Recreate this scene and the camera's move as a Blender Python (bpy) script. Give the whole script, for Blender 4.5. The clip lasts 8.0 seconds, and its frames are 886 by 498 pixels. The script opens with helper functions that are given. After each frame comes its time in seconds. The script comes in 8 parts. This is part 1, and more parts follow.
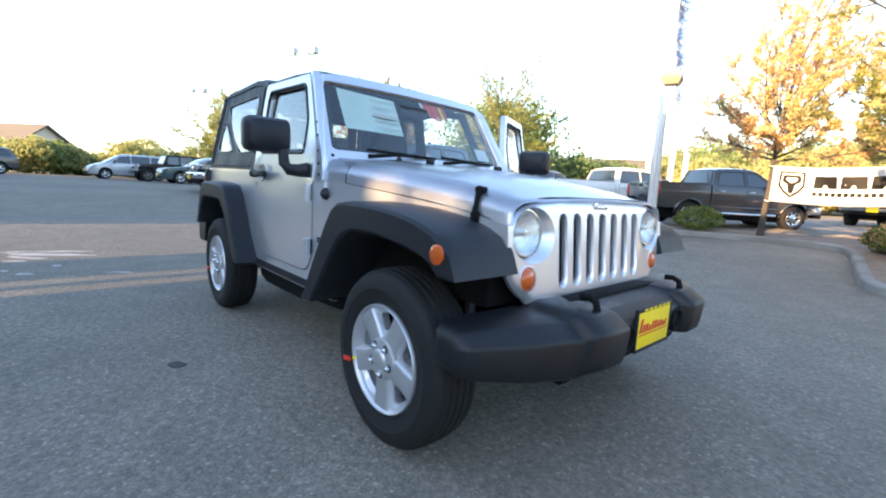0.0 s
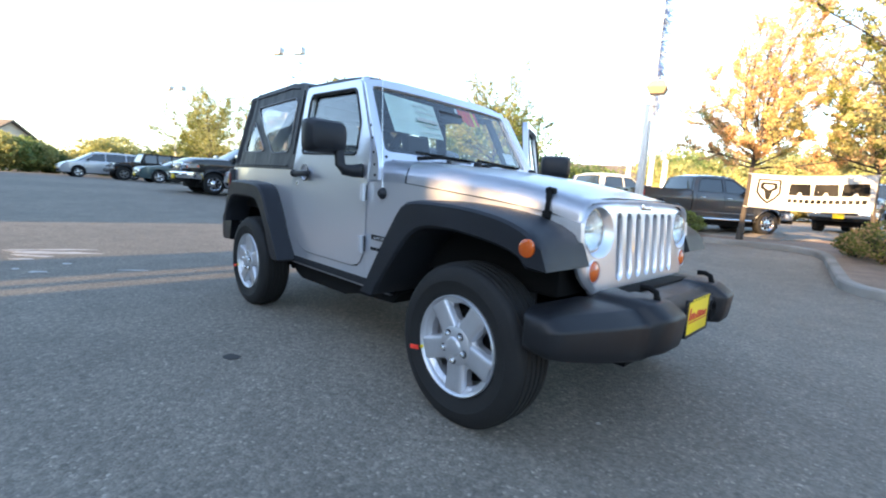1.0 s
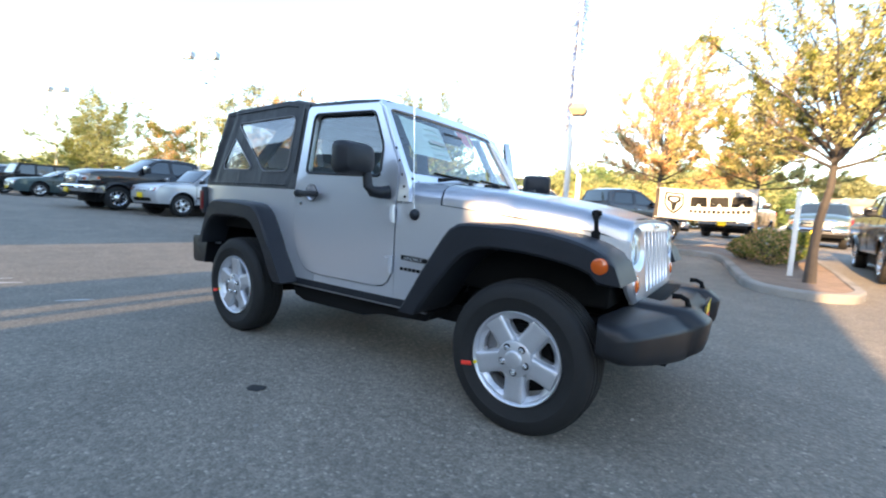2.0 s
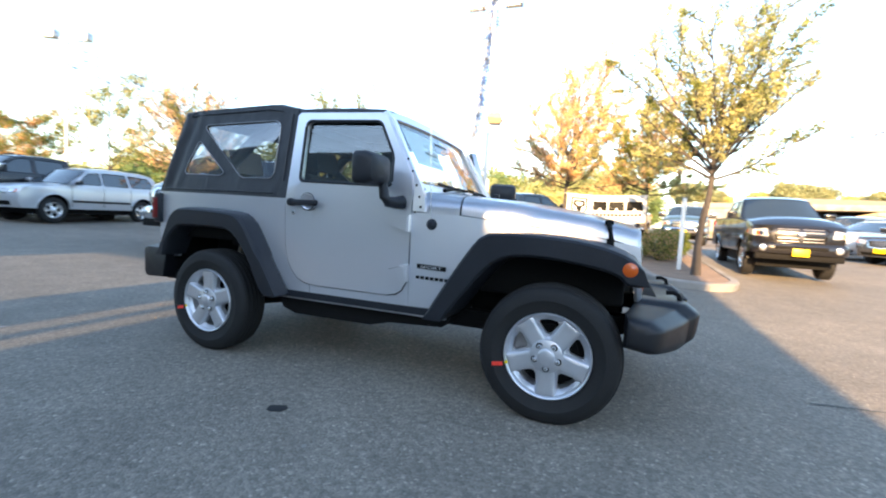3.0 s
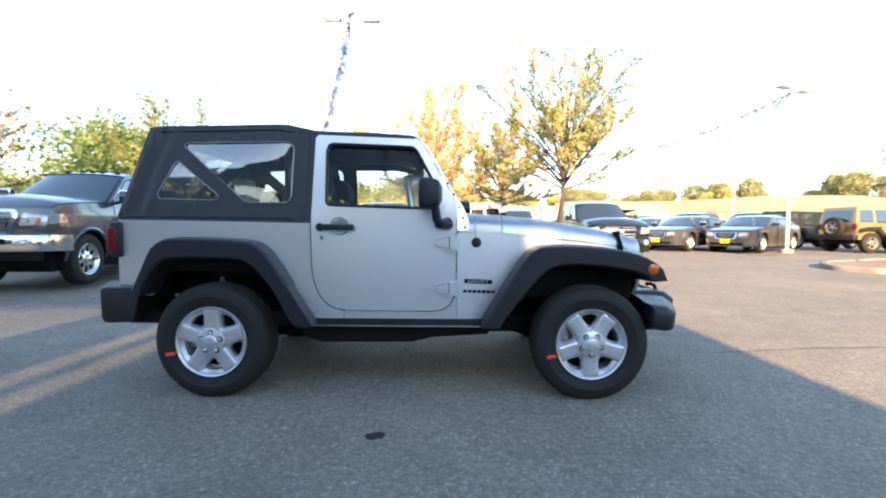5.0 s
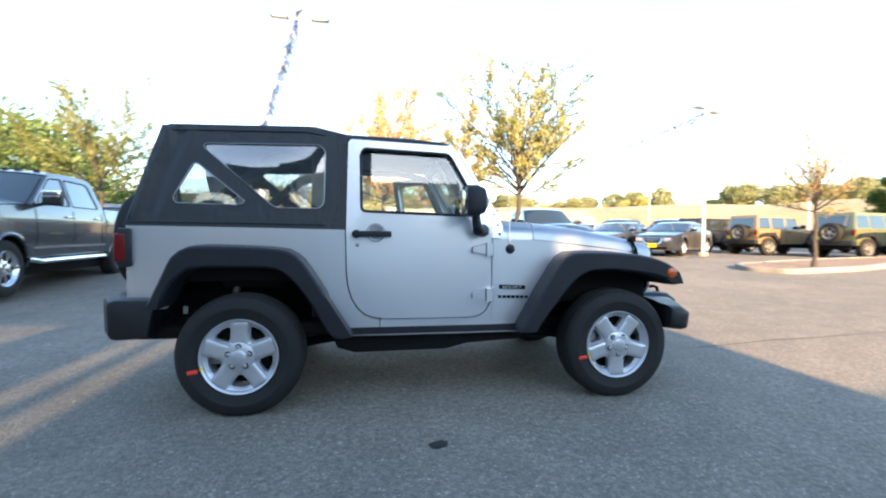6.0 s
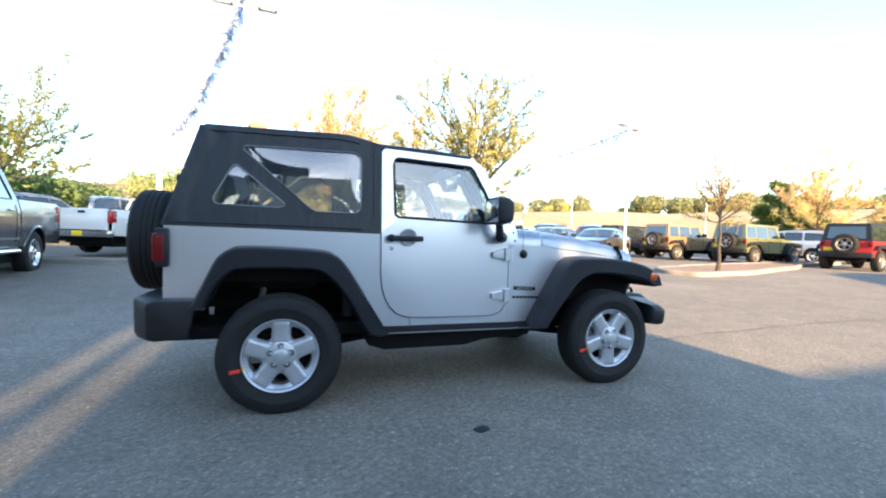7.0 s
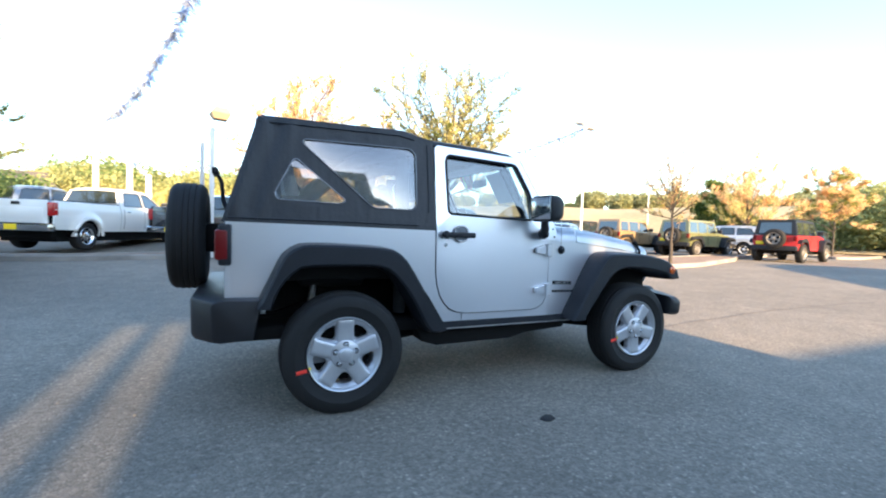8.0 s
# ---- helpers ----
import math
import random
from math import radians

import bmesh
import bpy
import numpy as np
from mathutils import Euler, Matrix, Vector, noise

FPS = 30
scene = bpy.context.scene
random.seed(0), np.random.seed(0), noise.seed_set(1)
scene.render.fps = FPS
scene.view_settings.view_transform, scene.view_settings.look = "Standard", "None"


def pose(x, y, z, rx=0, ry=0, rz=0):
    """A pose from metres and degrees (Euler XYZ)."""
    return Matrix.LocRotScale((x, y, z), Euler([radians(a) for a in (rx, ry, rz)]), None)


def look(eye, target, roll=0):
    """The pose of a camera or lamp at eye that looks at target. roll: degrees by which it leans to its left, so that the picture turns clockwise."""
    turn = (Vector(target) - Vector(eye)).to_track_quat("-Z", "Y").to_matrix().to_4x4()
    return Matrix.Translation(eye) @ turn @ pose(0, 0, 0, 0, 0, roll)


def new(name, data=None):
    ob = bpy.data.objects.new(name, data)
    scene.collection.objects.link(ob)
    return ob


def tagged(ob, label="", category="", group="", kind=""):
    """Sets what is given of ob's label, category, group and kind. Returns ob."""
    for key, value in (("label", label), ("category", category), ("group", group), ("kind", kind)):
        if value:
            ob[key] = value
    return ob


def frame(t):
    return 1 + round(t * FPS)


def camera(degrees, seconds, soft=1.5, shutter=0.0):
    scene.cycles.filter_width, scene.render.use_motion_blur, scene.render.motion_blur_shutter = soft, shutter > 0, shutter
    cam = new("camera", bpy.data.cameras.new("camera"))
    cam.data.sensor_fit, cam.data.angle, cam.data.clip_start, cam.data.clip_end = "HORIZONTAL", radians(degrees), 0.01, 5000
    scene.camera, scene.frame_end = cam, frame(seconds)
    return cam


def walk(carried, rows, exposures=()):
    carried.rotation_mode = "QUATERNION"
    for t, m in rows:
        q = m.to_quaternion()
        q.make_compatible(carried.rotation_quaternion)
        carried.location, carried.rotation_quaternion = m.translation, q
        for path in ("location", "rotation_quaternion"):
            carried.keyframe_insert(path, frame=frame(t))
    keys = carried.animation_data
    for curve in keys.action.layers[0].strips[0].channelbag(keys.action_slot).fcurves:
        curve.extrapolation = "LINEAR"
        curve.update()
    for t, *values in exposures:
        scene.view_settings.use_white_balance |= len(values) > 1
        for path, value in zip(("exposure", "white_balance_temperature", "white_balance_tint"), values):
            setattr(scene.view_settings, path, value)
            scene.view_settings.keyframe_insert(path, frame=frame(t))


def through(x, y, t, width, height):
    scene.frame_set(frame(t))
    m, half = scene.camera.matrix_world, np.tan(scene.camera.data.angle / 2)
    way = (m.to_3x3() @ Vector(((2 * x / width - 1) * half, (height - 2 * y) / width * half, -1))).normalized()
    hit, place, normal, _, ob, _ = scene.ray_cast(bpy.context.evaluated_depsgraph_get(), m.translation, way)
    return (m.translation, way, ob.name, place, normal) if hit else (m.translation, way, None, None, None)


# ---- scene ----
cam = camera(90.9, 8.0, soft=2.0, shutter=0.5)
PATH = [
    (0, (2.639, -1.856, 1.067), (1.159, -0.54, 0.791), 3.0),
    (0.5, (2.614, -2.079, 1.056), (1.166, -0.723, 0.798), 3.4),
    (1, (2.485, -2.256, 1.032), (1.071, -0.866, 0.775), 3.7),
    (1.5, (2.285, -2.469, 1.057), (0.997, -0.958, 0.816), 3.2),
    (2.8, (1.635, -3.113, 1.03), (0.794, -1.303, 0.901), 3.2),
    (3, (1.517, -3.156, 1.055), (0.771, -1.307, 0.907), 3.0),
    (3.5, (1.224, -3.308, 1.064), (0.663, -1.394, 0.921), 3.8),
    (4, (0.941, -3.452, 1.068), (0.55, -1.494, 0.948), 2.9),
    (5.3, (0.063, -3.672, 1.094), (0.144, -1.676, 1.005), 1.3),
    (5.5, (-0.071, -3.677, 1.093), (0.052, -1.683, 1.006), 2.4),
    (6, (-0.415, -3.619, 1.1), (-0.11, -1.643, 1.033), 0.4),
    (6.5, (-0.76, -3.64, 1.12), (-0.213, -1.717, 1.069), 0.6),
    (7, (-1.124, -3.711, 1.125), (-0.497, -1.813, 1.065), 1.7),
    (7.5, (-1.475, -3.604, 1.108), (-0.743, -1.745, 1.017), 1.5),
    (8, (-1.807, -3.49, 1.122), (-0.96, -1.68, 1.041), 1.8),
]
walk(cam, [(t, look(eye, target, roll)) for t, eye, target, roll in PATH], exposures=[(0.0, 2.40, 6600, 11), (4.0, 2.41, 6550, 8), (6.0, 2.40, 6400, 7), (8.0, 2.38, 6200, 7)])

from mathutils import geometry

# ---- light ----
SUN_ELEVATION = 17.0
world = bpy.data.worlds.new("sky")
scene.world = world
world.use_nodes = True
wn = world.node_tree.nodes
sky = wn.new("ShaderNodeTexSky")
sky.sky_type = "NISHITA"
sky.sun_disc = False
sky.sun_elevation = radians(SUN_ELEVATION)
sky.sun_rotation = radians(180)
sky.air_density, sky.dust_density, sky.ozone_density = 1.0, 0.55, 1.2
wn["Background"].inputs["Strength"].default_value = 0.135
world.node_tree.links.new(sky.outputs[0], wn["Background"].inputs["Color"])
sun_data = bpy.data.lights.new("sun", "SUN")
sun_data.energy, sun_data.angle, sun_data.color = 4.7, radians(0.55), (1.0, 0.65, 0.335)
sun = new("sun", sun_data)
sun.matrix_world = look((0, -60, 60 * math.tan(radians(SUN_ELEVATION))), (0, 0, 0))


# ---- materials ----
def material(name, color, rough=0.6, metal=0.0, vary=0.12, scale=6.0, fine=90.0, bump=0.0, bump_scale=60.0,
             second=None, mix_scale=1.5, coat=0.0, spec=0.5, alpha=1.0, random_tone=0.0):
    """A Principled surface with colour variation at two scales, roughness wear and fine relief."""
    m = bpy.data.materials.new(name)
    m.use_nodes = True
    n, link = m.node_tree.nodes, m.node_tree.links.new
    b = n["Principled BSDF"]
    b.inputs["Roughness"].default_value = rough
    b.inputs["Metallic"].default_value = metal
    b.inputs["Coat Weight"].default_value = coat
    b.inputs["Coat Roughness"].default_value = 0.06
    b.inputs["Specular IOR Level"].default_value = spec
    b.inputs["Alpha"].default_value = alpha
    where = n.new("ShaderNodeTexCoord")
    big, small = n.new("ShaderNodeTexNoise"), n.new("ShaderNodeTexNoise")
    big.inputs["Scale"].default_value, small.inputs["Scale"].default_value = scale, fine
    big.inputs["Detail"].default_value = 4.0
    link(where.outputs["Object"], big.inputs["Vector"])
    link(where.outputs["Object"], small.inputs["Vector"])
    both = n.new("ShaderNodeMath")
    both.operation = "ADD"
    link(big.outputs["Fac"], both.inputs[0])
    link(small.outputs["Fac"], both.inputs[1])
    tone = n.new("ShaderNodeMapRange")
    tone.inputs["From Min"].default_value, tone.inputs["From Max"].default_value = 0.6, 1.4
    tone.inputs["To Min"].default_value, tone.inputs["To Max"].default_value = 1 - vary, 1 + vary
    link(both.outputs[0], tone.inputs["Value"])
    base = n.new("ShaderNodeRGB")
    base.outputs[0].default_value = (*color, 1)
    out = base.outputs[0]
    if second:
        mixer, patch = n.new("ShaderNodeMix"), n.new("ShaderNodeTexNoise")
        mixer.data_type = "RGBA"
        patch.inputs["Scale"].default_value = mix_scale
        patch.inputs["Detail"].default_value = 6.0
        ramp = n.new("ShaderNodeMapRange")
        ramp.inputs["From Min"].default_value, ramp.inputs["From Max"].default_value = 0.42, 0.62
        link(where.outputs["Object"], patch.inputs["Vector"])
        link(patch.outputs["Fac"], ramp.inputs["Value"])
        link(ramp.outputs[0], mixer.inputs["Factor"])
        link(out, mixer.inputs["A"])
        mixer.inputs["B"].default_value = (*second, 1)
        out = mixer.outputs["Result"]
    hsv = n.new("ShaderNodeHueSaturation")
    link(out, hsv.inputs["Color"])
    link(tone.outputs[0], hsv.inputs["Value"])
    out = hsv.outputs[0]
    if random_tone:
        geo, spread, again = n.new("ShaderNodeNewGeometry"), n.new("ShaderNodeMapRange"), n.new("ShaderNodeHueSaturation")
        spread.inputs["To Min"].default_value, spread.inputs["To Max"].default_value = 1 - random_tone, 1 + random_tone
        link(geo.outputs["Random Per Island"], spread.inputs["Value"])
        link(spread.outputs[0], again.inputs["Value"])
        hue = n.new("ShaderNodeMapRange")
        hue.inputs["To Min"].default_value, hue.inputs["To Max"].default_value = 0.5 + 0.05 * random_tone, 0.5 - 0.05 * random_tone
        link(geo.outputs["Random Per Island"], hue.inputs["Value"])
        link(hue.outputs[0], again.inputs["Hue"])
        link(out, again.inputs["Color"])
        out = again.outputs[0]
    link(out, b.inputs["Base Color"])
    wear = n.new("ShaderNodeMapRange")
    worn = 0.012 if coat else 0.07
    wear.inputs["To Min"].default_value, wear.inputs["To Max"].default_value = max(rough - worn, 0.02), min(rough + worn, 1)
    link(big.outputs["Fac"], wear.inputs["Value"])
    link(wear.outputs[0], b.inputs["Roughness"])
    if bump:
        relief, grain = n.new("ShaderNodeBump"), n.new("ShaderNodeTexNoise")
        grain.inputs["Scale"].default_value = bump_scale
        grain.inputs["Detail"].default_value = 5.0
        relief.inputs["Strength"].default_value = bump
        relief.inputs["Distance"].default_value = 0.01
        link(where.outputs["Object"], grain.inputs["Vector"])
        link(grain.outputs["Fac"], relief.inputs["Height"])
        link(relief.outputs[0], b.inputs["Normal"])
    return m


def car_paint(name, color, metal=0.55, rough=0.34, coat=0.6, spec=0.5):
    """Metal-flake paint: a base with fine flakes under a clear coat."""
    m = material(name, color, rough, metal, vary=0.035, scale=0.7, fine=1400.0, coat=coat, spec=spec)
    return m


def glass(name, tint, rough=0.02, through=0.85, mirror=0.05):
    """Window glass: a clear pane that lets light pass and mirrors at grazing angles."""
    m = bpy.data.materials.new(name)
    m.use_nodes = True
    n, link = m.node_tree.nodes, m.node_tree.links.new
    for node in list(n):
        if node.type == "BSDF_PRINCIPLED":
            n.remove(node)
    clear, gloss, mixer, graze = n.new("ShaderNodeBsdfTransparent"), n.new("ShaderNodeBsdfGlossy"), n.new("ShaderNodeMixShader"), n.new("ShaderNodeLayerWeight")
    power, share = n.new("ShaderNodeMath"), n.new("ShaderNodeMath")
    power.operation, share.operation = "POWER", "MULTIPLY_ADD"
    power.inputs[1].default_value = 4.5
    share.inputs[1].default_value, share.inputs[2].default_value = 0.85, mirror
    graze.inputs["Blend"].default_value = 0.5
    link(graze.outputs["Facing"], power.inputs[0])
    link(power.outputs[0], share.inputs[0])
    clear.inputs["Color"].default_value = (*[c * through for c in tint], 1)
    gloss.inputs["Roughness"].default_value = rough
    link(share.outputs[0], mixer.inputs["Fac"])
    link(clear.outputs[0], mixer.inputs[1])
    link(gloss.outputs[0], mixer.inputs[2])
    link(mixer.outputs[0], n["Material Output"].inputs["Surface"])
    return m


def leaf_material(name, color, tone=0.45, through=0.5):
    """Leaves: light comes through the blade, and each leaf has its own tone."""
    m = material(name, color, 0.55, vary=0.2, scale=1.2, fine=8.0, random_tone=tone)
    n, link = m.node_tree.nodes, m.node_tree.links.new
    b = n["Principled BSDF"]
    leaf, mixer = n.new("ShaderNodeBsdfTranslucent"), n.new("ShaderNodeMixShader")
    mixer.inputs[0].default_value = through
    link(b.inputs["Base Color"].links[0].from_socket, leaf.inputs["Color"])
    link(b.outputs[0], mixer.inputs[1])
    link(leaf.outputs[0], mixer.inputs[2])
    link(mixer.outputs[0], n["Material Output"].inputs["Surface"])
    return m


def asphalt():
    """Worn asphalt: pale and dark stones in tar, broad stains, traffic polish."""
    m = material("asphalt", (0.172, 0.152, 0.125), 0.80, vary=0.2, scale=0.45, fine=3.0, second=(0.203, 0.179, 0.146), mix_scale=0.3)
    n, link = m.node_tree.nodes, m.node_tree.links.new
    b = n["Principled BSDF"]
    where, cells, grain = n.new("ShaderNodeTexCoord"), n.new("ShaderNodeTexVoronoi"), n.new("ShaderNodeTexNoise")
    cells.inputs["Scale"].default_value, grain.inputs["Scale"].default_value = 85.0, 26.0
    grain.inputs["Detail"].default_value = 6.0
    link(where.outputs["Object"], cells.inputs["Vector"])
    link(where.outputs["Object"], grain.inputs["Vector"])
    split = n.new("ShaderNodeSeparateColor")
    link(cells.outputs["Color"], split.inputs[0])
    curve = n.new("ShaderNodeMapRange")
    curve.inputs["From Min"].default_value, curve.inputs["From Max"].default_value = 0.0, 1.0
    curve.inputs["To Min"].default_value, curve.inputs["To Max"].default_value = 0.74, 1.18
    link(split.outputs[0], curve.inputs["Value"])
    bright = n.new("ShaderNodeMapRange")
    bright.inputs["From Min"].default_value, bright.inputs["From Max"].default_value = 0.93, 1.0
    bright.inputs["To Min"].default_value, bright.inputs["To Max"].default_value = 0.0, 0.8
    link(split.outputs[1], bright.inputs["Value"])
    total, more = n.new("ShaderNodeMath"), n.new("ShaderNodeMath")
    total.operation, more.operation = "ADD", "MULTIPLY"
    link(curve.outputs[0], total.inputs[0])
    link(bright.outputs[0], total.inputs[1])
    rough_patch = n.new("ShaderNodeMapRange")
    rough_patch.inputs["From Min"].default_value, rough_patch.inputs["From Max"].default_value = 0.3, 0.7
    rough_patch.inputs["To Min"].default_value, rough_patch.inputs["To Max"].default_value = 0.75, 1.25
    link(grain.outputs["Fac"], rough_patch.inputs["Value"])
    link(total.outputs[0], more.inputs[0])
    link(rough_patch.outputs[0], more.inputs[1])
    shade = n.new("ShaderNodeHueSaturation")
    link(b.inputs["Base Color"].links[0].from_socket, shade.inputs["Color"])
    link(more.outputs[0], shade.inputs["Value"])
    link(shade.outputs[0], b.inputs["Base Color"])
    relief = n.new("ShaderNodeBump")
    relief.inputs["Strength"].default_value, relief.inputs["Distance"].default_value = 0.7, 0.006
    link(cells.outputs["Distance"], relief.inputs["Height"])
    relief.invert = True
    link(relief.outputs[0], b.inputs["Normal"])
    return m


SILVER = car_paint("silver_paint", (0.76, 0.775, 0.825), 0.80, 0.31)
PLASTIC = material("grained_black_plastic", (0.0135, 0.0155, 0.0205), 0.48, vary=0.15, bump=0.12, bump_scale=700, spec=0.32)
BUMPER = material("grained_charcoal_plastic", (0.0085, 0.009, 0.0115), 0.45, vary=0.15, bump=0.12, bump_scale=700, spec=0.40)
FABRIC = material("black_soft_top_fabric", (0.0165, 0.0185, 0.0235), 0.52, vary=0.2, scale=3, bump=0.25, bump_scale=30)


def wrinkled(m, scale, strength):
    """Adds long upright folds to a cloth."""
    n, link = m.node_tree.nodes, m.node_tree.links.new
    b = n["Principled BSDF"]
    where, stretch, folds, relief = n.new("ShaderNodeTexCoord"), n.new("ShaderNodeMapping"), n.new("ShaderNodeTexNoise"), n.new("ShaderNodeBump")
    stretch.inputs["Scale"].default_value = (scale, scale, scale * 0.28)
    stretch.inputs["Rotation"].default_value = (0, radians(14), 0)
    folds.inputs["Scale"].default_value, folds.inputs["Detail"].default_value = 1.0, 2.5
    folds.inputs["Distortion"].default_value = 0.6
    relief.inputs["Strength"].default_value, relief.inputs["Distance"].default_value = strength, 0.05
    link(where.outputs["Object"], stretch.inputs["Vector"])
    link(stretch.outputs[0], folds.inputs["Vector"])
    link(folds.outputs["Fac"], relief.inputs["Height"])
    link(b.inputs["Normal"].links[0].from_socket, relief.inputs["Normal"])
    link(relief.outputs[0], b.inputs["Normal"])


wrinkled(FABRIC, 5.0, 0.4)
RUBBER = material("tyre_rubber", (0.007, 0.007, 0.0075), 0.75, vary=0.25, scale=9, bump=0.2, bump_scale=120)
ALLOY = material("bright_alloy", (0.74, 0.75, 0.77), 0.27, 0.72, vary=0.08)
CHROME = material("chrome", (0.75, 0.76, 0.78), 0.12, 1.0, vary=0.05)
STEEL = material("dull_steel", (0.30, 0.30, 0.31), 0.45, 0.8, vary=0.2)
WHEEL_SILVER = material("silver_wheel_paint", (0.56, 0.57, 0.60), 0.36, 0.65, vary=0.07, scale=12, fine=160)
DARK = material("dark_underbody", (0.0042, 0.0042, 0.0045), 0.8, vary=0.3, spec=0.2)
SEAT = material("black_seat_cloth", (0.03, 0.03, 0.032), 0.9, vary=0.2)
SIDE_GLASS = glass("side_glass", (0.93, 0.975, 0.97), through=0.9, mirror=0.12)
GLASS = glass("clear_glass", (0.95, 0.985, 0.98), through=0.93, mirror=0.09)
VINYL = glass("clear_vinyl", (0.90, 0.91, 0.93), 0.045, 0.9, 0.15)
TINTED = glass("tinted_glass", (0.64, 0.65, 0.62), 0.02, 0.95)
AMBER = material("amber_lens", (0.55, 0.09, 0.005), 0.15, vary=0.12, fine=300, coat=0.6)
RED_LENS = material("red_lens", (0.13, 0.004, 0.005), 0.3, vary=0.12, fine=200, spec=0.3)
LENS = material("headlight_reflector", (0.78, 0.80, 0.83), 0.22, 0.85, vary=0.25, scale=30, fine=90, bump=0.6, bump_scale=55)
YELLOW = material("yellow_plate", (0.85, 0.62, 0.01), 0.45, vary=0.06)
RED_INK = material("red_ink", (0.55, 0.02, 0.015), 0.5)
RED_TAG = material("red_tag", (0.85, 0.05, 0.03), 0.5)
WHITE = material("white_print", (0.80, 0.80, 0.78), 0.55, vary=0.05)
PALE_INK = material("grey_print", (0.36, 0.39, 0.38), 0.6)
BLACK_INK = material("black_print", (0.004, 0.004, 0.0045), 0.6, spec=0.2)
PAPER = material("pale_green_paper", (0.76, 0.87, 0.82), 0.6, vary=0.05)
WRAP = material("white_plastic_film", (0.78, 0.79, 0.80), 0.3, vary=0.15, bump=0.6, bump_scale=25)
ORANGE = material("orange_paper", (0.80, 0.13, 0.03), 0.6)
ASPHALT = asphalt()
CONCRETE = material("kerb_concrete", (0.26, 0.245, 0.225), 0.85, vary=0.2, bump=0.3, bump_scale=60, second=(0.18, 0.17, 0.155))
MULCH = material("bark_mulch", (0.225, 0.160, 0.118), 0.95, vary=0.4, scale=4, fine=50, bump=0.9, bump_scale=45)
BARK = material("grey_bark", (0.054, 0.046, 0.040), 0.9, vary=0.35, scale=9, bump=0.5, bump_scale=40)
POLE = material("grey_painted_pole", (0.55, 0.56, 0.57), 0.45, 0.2, vary=0.08)
LAMP_BROWN = material("tan_lamp_housing", (0.34, 0.25, 0.16), 0.5, vary=0.1)
# Tones of the unseen showroom, picked for the light it bounces onto the silver body.
STUCCO = material("pale_stucco", (0.50, 0.49, 0.47), 0.85, vary=0.08, scale=0.6, bump=0.2, bump_scale=40)
PLASTER = material("dark_facade_glass", (0.07, 0.085, 0.10), 0.25, vary=0.1)


# ---- mesh helpers ----
def thing(name, label, category, m=None, group="", kind=""):
    ob = new(name)
    ob.matrix_world = m or Matrix()
    return tagged(ob, label, category, group, kind)


def part(name, bm, mat, parent=None, label="", flat=False, angle=35):
    """Links a bmesh as one mesh object, under a thing or a part."""
    me = bpy.data.meshes.new(name)
    bmesh.ops.recalc_face_normals(bm, faces=bm.faces)
    bm.to_mesh(me)
    bm.free()
    me.materials.append(mat)
    if not flat:
        me.shade_smooth()
        me.set_sharp_from_angle(angle=radians(angle))
    ob = new(name, me)
    ob.parent = parent
    if label:
        tagged(ob, label)
    return ob


def bevelled(bm, width, seg=2, angle=25):
    edges = [e for e in bm.edges if len(e.link_faces) == 2 and e.calc_face_angle(0) > radians(angle)]
    bmesh.ops.bevel(bm, geom=edges, offset=width, segments=seg, profile=0.5, affect="EDGES", clamp_overlap=True)
    return bm


def box(x0, x1, y0, y1, z0, z1, bevel=0.0, seg=2, bm=None):
    own = bm is None
    made = bmesh.new()
    bmesh.ops.create_cube(made, size=1.0, matrix=Matrix.Translation(((x0 + x1) / 2, (y0 + y1) / 2, (z0 + z1) / 2)) @ Matrix.Diagonal((x1 - x0, y1 - y0, z1 - z0, 1)))
    if bevel:
        bevelled(made, bevel, seg)
    return made if own else joined(bm, made)


def joined(bm, other, m=None):
    """Adds another bmesh to bm."""
    if m:
        other.transform(m)
    temp = bpy.data.meshes.new("temp")
    other.to_mesh(temp)
    other.free()
    bm.from_mesh(temp)
    bpy.data.meshes.remove(temp)
    return bm


def prism(points, lay, bevel=0.0, seg=2):
    """Closes a loop of 2D points between two layers: lay(u, v, s) gives the place, s = 0 or 1."""
    bm = bmesh.new()
    a = [bm.verts.new(lay(u, v, 0)) for u, v in points]
    b = [bm.verts.new(lay(u, v, 1)) for u, v in points]
    bm.faces.new(a)
    bm.faces.new(b[::-1])
    for i in range(len(a)):
        j = (i + 1) % len(a)
        bm.faces.new((a[j], a[i], b[i], b[j]))
    if bevel:
        bevelled(bm, bevel, seg)
    return bm


def slab(points, y0, y1, bevel=0.0, seg=2):
    """A prism of an x-z outline between two y."""
    return prism(points, lambda u, v, s: (u, (y0, y1)[s], v), bevel, seg)


def inside(p, loop):
    """Whether a 2D point lies in a loop."""
    x, y = p
    hit = False
    for i in range(len(loop)):
        (ax, ay), (bx, by) = loop[i - 1], loop[i]
        if (ay > y) != (by > y) and x < (bx - ax) * (y - ay) / (by - ay) + ax:
            hit = not hit
    return hit


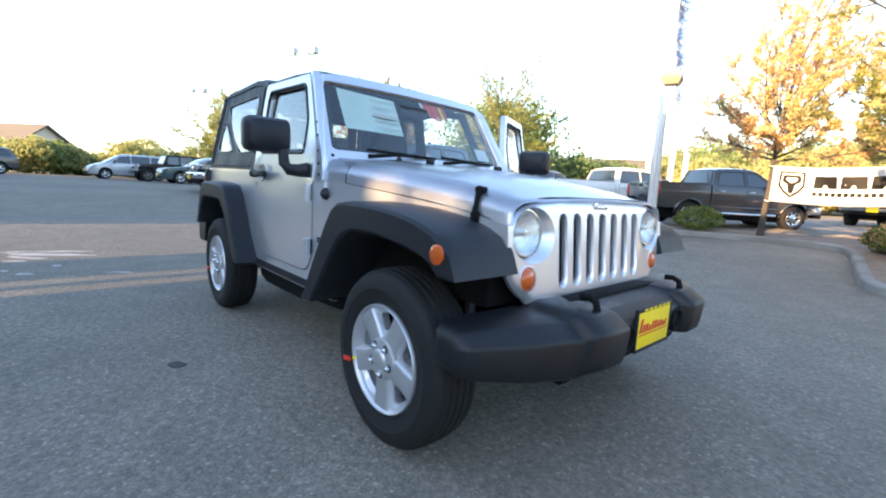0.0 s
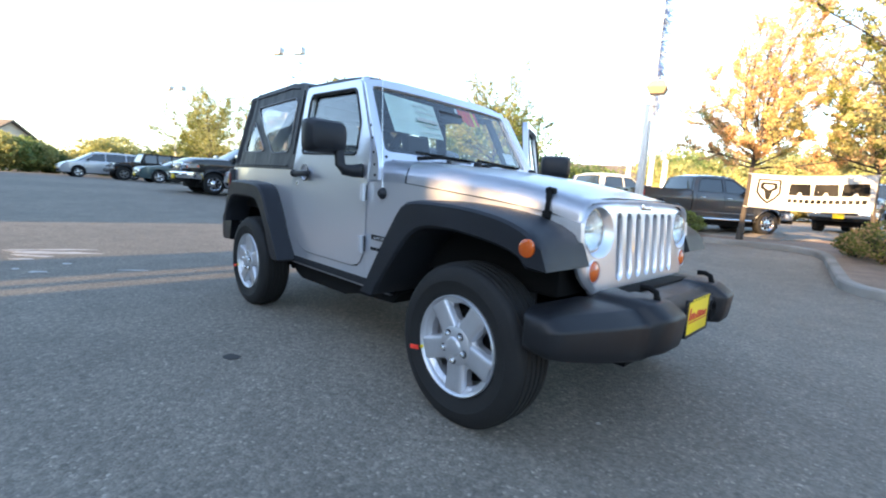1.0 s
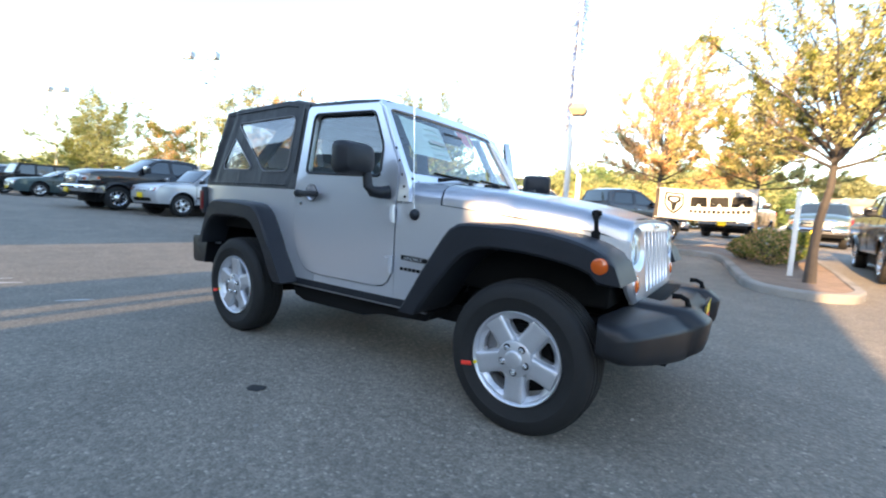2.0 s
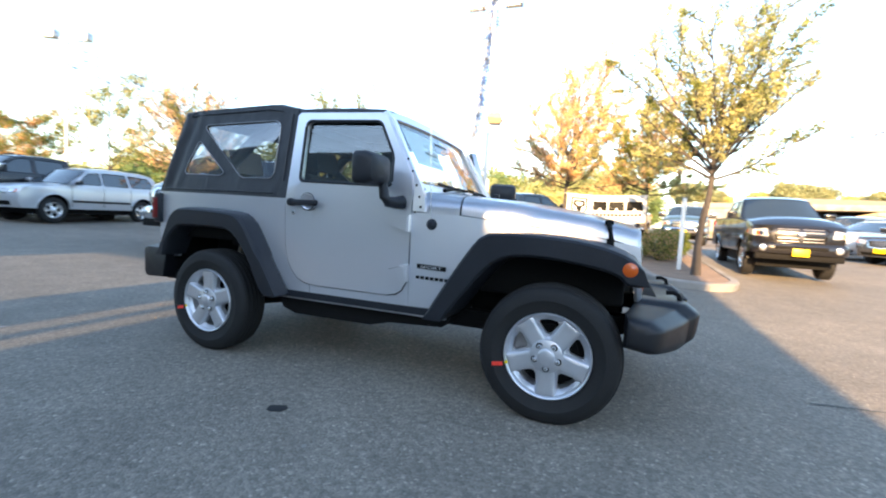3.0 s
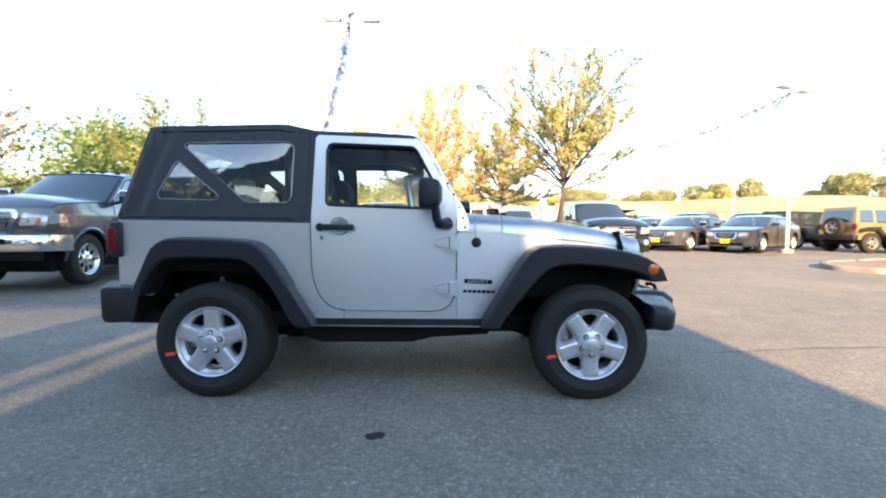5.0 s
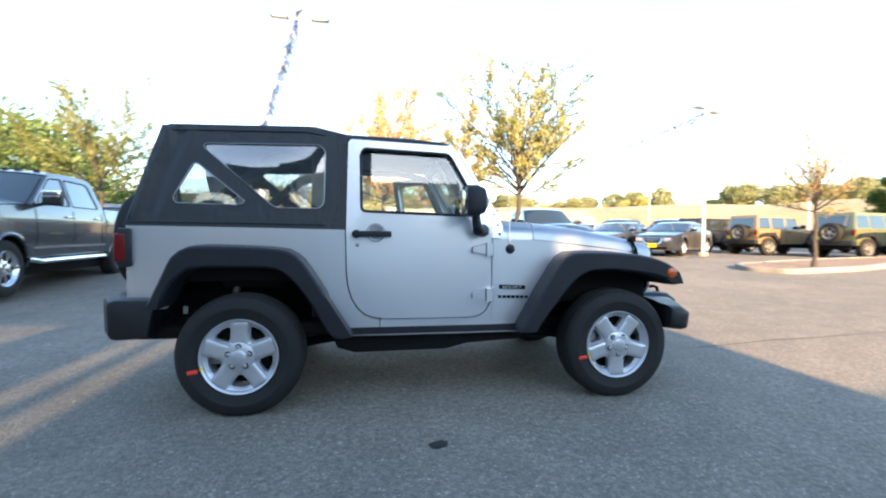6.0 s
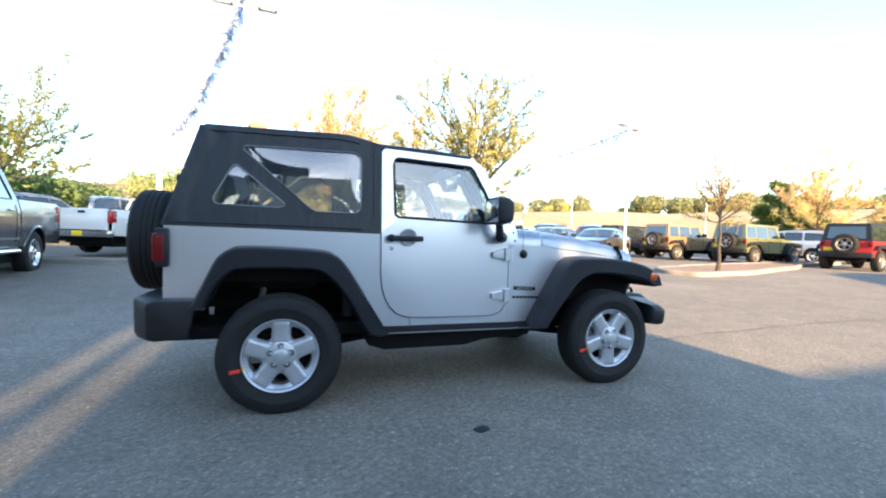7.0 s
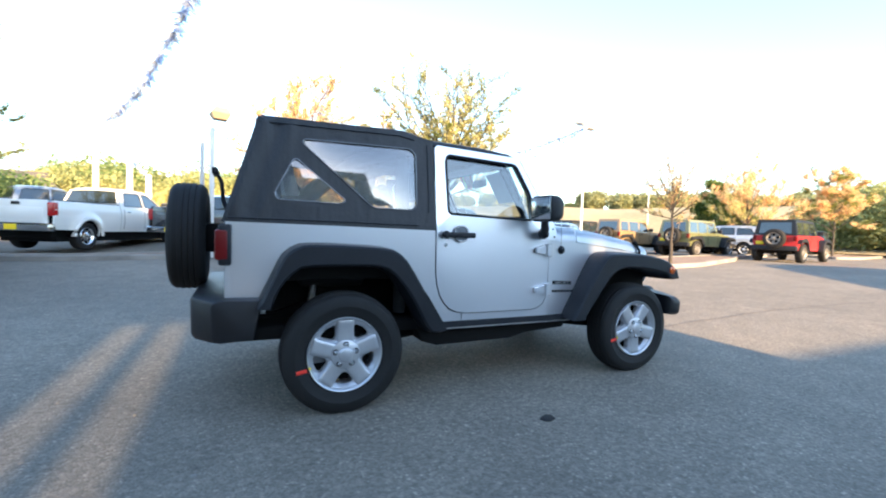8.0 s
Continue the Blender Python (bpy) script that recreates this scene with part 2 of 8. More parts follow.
def sheet(outline, holes, lay, extra=()):
    """A plate with holes: 2D loops, laid by lay(u, v, s) with s = 0 the outer and 1 the inner face."""
    points, edges, loops = [], [], []
    for loop in [outline, *holes]:
        first = len(points)
        points += [Vector(p) for p in loop]
        ids = list(range(first, len(points)))
        loops.append(ids)
        edges += [(ids[k - 1], ids[k]) for k in range(len(ids))]
    points += [Vector(p) for p in extra if inside(p, outline) and not any(inside(p, h) for h in holes)]
    flat, _, faces, origin, _, _ = geometry.delaunay_2d_cdt(points, edges, [], 1, 1e-6)
    bm = bmesh.new()
    front = [bm.verts.new(lay(p.x, p.y, 0)) for p in flat]
    back = [bm.verts.new(lay(p.x, p.y, 1)) for p in flat]
    for f in faces:
        c = sum((flat[i] for i in f), Vector((0, 0))) / len(f)
        if inside(c, outline) and not any(inside(c, h) for h in holes):
            bm.faces.new([front[i] for i in f])
            bm.faces.new([back[i] for i in f][::-1])
    index = {v: k for k, v in enumerate(front)}
    for e in [e for e in bm.edges if len(e.link_faces) == 1]:
        a, b = e.verts
        if a in index and b in index:
            k, l = index[a], index[b]
            bm.faces.new((a, b, back[l], back[k]))
    bmesh.ops.delete(bm, geom=[v for v in bm.verts if not v.link_faces], context="VERTS")
    return bm


def grid_in(loop, dy=0.07, dz=0.05):
    ys, zs = [p[0] for p in loop], [p[1] for p in loop]
    return [(min(ys) + dy * (i + 0.5), min(zs) + dz * (j + 0.5)) for i in range(int((max(ys) - min(ys)) / dy) + 1) for j in range(int((max(zs) - min(zs)) / dz) + 1)]


def lathe(profile, m=None, seg=32, closed=False):
    """Turns (radius, height) points round z, then lays them by m."""
    bm = bmesh.new()
    rings = []
    for r, h in profile:
        rings.append([bm.verts.new((r * math.cos(2 * math.pi * i / seg), r * math.sin(2 * math.pi * i / seg), h)) for i in range(seg)] if r > 1e-6 else [bm.verts.new((0, 0, h))])
    pairs = list(zip(rings, rings[1:])) + ([(rings[-1], rings[0])] if closed else [])
    for a, b in pairs:
        for i in range(seg):
            j = (i + 1) % seg
            if len(a) == 1:
                bm.faces.new((a[0], b[j], b[i]))
            elif len(b) == 1:
                bm.faces.new((a[i], a[j], b[0]))
            else:
                bm.faces.new((a[i], a[j], b[j], b[i]))
    if m:
        bm.transform(m)
    return bm


def tube(points, radius, seg=8, closed=False, bm=None):
    """A round bar along points; radius is one number or one for each point."""
    bm = bm or bmesh.new()
    pts = [Vector(p) for p in points]
    radii = radius if isinstance(radius, (list, tuple)) else [radius] * len(pts)
    rings = []
    for i, p in enumerate(pts):
        before = pts[i - 1] if i or closed else pts[i]
        after = pts[(i + 1) % len(pts)] if i < len(pts) - 1 or closed else pts[i]
        way = (after - before).normalized()
        side = way.cross((0, 0, 1) if abs(way.z) < 0.95 else (1, 0, 0)).normalized()
        up = side.cross(way)
        rings.append([bm.verts.new(p + radii[i] * (math.cos(2 * math.pi * k / seg) * side + math.sin(2 * math.pi * k / seg) * up)) for k in range(seg)])
    n = len(rings)
    for i in range(n if closed else n - 1):
        a, b = rings[i], rings[(i + 1) % n]
        for k in range(seg):
            j = (k + 1) % seg
            bm.faces.new((a[k], a[j], b[j], b[k]))
    if not closed:
        bm.faces.new(rings[0][::-1])
        bm.faces.new(rings[-1])
    return bm


def loft(sections, cap=True):
    """A skin over loops of the same length."""
    bm = bmesh.new()
    rings = [[bm.verts.new(p) for p in s] for s in sections]
    for a, b in zip(rings, rings[1:]):
        for i in range(len(a)):
            j = (i + 1) % len(a)
            bm.faces.new((a[i], a[j], b[j], b[i]))
    if cap:
        bm.faces.new(rings[0][::-1])
        bm.faces.new(rings[-1])
    return bm


def rounded(loop, radius, seg=3):
    """Rounds the corners of a 2D loop."""
    out = []
    n = len(loop)
    for i in range(n):
        p, a, b = Vector(loop[i]), Vector(loop[i - 1]), Vector(loop[(i + 1) % n])
        r = min(radius, (a - p).length * 0.45, (b - p).length * 0.45)
        s, e = p + (a - p).normalized() * r, p + (b - p).normalized() * r
        for k in range(seg + 1):
            t = k / seg
            q = (1 - t) ** 2 * s + 2 * t * (1 - t) * p + t * t * e
            out.append((q.x, q.y))
    return out


def smoothed(points, n):
    """A rounder run of n points through an open chain (Catmull-Rom)."""
    p = [Vector(q) for q in points]
    p = [2 * p[0] - p[1], *p, 2 * p[-1] - p[-2]]
    out = []
    for k in range(n):
        t = k / (n - 1) * (len(p) - 3)
        i = min(int(t), len(p) - 4)
        t -= i
        a, b, c, d = p[i : i + 4]
        q = 0.5 * (2 * b + (c - a) * t + (2 * a - 5 * b + 4 * c - d) * t * t + (3 * b - a - 3 * c + d) * t**3)
        out.append((q.x, q.y))
    return out


def circle(cx, cy, r, seg=24):
    return [(cx + r * math.cos(2 * math.pi * i / seg), cy + r * math.sin(2 * math.pi * i / seg)) for i in range(seg)]


def ground_z(x, y):
    """The lot lies level round the parked off-roader, rises gently away from it and dips under four of the parked cars."""
    r = math.hypot(x, y)
    u = min(max((r - 4) / 16, 0), 1)
    k = min(max(x / 7, 0), 1)
    dip = 0.10 * math.exp(-((x + 7.4) ** 2 + (y - 4.6) ** 2) / 14)
    dip += 0.13 * math.exp(-((x + 15.0) ** 2 + (y - 5.4) ** 2) / 20)
    dip += 0.05 * math.exp(-((x - 6.0) ** 2 + (y - 9.3) ** 2) / 8)
    dip += 0.17 * math.exp(-((x + 6.6) ** 2 + (y - 12.8) ** 2) / 9)
    return (0.5 - 0.24 * k * k * (3 - 2 * k)) * u * u * (3 - 2 * u) - dip


# ---- ground and the buildings behind the camera ----
def ground():
    bm = bmesh.new()
    steps = [0, 1.5, 3] + [4 + i for i in range(17)] + [24, 34, 50, 90, 180, 400, 900, 2500]
    seg = 72
    rings = [[bm.verts.new((0, 0, 0))]]
    for r in steps[1:]:
        rings.append([bm.verts.new((r * math.cos(2 * math.pi * i / seg), r * math.sin(2 * math.pi * i / seg), ground_z(r * math.cos(2 * math.pi * i / seg), r * math.sin(2 * math.pi * i / seg)))) for i in range(seg)])
    for a, b in zip(rings, rings[1:]):
        for i in range(seg):
            j = (i + 1) % seg
            bm.faces.new((a[0], b[i], b[j]) if len(a) == 1 else (a[i], b[i], b[j], a[j]))
    return tagged(part("ground", bm, ASPHALT), "worn dark grey asphalt of a car lot", "asphalt", kind="structure")


ground()

# The unseen showroom, added to throw its shade over the lot, with its gaps.
SHOW_Y = -14.0
wall = part("wall_south", box(-41.0, -7.8, SHOW_Y - 0.4, SHOW_Y, -0.05, 9.2, 0.02), PLASTER)
tagged(wall, "dark glazed front of the showroom", "wall", kind="structure")
wall = part("wall_south", box(-4.1, -2.95, SHOW_Y - 0.4, SHOW_Y, -0.05, 8.5, 0.02), PLASTER)
tagged(wall, "dark glazed pier of the showroom", "wall", kind="structure")
# Slots added to let small sun patches reach the hood flank.
slots = [[(x0, 5.045), (x1, 5.045), (x1, z1), (x0, z1)] for x0, x1, z1 in ((0.84, 1.03, 5.16), (1.10, 1.38, 5.11))]
wall = part("wall_south", sheet([(-2.3, -0.05), (3.0, -0.05), (3.0, 8.5), (-2.3, 8.5)], slots, lambda u, v, s: (u, SHOW_Y - 0.06 * s, v)), STUCCO)
tagged(wall, "pale stucco front of the unseen showroom with slots added for sun patches", "wall", kind="structure")
wall = part("wall_south", box(3.0, 40.0, SHOW_Y - 0.4, SHOW_Y, -0.05, 3.95, 0.02), STUCCO)
tagged(wall, "low pale stucco wing of the showroom", "wall", kind="structure")
# Gable added out of view, outlined to cast the shadow strip on the right.
gable = prism([(10.3, 3.9), (10.9, 4.6), (15.7, 6.42), (17.6, 6.45), (19.2, 6.0), (18.2, 3.9)], lambda u, v, s: (u, SHOW_Y - 0.05 - 0.3 * s, v))
tagged(part("wall_south", gable, STUCCO), "unseen gable added over the low wing to cast a shadow strip", "wall", kind="structure")
lintel = part("wall_south", box(-7.8, -2.3, SHOW_Y - 0.38, SHOW_Y - 0.02, 5.05, 10.18, 0.02), PLASTER)
tagged(lintel, "dark glazed front over the showroom openings", "wall", kind="structure")
# Tinted panes added in the gaps to dim the sun strips on the asphalt.
for x0, x1 in ((-7.8, -4.1), (-2.95, -2.3)):
    pane = part("sun_dimming_pane", box(x0, x1, SHOW_Y - 0.21, SHOW_Y - 0.20, 0.0, 5.05), TINTED)
    tagged(pane, "unseen tinted pane added to dim the sun through a showroom gap", "window", kind="structure")
# Raised block added out of view, fitted to the edge of the shade.
tower = part("wall_south", box(-3.95, -0.6, SHOW_Y - 0.6, SHOW_Y - 0.41, 8.0, 11.3, 0.02), PLASTER)
tagged(tower, "unseen dark parapet added on the showroom to shape its shade", "wall", kind="structure")
# Long wall added out of view to block the bright sky near the sun.
back = part("wall_south", box(-70.0, 70.0, -27.0, -26.0, -0.05, 5.8, 0.02), PLASTER)
tagged(back, "unseen dark wall added behind the showroom to block low sky glow", "wall", kind="structure")
tagged(part("column", lathe([(0, 0), (0.08, 0), (0.08, 8.5), (0, 8.5)], pose(-2.63, SHOW_Y, 0), 16), POLE), "slim grey steel column of the showroom", "column", kind="structure")


# ---- the silver off-roader ----
TYRE_W = 0.225


def make_wheel(parent, m, spin=0.0, tag=True, seg=64):
    half = TYRE_W
    prof = [(0.211, -half + 0.03), (0.231, -half + 0.012), (0.295, -half - 0.002), (0.341, -half + 0.008), (0.360, -half + 0.028)]
    for k in range(5):
        z = -half + 0.034 + k * 0.0325
        edge = 0.004 if k in (0, 4) else 0.0
        prof += [(0.370 - edge, z), (0.372 - edge, z + 0.008), (0.372 - edge, z + 0.024), (0.366 - edge, z + 0.0255), (0.366 - edge, z + 0.030)]
    prof += [(0.361, -0.028), (0.352, -0.014), (0.341, -0.008), (0.337, -0.0055), (0.306, 0.001), (0.291, 0.003), (0.287, 0.0), (0.251, -0.004), (0.234, -0.012), (0.225, -0.02), (0.216, -0.04)]
    tyre = part("tyre", lathe(prof, m, seg), RUBBER, parent, "black all-terrain tyre")
    turn = m @ pose(0, 0, 0, 0, 0, spin)
    # the dish: broad flat spokes between five small openings near the rim
    holes = []
    for k in range(5):
        a = 2 * math.pi * k / 5 + math.pi / 2
        loop = [(0.114, -0.11), (0.150, -0.25), (0.174, -0.31), (0.187, -0.26), (0.191, 0.0), (0.187, 0.26), (0.174, 0.31), (0.150, 0.25), (0.114, 0.11)]
        holes.append(rounded([(r * math.cos(a + s), r * math.sin(a + s)) for r, s in loop], 0.012, 2))

    def dish(u, v, s):
        r = math.hypot(u, v)
        ramp = lambda a, b: max(0, min(1, (r - a) / (b - a)))
        z = -0.024 - 0.014 * ramp(0.082, 0.10) - 0.006 * ramp(0.12, 0.175) + 0.022 * ramp(0.190, 0.207) - (0.034 if s else 0)
        return (u, v, z)

    rings = [p for r, n in ((0.082, 30), (0.10, 30), (0.14, 30), (0.175, 60), (0.190, 60), (0.205, 60)) for p in circle(0, 0, r, n)]
    rim = sheet(circle(0, 0, 0.2125, 72), holes, dish, rings)
    rim.transform(turn)
    part("rim", rim, WHEEL_SILVER, tyre, "five-spoke silver alloy wheel", angle=30)
    lip = lathe([(0.206, -0.050), (0.208, -0.020), (0.2125, -0.014), (0.217, -0.006), (0.223, -0.003), (0.227, -0.008), (0.228, -0.022), (0.220, -0.03), (0.211, -0.06), (0.205, -0.18), (0.20, -0.18), (0.190, -0.075)], turn, 72)
    part("rim_flange", lip, WHEEL_SILVER, tyre)
    # each spoke: a raised flat face with sloping sides, running from the hub to the rim's band
    for k in range(5):
        a = 360 * k / 5 + 90 + 36
        rows = [(0.078, 0.040, -0.014), (0.092, 0.041, -0.014), (0.115, 0.0412, -0.014), (0.150, 0.0415, -0.014), (0.182, 0.043, -0.0125), (0.198, 0.045, -0.010), (0.2075, 0.046, -0.013)]
        spoke = loft([[(x, -w - 0.013, z - 0.036), (x, -w - 0.010, z - 0.020), (x, -w - 0.004, z - 0.004), (x, -w + 0.001, z), (x, -w * 0.5, z), (x, w * 0.5, z), (x, w - 0.001, z), (x, w + 0.004, z - 0.004), (x, w + 0.010, z - 0.020), (x, w + 0.013, z - 0.036)] for x, w, z in rows])
        part("spoke", placed_free(spoke, turn @ pose(0, 0, 0, 0, 0, a)), WHEEL_SILVER, tyre, angle=40)
    part("hub_cap", lathe([(0, 0.010), (0.034, 0.009), (0.040, 0.006), (0.045, -0.001), (0.078, -0.006), (0.086, -0.010), (0.0895, -0.018), (0.091, -0.045)], turn, 48), WHEEL_SILVER, tyre)
    for k in range(5):
        a = 2 * math.pi * k / 5 + math.pi / 2 + math.pi / 5
        at = turn @ pose(0.0625 * math.cos(a), 0.0625 * math.sin(a), 0.0)
        part("lug_well", lathe([(0.0125, -0.0035), (0.0165, -0.002), (0.019, -0.0045)], at, 14), DARK, tyre)
        part("lug_nut", lathe([(0, 0.013), (0.007, 0.012), (0.0115, 0.006), (0.012, -0.012)], at, 12), CHROME, tyre)
    part("brake_disc", lathe([(0, -0.10), (0.15, -0.10), (0.15, -0.12), (0.185, -0.125), (0.185, -0.2), (0, -0.2)], m, 32), DARK, tyre)
    part("brake_caliper", placed_free(box(-0.19, -0.10, -0.06, 0.09, -0.115, -0.085, 0.012), m), STEEL, tyre)
    if tag:
        a = radians(197)
        tag_bm = box(-0.030, 0.030, -0.011, 0.011, 0.0, 0.005, 0.003)
        tag_bm.transform(m @ pose(0.266 * math.cos(a), 0.266 * math.sin(a), 0.0, 0, 0, 190))
        part("inspection_tag", tag_bm, RED_TAG, tyre, "small red paper tag on the tyre wall")
        dot = lathe([(0, 0.001), (0.008, 0.0), (0.009, -0.008)], m @ pose(0.218 * math.cos(a), 0.218 * math.sin(a), -0.002), 10)
        part("valve_cap", dot, YELLOW, tyre)
    return tyre


def side_y(x, z):
    """The body side: upright below the belt, leaning in above it, drawn in towards the grille."""
    y = 0.800 - max(0, 0.62 - z) * 0.05
    y -= max(0, z - 1.13) * 0.17
    if x > 0.36:
        y -= (min(x, 1.62) - 0.36) / 1.26 * 0.155
    if x < -1.4:
        y -= (max(-1.4 - x, 0)) ** 2 * 0.10
    return y


def on_side(sign, thick=0.028, out=0.0):
    return lambda u, v, s: (u, sign * (side_y(u, v) + out - s * thick), v)


def on_screen(thick=0.03):
    """The windshield plane: u across, v from its foot (0) to its head (1)."""
    return lambda u, v, s: (0.435 - 0.305 * v - 0.04 * (abs(u) / 0.75) ** 2 - s * thick * 0.86, u, 1.185 + 0.515 * v - s * thick * 0.5)


def steps_between(a, b, n):
    return [(a[0] + (b[0] - a[0]) * i / n, a[1] + (b[1] - a[1]) * i / n) for i in range(n)]


def dense(loop, step=0.08):
    out = []
    for i in range(len(loop)):
        a, b = loop[i], loop[(i + 1) % len(loop)]
        out += steps_between(a, b, max(1, round(math.dist(a, b) / step)))
    return out


DOOR = [(-0.600, 1.13), (-0.596, 0.86), (-0.585, 0.765), (-0.562, 0.69), (-0.528, 0.632), (-0.482, 0.588), (-0.43, 0.566), (-0.36, 0.556), (-0.28, 0.554), (0.20, 0.554), (0.262, 0.566), (0.305, 0.595), (0.332, 0.645), (0.345, 0.73), (0.348, 1.06), (0.348, 1.18),
        (0.33, 1.29), (0.115, 1.665), (0.085, 1.69), (-0.57, 1.715), (-0.592, 1.695)]
DOOR_WINDOW = [(-0.505, 1.245), (-0.512, 1.62), (-0.49, 1.655), (0.055, 1.635), (0.082, 1.615), (0.19, 1.415), (0.20, 1.225)]


def placed_free(bm, m):
    bm.transform(m)
    return bm


def offroader():
    J = thing("off_roader", "silver two-door off-roader with a black soft top, one door open", "car")
    # wheels
    for x in (1.212, -1.218):
        for sign in (-1, 1):
            m = Matrix.Translation((x, sign * 0.905, 0.3615)) @ pose(0, 0, 0, 90 if sign < 0 else -90, 0, 0)
            make_wheel(J, m, {1.212: 1, -1.218: 36}[x] if sign < 0 else 11, tag=sign < 0)

    for sign in (-1, 1):
        lay = on_side(sign)
        # rear quarter with its wheel cut-out
        quarter = [(-1.845, 1.14), (-1.3, 1.135), (-0.608, 1.125), (-0.604, 0.86), (-0.593, 0.763), (-0.570, 0.686), (-0.535, 0.627), (-0.488, 0.581), (-0.434, 0.558), (-0.39, 0.551), (-0.39, 0.497), (-0.605, 0.497), (-0.80, 0.72), (-0.95, 0.88), (-1.05, 0.92), (-1.44, 0.92), (-1.56, 0.85), (-1.66, 0.64), (-1.845, 0.64)]
        part("quarter_panel", sheet(dense(quarter), [], lay), SILVER, J)
        rocker = [(-0.385, 0.551), (-0.28, 0.547), (0.20, 0.547), (0.266, 0.559), (0.311, 0.590), (0.339, 0.642), (0.351, 0.72), (0.353, 0.497), (-0.385, 0.497)]
        part("rocker_panel", sheet(dense(rocker), [], lay), SILVER, J)
        fender = [(0.354, 1.068), (0.645, 1.066), (0.94, 1.036), (1.38, 0.990), (1.60, 0.950), (1.622, 0.944), (1.630, 0.868), (1.58, 0.858), (0.92, 0.92), (0.80, 0.88), (0.58, 0.55), (0.55, 0.497), (0.354, 0.497)]
        part("fender_panel", sheet(dense(fender), [], lay), SILVER, J)
        # sill trim and pinch seam
        part("sill_trim", slab([(-0.62, 0.500), (0.56, 0.500), (0.60, 0.456), (-0.66, 0.456)], sign * 0.797, sign * 0.70, 0.006), PLASTIC, J, "black sill trim")
        part("sill_strip", box(-0.64, 0.60, sign * 0.782 - 0.012, sign * 0.782 + 0.012, 0.444, 0.4555, 0.003), STEEL, J)
        # flares
        front = [(0.51, 0.47), (0.66, 0.72), (0.79, 0.915), (0.835, 0.957), (0.90, 0.982), (1.11, 0.984), (1.30, 0.972), (1.46, 0.945), (1.575, 0.902), (1.635, 0.85), (1.665, 0.775),
                 (1.575, 0.77), (1.52, 0.815), (1.40, 0.845), (1.22, 0.868), (1.06, 0.872), (0.965, 0.855), (0.88, 0.80), (0.76, 0.655), (0.62, 0.47)]
        part("front_fender_flare", flare(front, sign, 0.62, 0.935), PLASTIC, J, "broad black plastic wheel flare")
        rear = [(-1.715, 0.66), (-1.645, 0.81), (-1.585, 0.94), (-1.54, 0.99), (-1.46, 1.02), (-1.20, 1.018), (-0.97, 1.002), (-0.885, 0.965), (-0.82, 0.89), (-0.70, 0.70), (-0.555, 0.47),
                (-0.675, 0.47), (-0.80, 0.68), (-0.89, 0.80), (-0.96, 0.865), (-1.05, 0.895), (-1.44, 0.895), (-1.53, 0.855), (-1.60, 0.77), (-1.645, 0.66)]
        part("rear_fender_flare", flare(rear, sign, 0.74, 0.935), PLASTIC, J, "broad black plastic wheel flare")
        # black liners that close the wheel wells
        for run, y0 in (([(-1.70, 0.62), (-1.63, 0.80), (-1.54, 0.89), (-1.44, 0.925), (-1.05, 0.925), (-0.93, 0.89), (-0.84, 0.80), (-0.66, 0.50), (-0.60, 0.42)], 0.42), ([(0.50, 0.42), (0.66, 0.60), (0.80, 0.83), (0.93, 0.90), (1.06, 0.915), (1.30, 0.905), (1.56, 0.86), (1.60, 0.80)], 0.40)):
            run = smoothed(run, 22)
            liner = bmesh.new()
            a = [liner.verts.new((u, sign * (side_y(u, v) - 0.015), v)) for u, v in run]
            b = [liner.verts.new((u, sign * y0, v)) for u, v in run]
            low = [liner.verts.new((u, sign * y0, 0.40)) for u, v in run]
            for k in range(21):
                liner.faces.new((a[k], a[k + 1], b[k + 1], b[k]))
                if y0 > 0.41:
                    liner.faces.new((b[k], b[k + 1], low[k + 1], low[k]))
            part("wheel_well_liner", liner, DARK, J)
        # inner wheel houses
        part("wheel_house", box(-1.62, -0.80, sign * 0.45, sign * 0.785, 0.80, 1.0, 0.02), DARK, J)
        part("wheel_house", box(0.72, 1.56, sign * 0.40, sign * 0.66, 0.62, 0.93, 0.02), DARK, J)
        part("side_marker", lathe([(0, 0.012), (0.02, 0.011), (0.034, 0.004), (0.038, -0.02)], Matrix.Translation((1.575, sign * 0.935, 0.85)) @ pose(0, 0, 0, -90 * sign, 0, 0), 20), AMBER, J, "round amber side marker")
        # headlight, turn signal
        part("headlight_gap", lathe([(0.096, -0.030), (0.083, -0.034), (0, -0.09)], Matrix.Translation((1.627, sign * 0.518, 0.915)) @ pose(0, 0, 0, 0, 84, 0), 36), DARK, J)
        part("headlight_ring", lathe([(0.088, -0.034), (0.0915, -0.024), (0.091, -0.014), (0.087, -0.014), (0.085, -0.03)], Matrix.Translation((1.627, sign * 0.518, 0.915)) @ pose(0, 0, 0, 0, 84, 0), 40), CHROME, J)
        lamp = part("headlight", lathe([(0, 0.012), (0.03, 0.011), (0.06, 0.006), (0.078, -0.003), (0.088, -0.016)], Matrix.Translation((1.627, sign * 0.518, 0.915)) @ pose(0, 0, 0, 0, 84, 0), 32), GLASS, J, "round clear headlight")
        part("reflector", lathe([(0.088, -0.022), (0.080, -0.027), (0.06, -0.037), (0.03, -0.045), (0, -0.047)], Matrix.Translation((1.627, sign * 0.518, 0.915)) @ pose(0, 0, 0, 0, 84, 0), 14), LENS, lamp)
        part("bulb_shield", lathe([(0, 0.012), (0.010, 0.01), (0.014, 0.0), (0.014, -0.03)], Matrix.Translation((1.597, sign * 0.518, 0.915)) @ pose(0, 0, 0, 0, 84, 0), 16), CHROME, lamp)
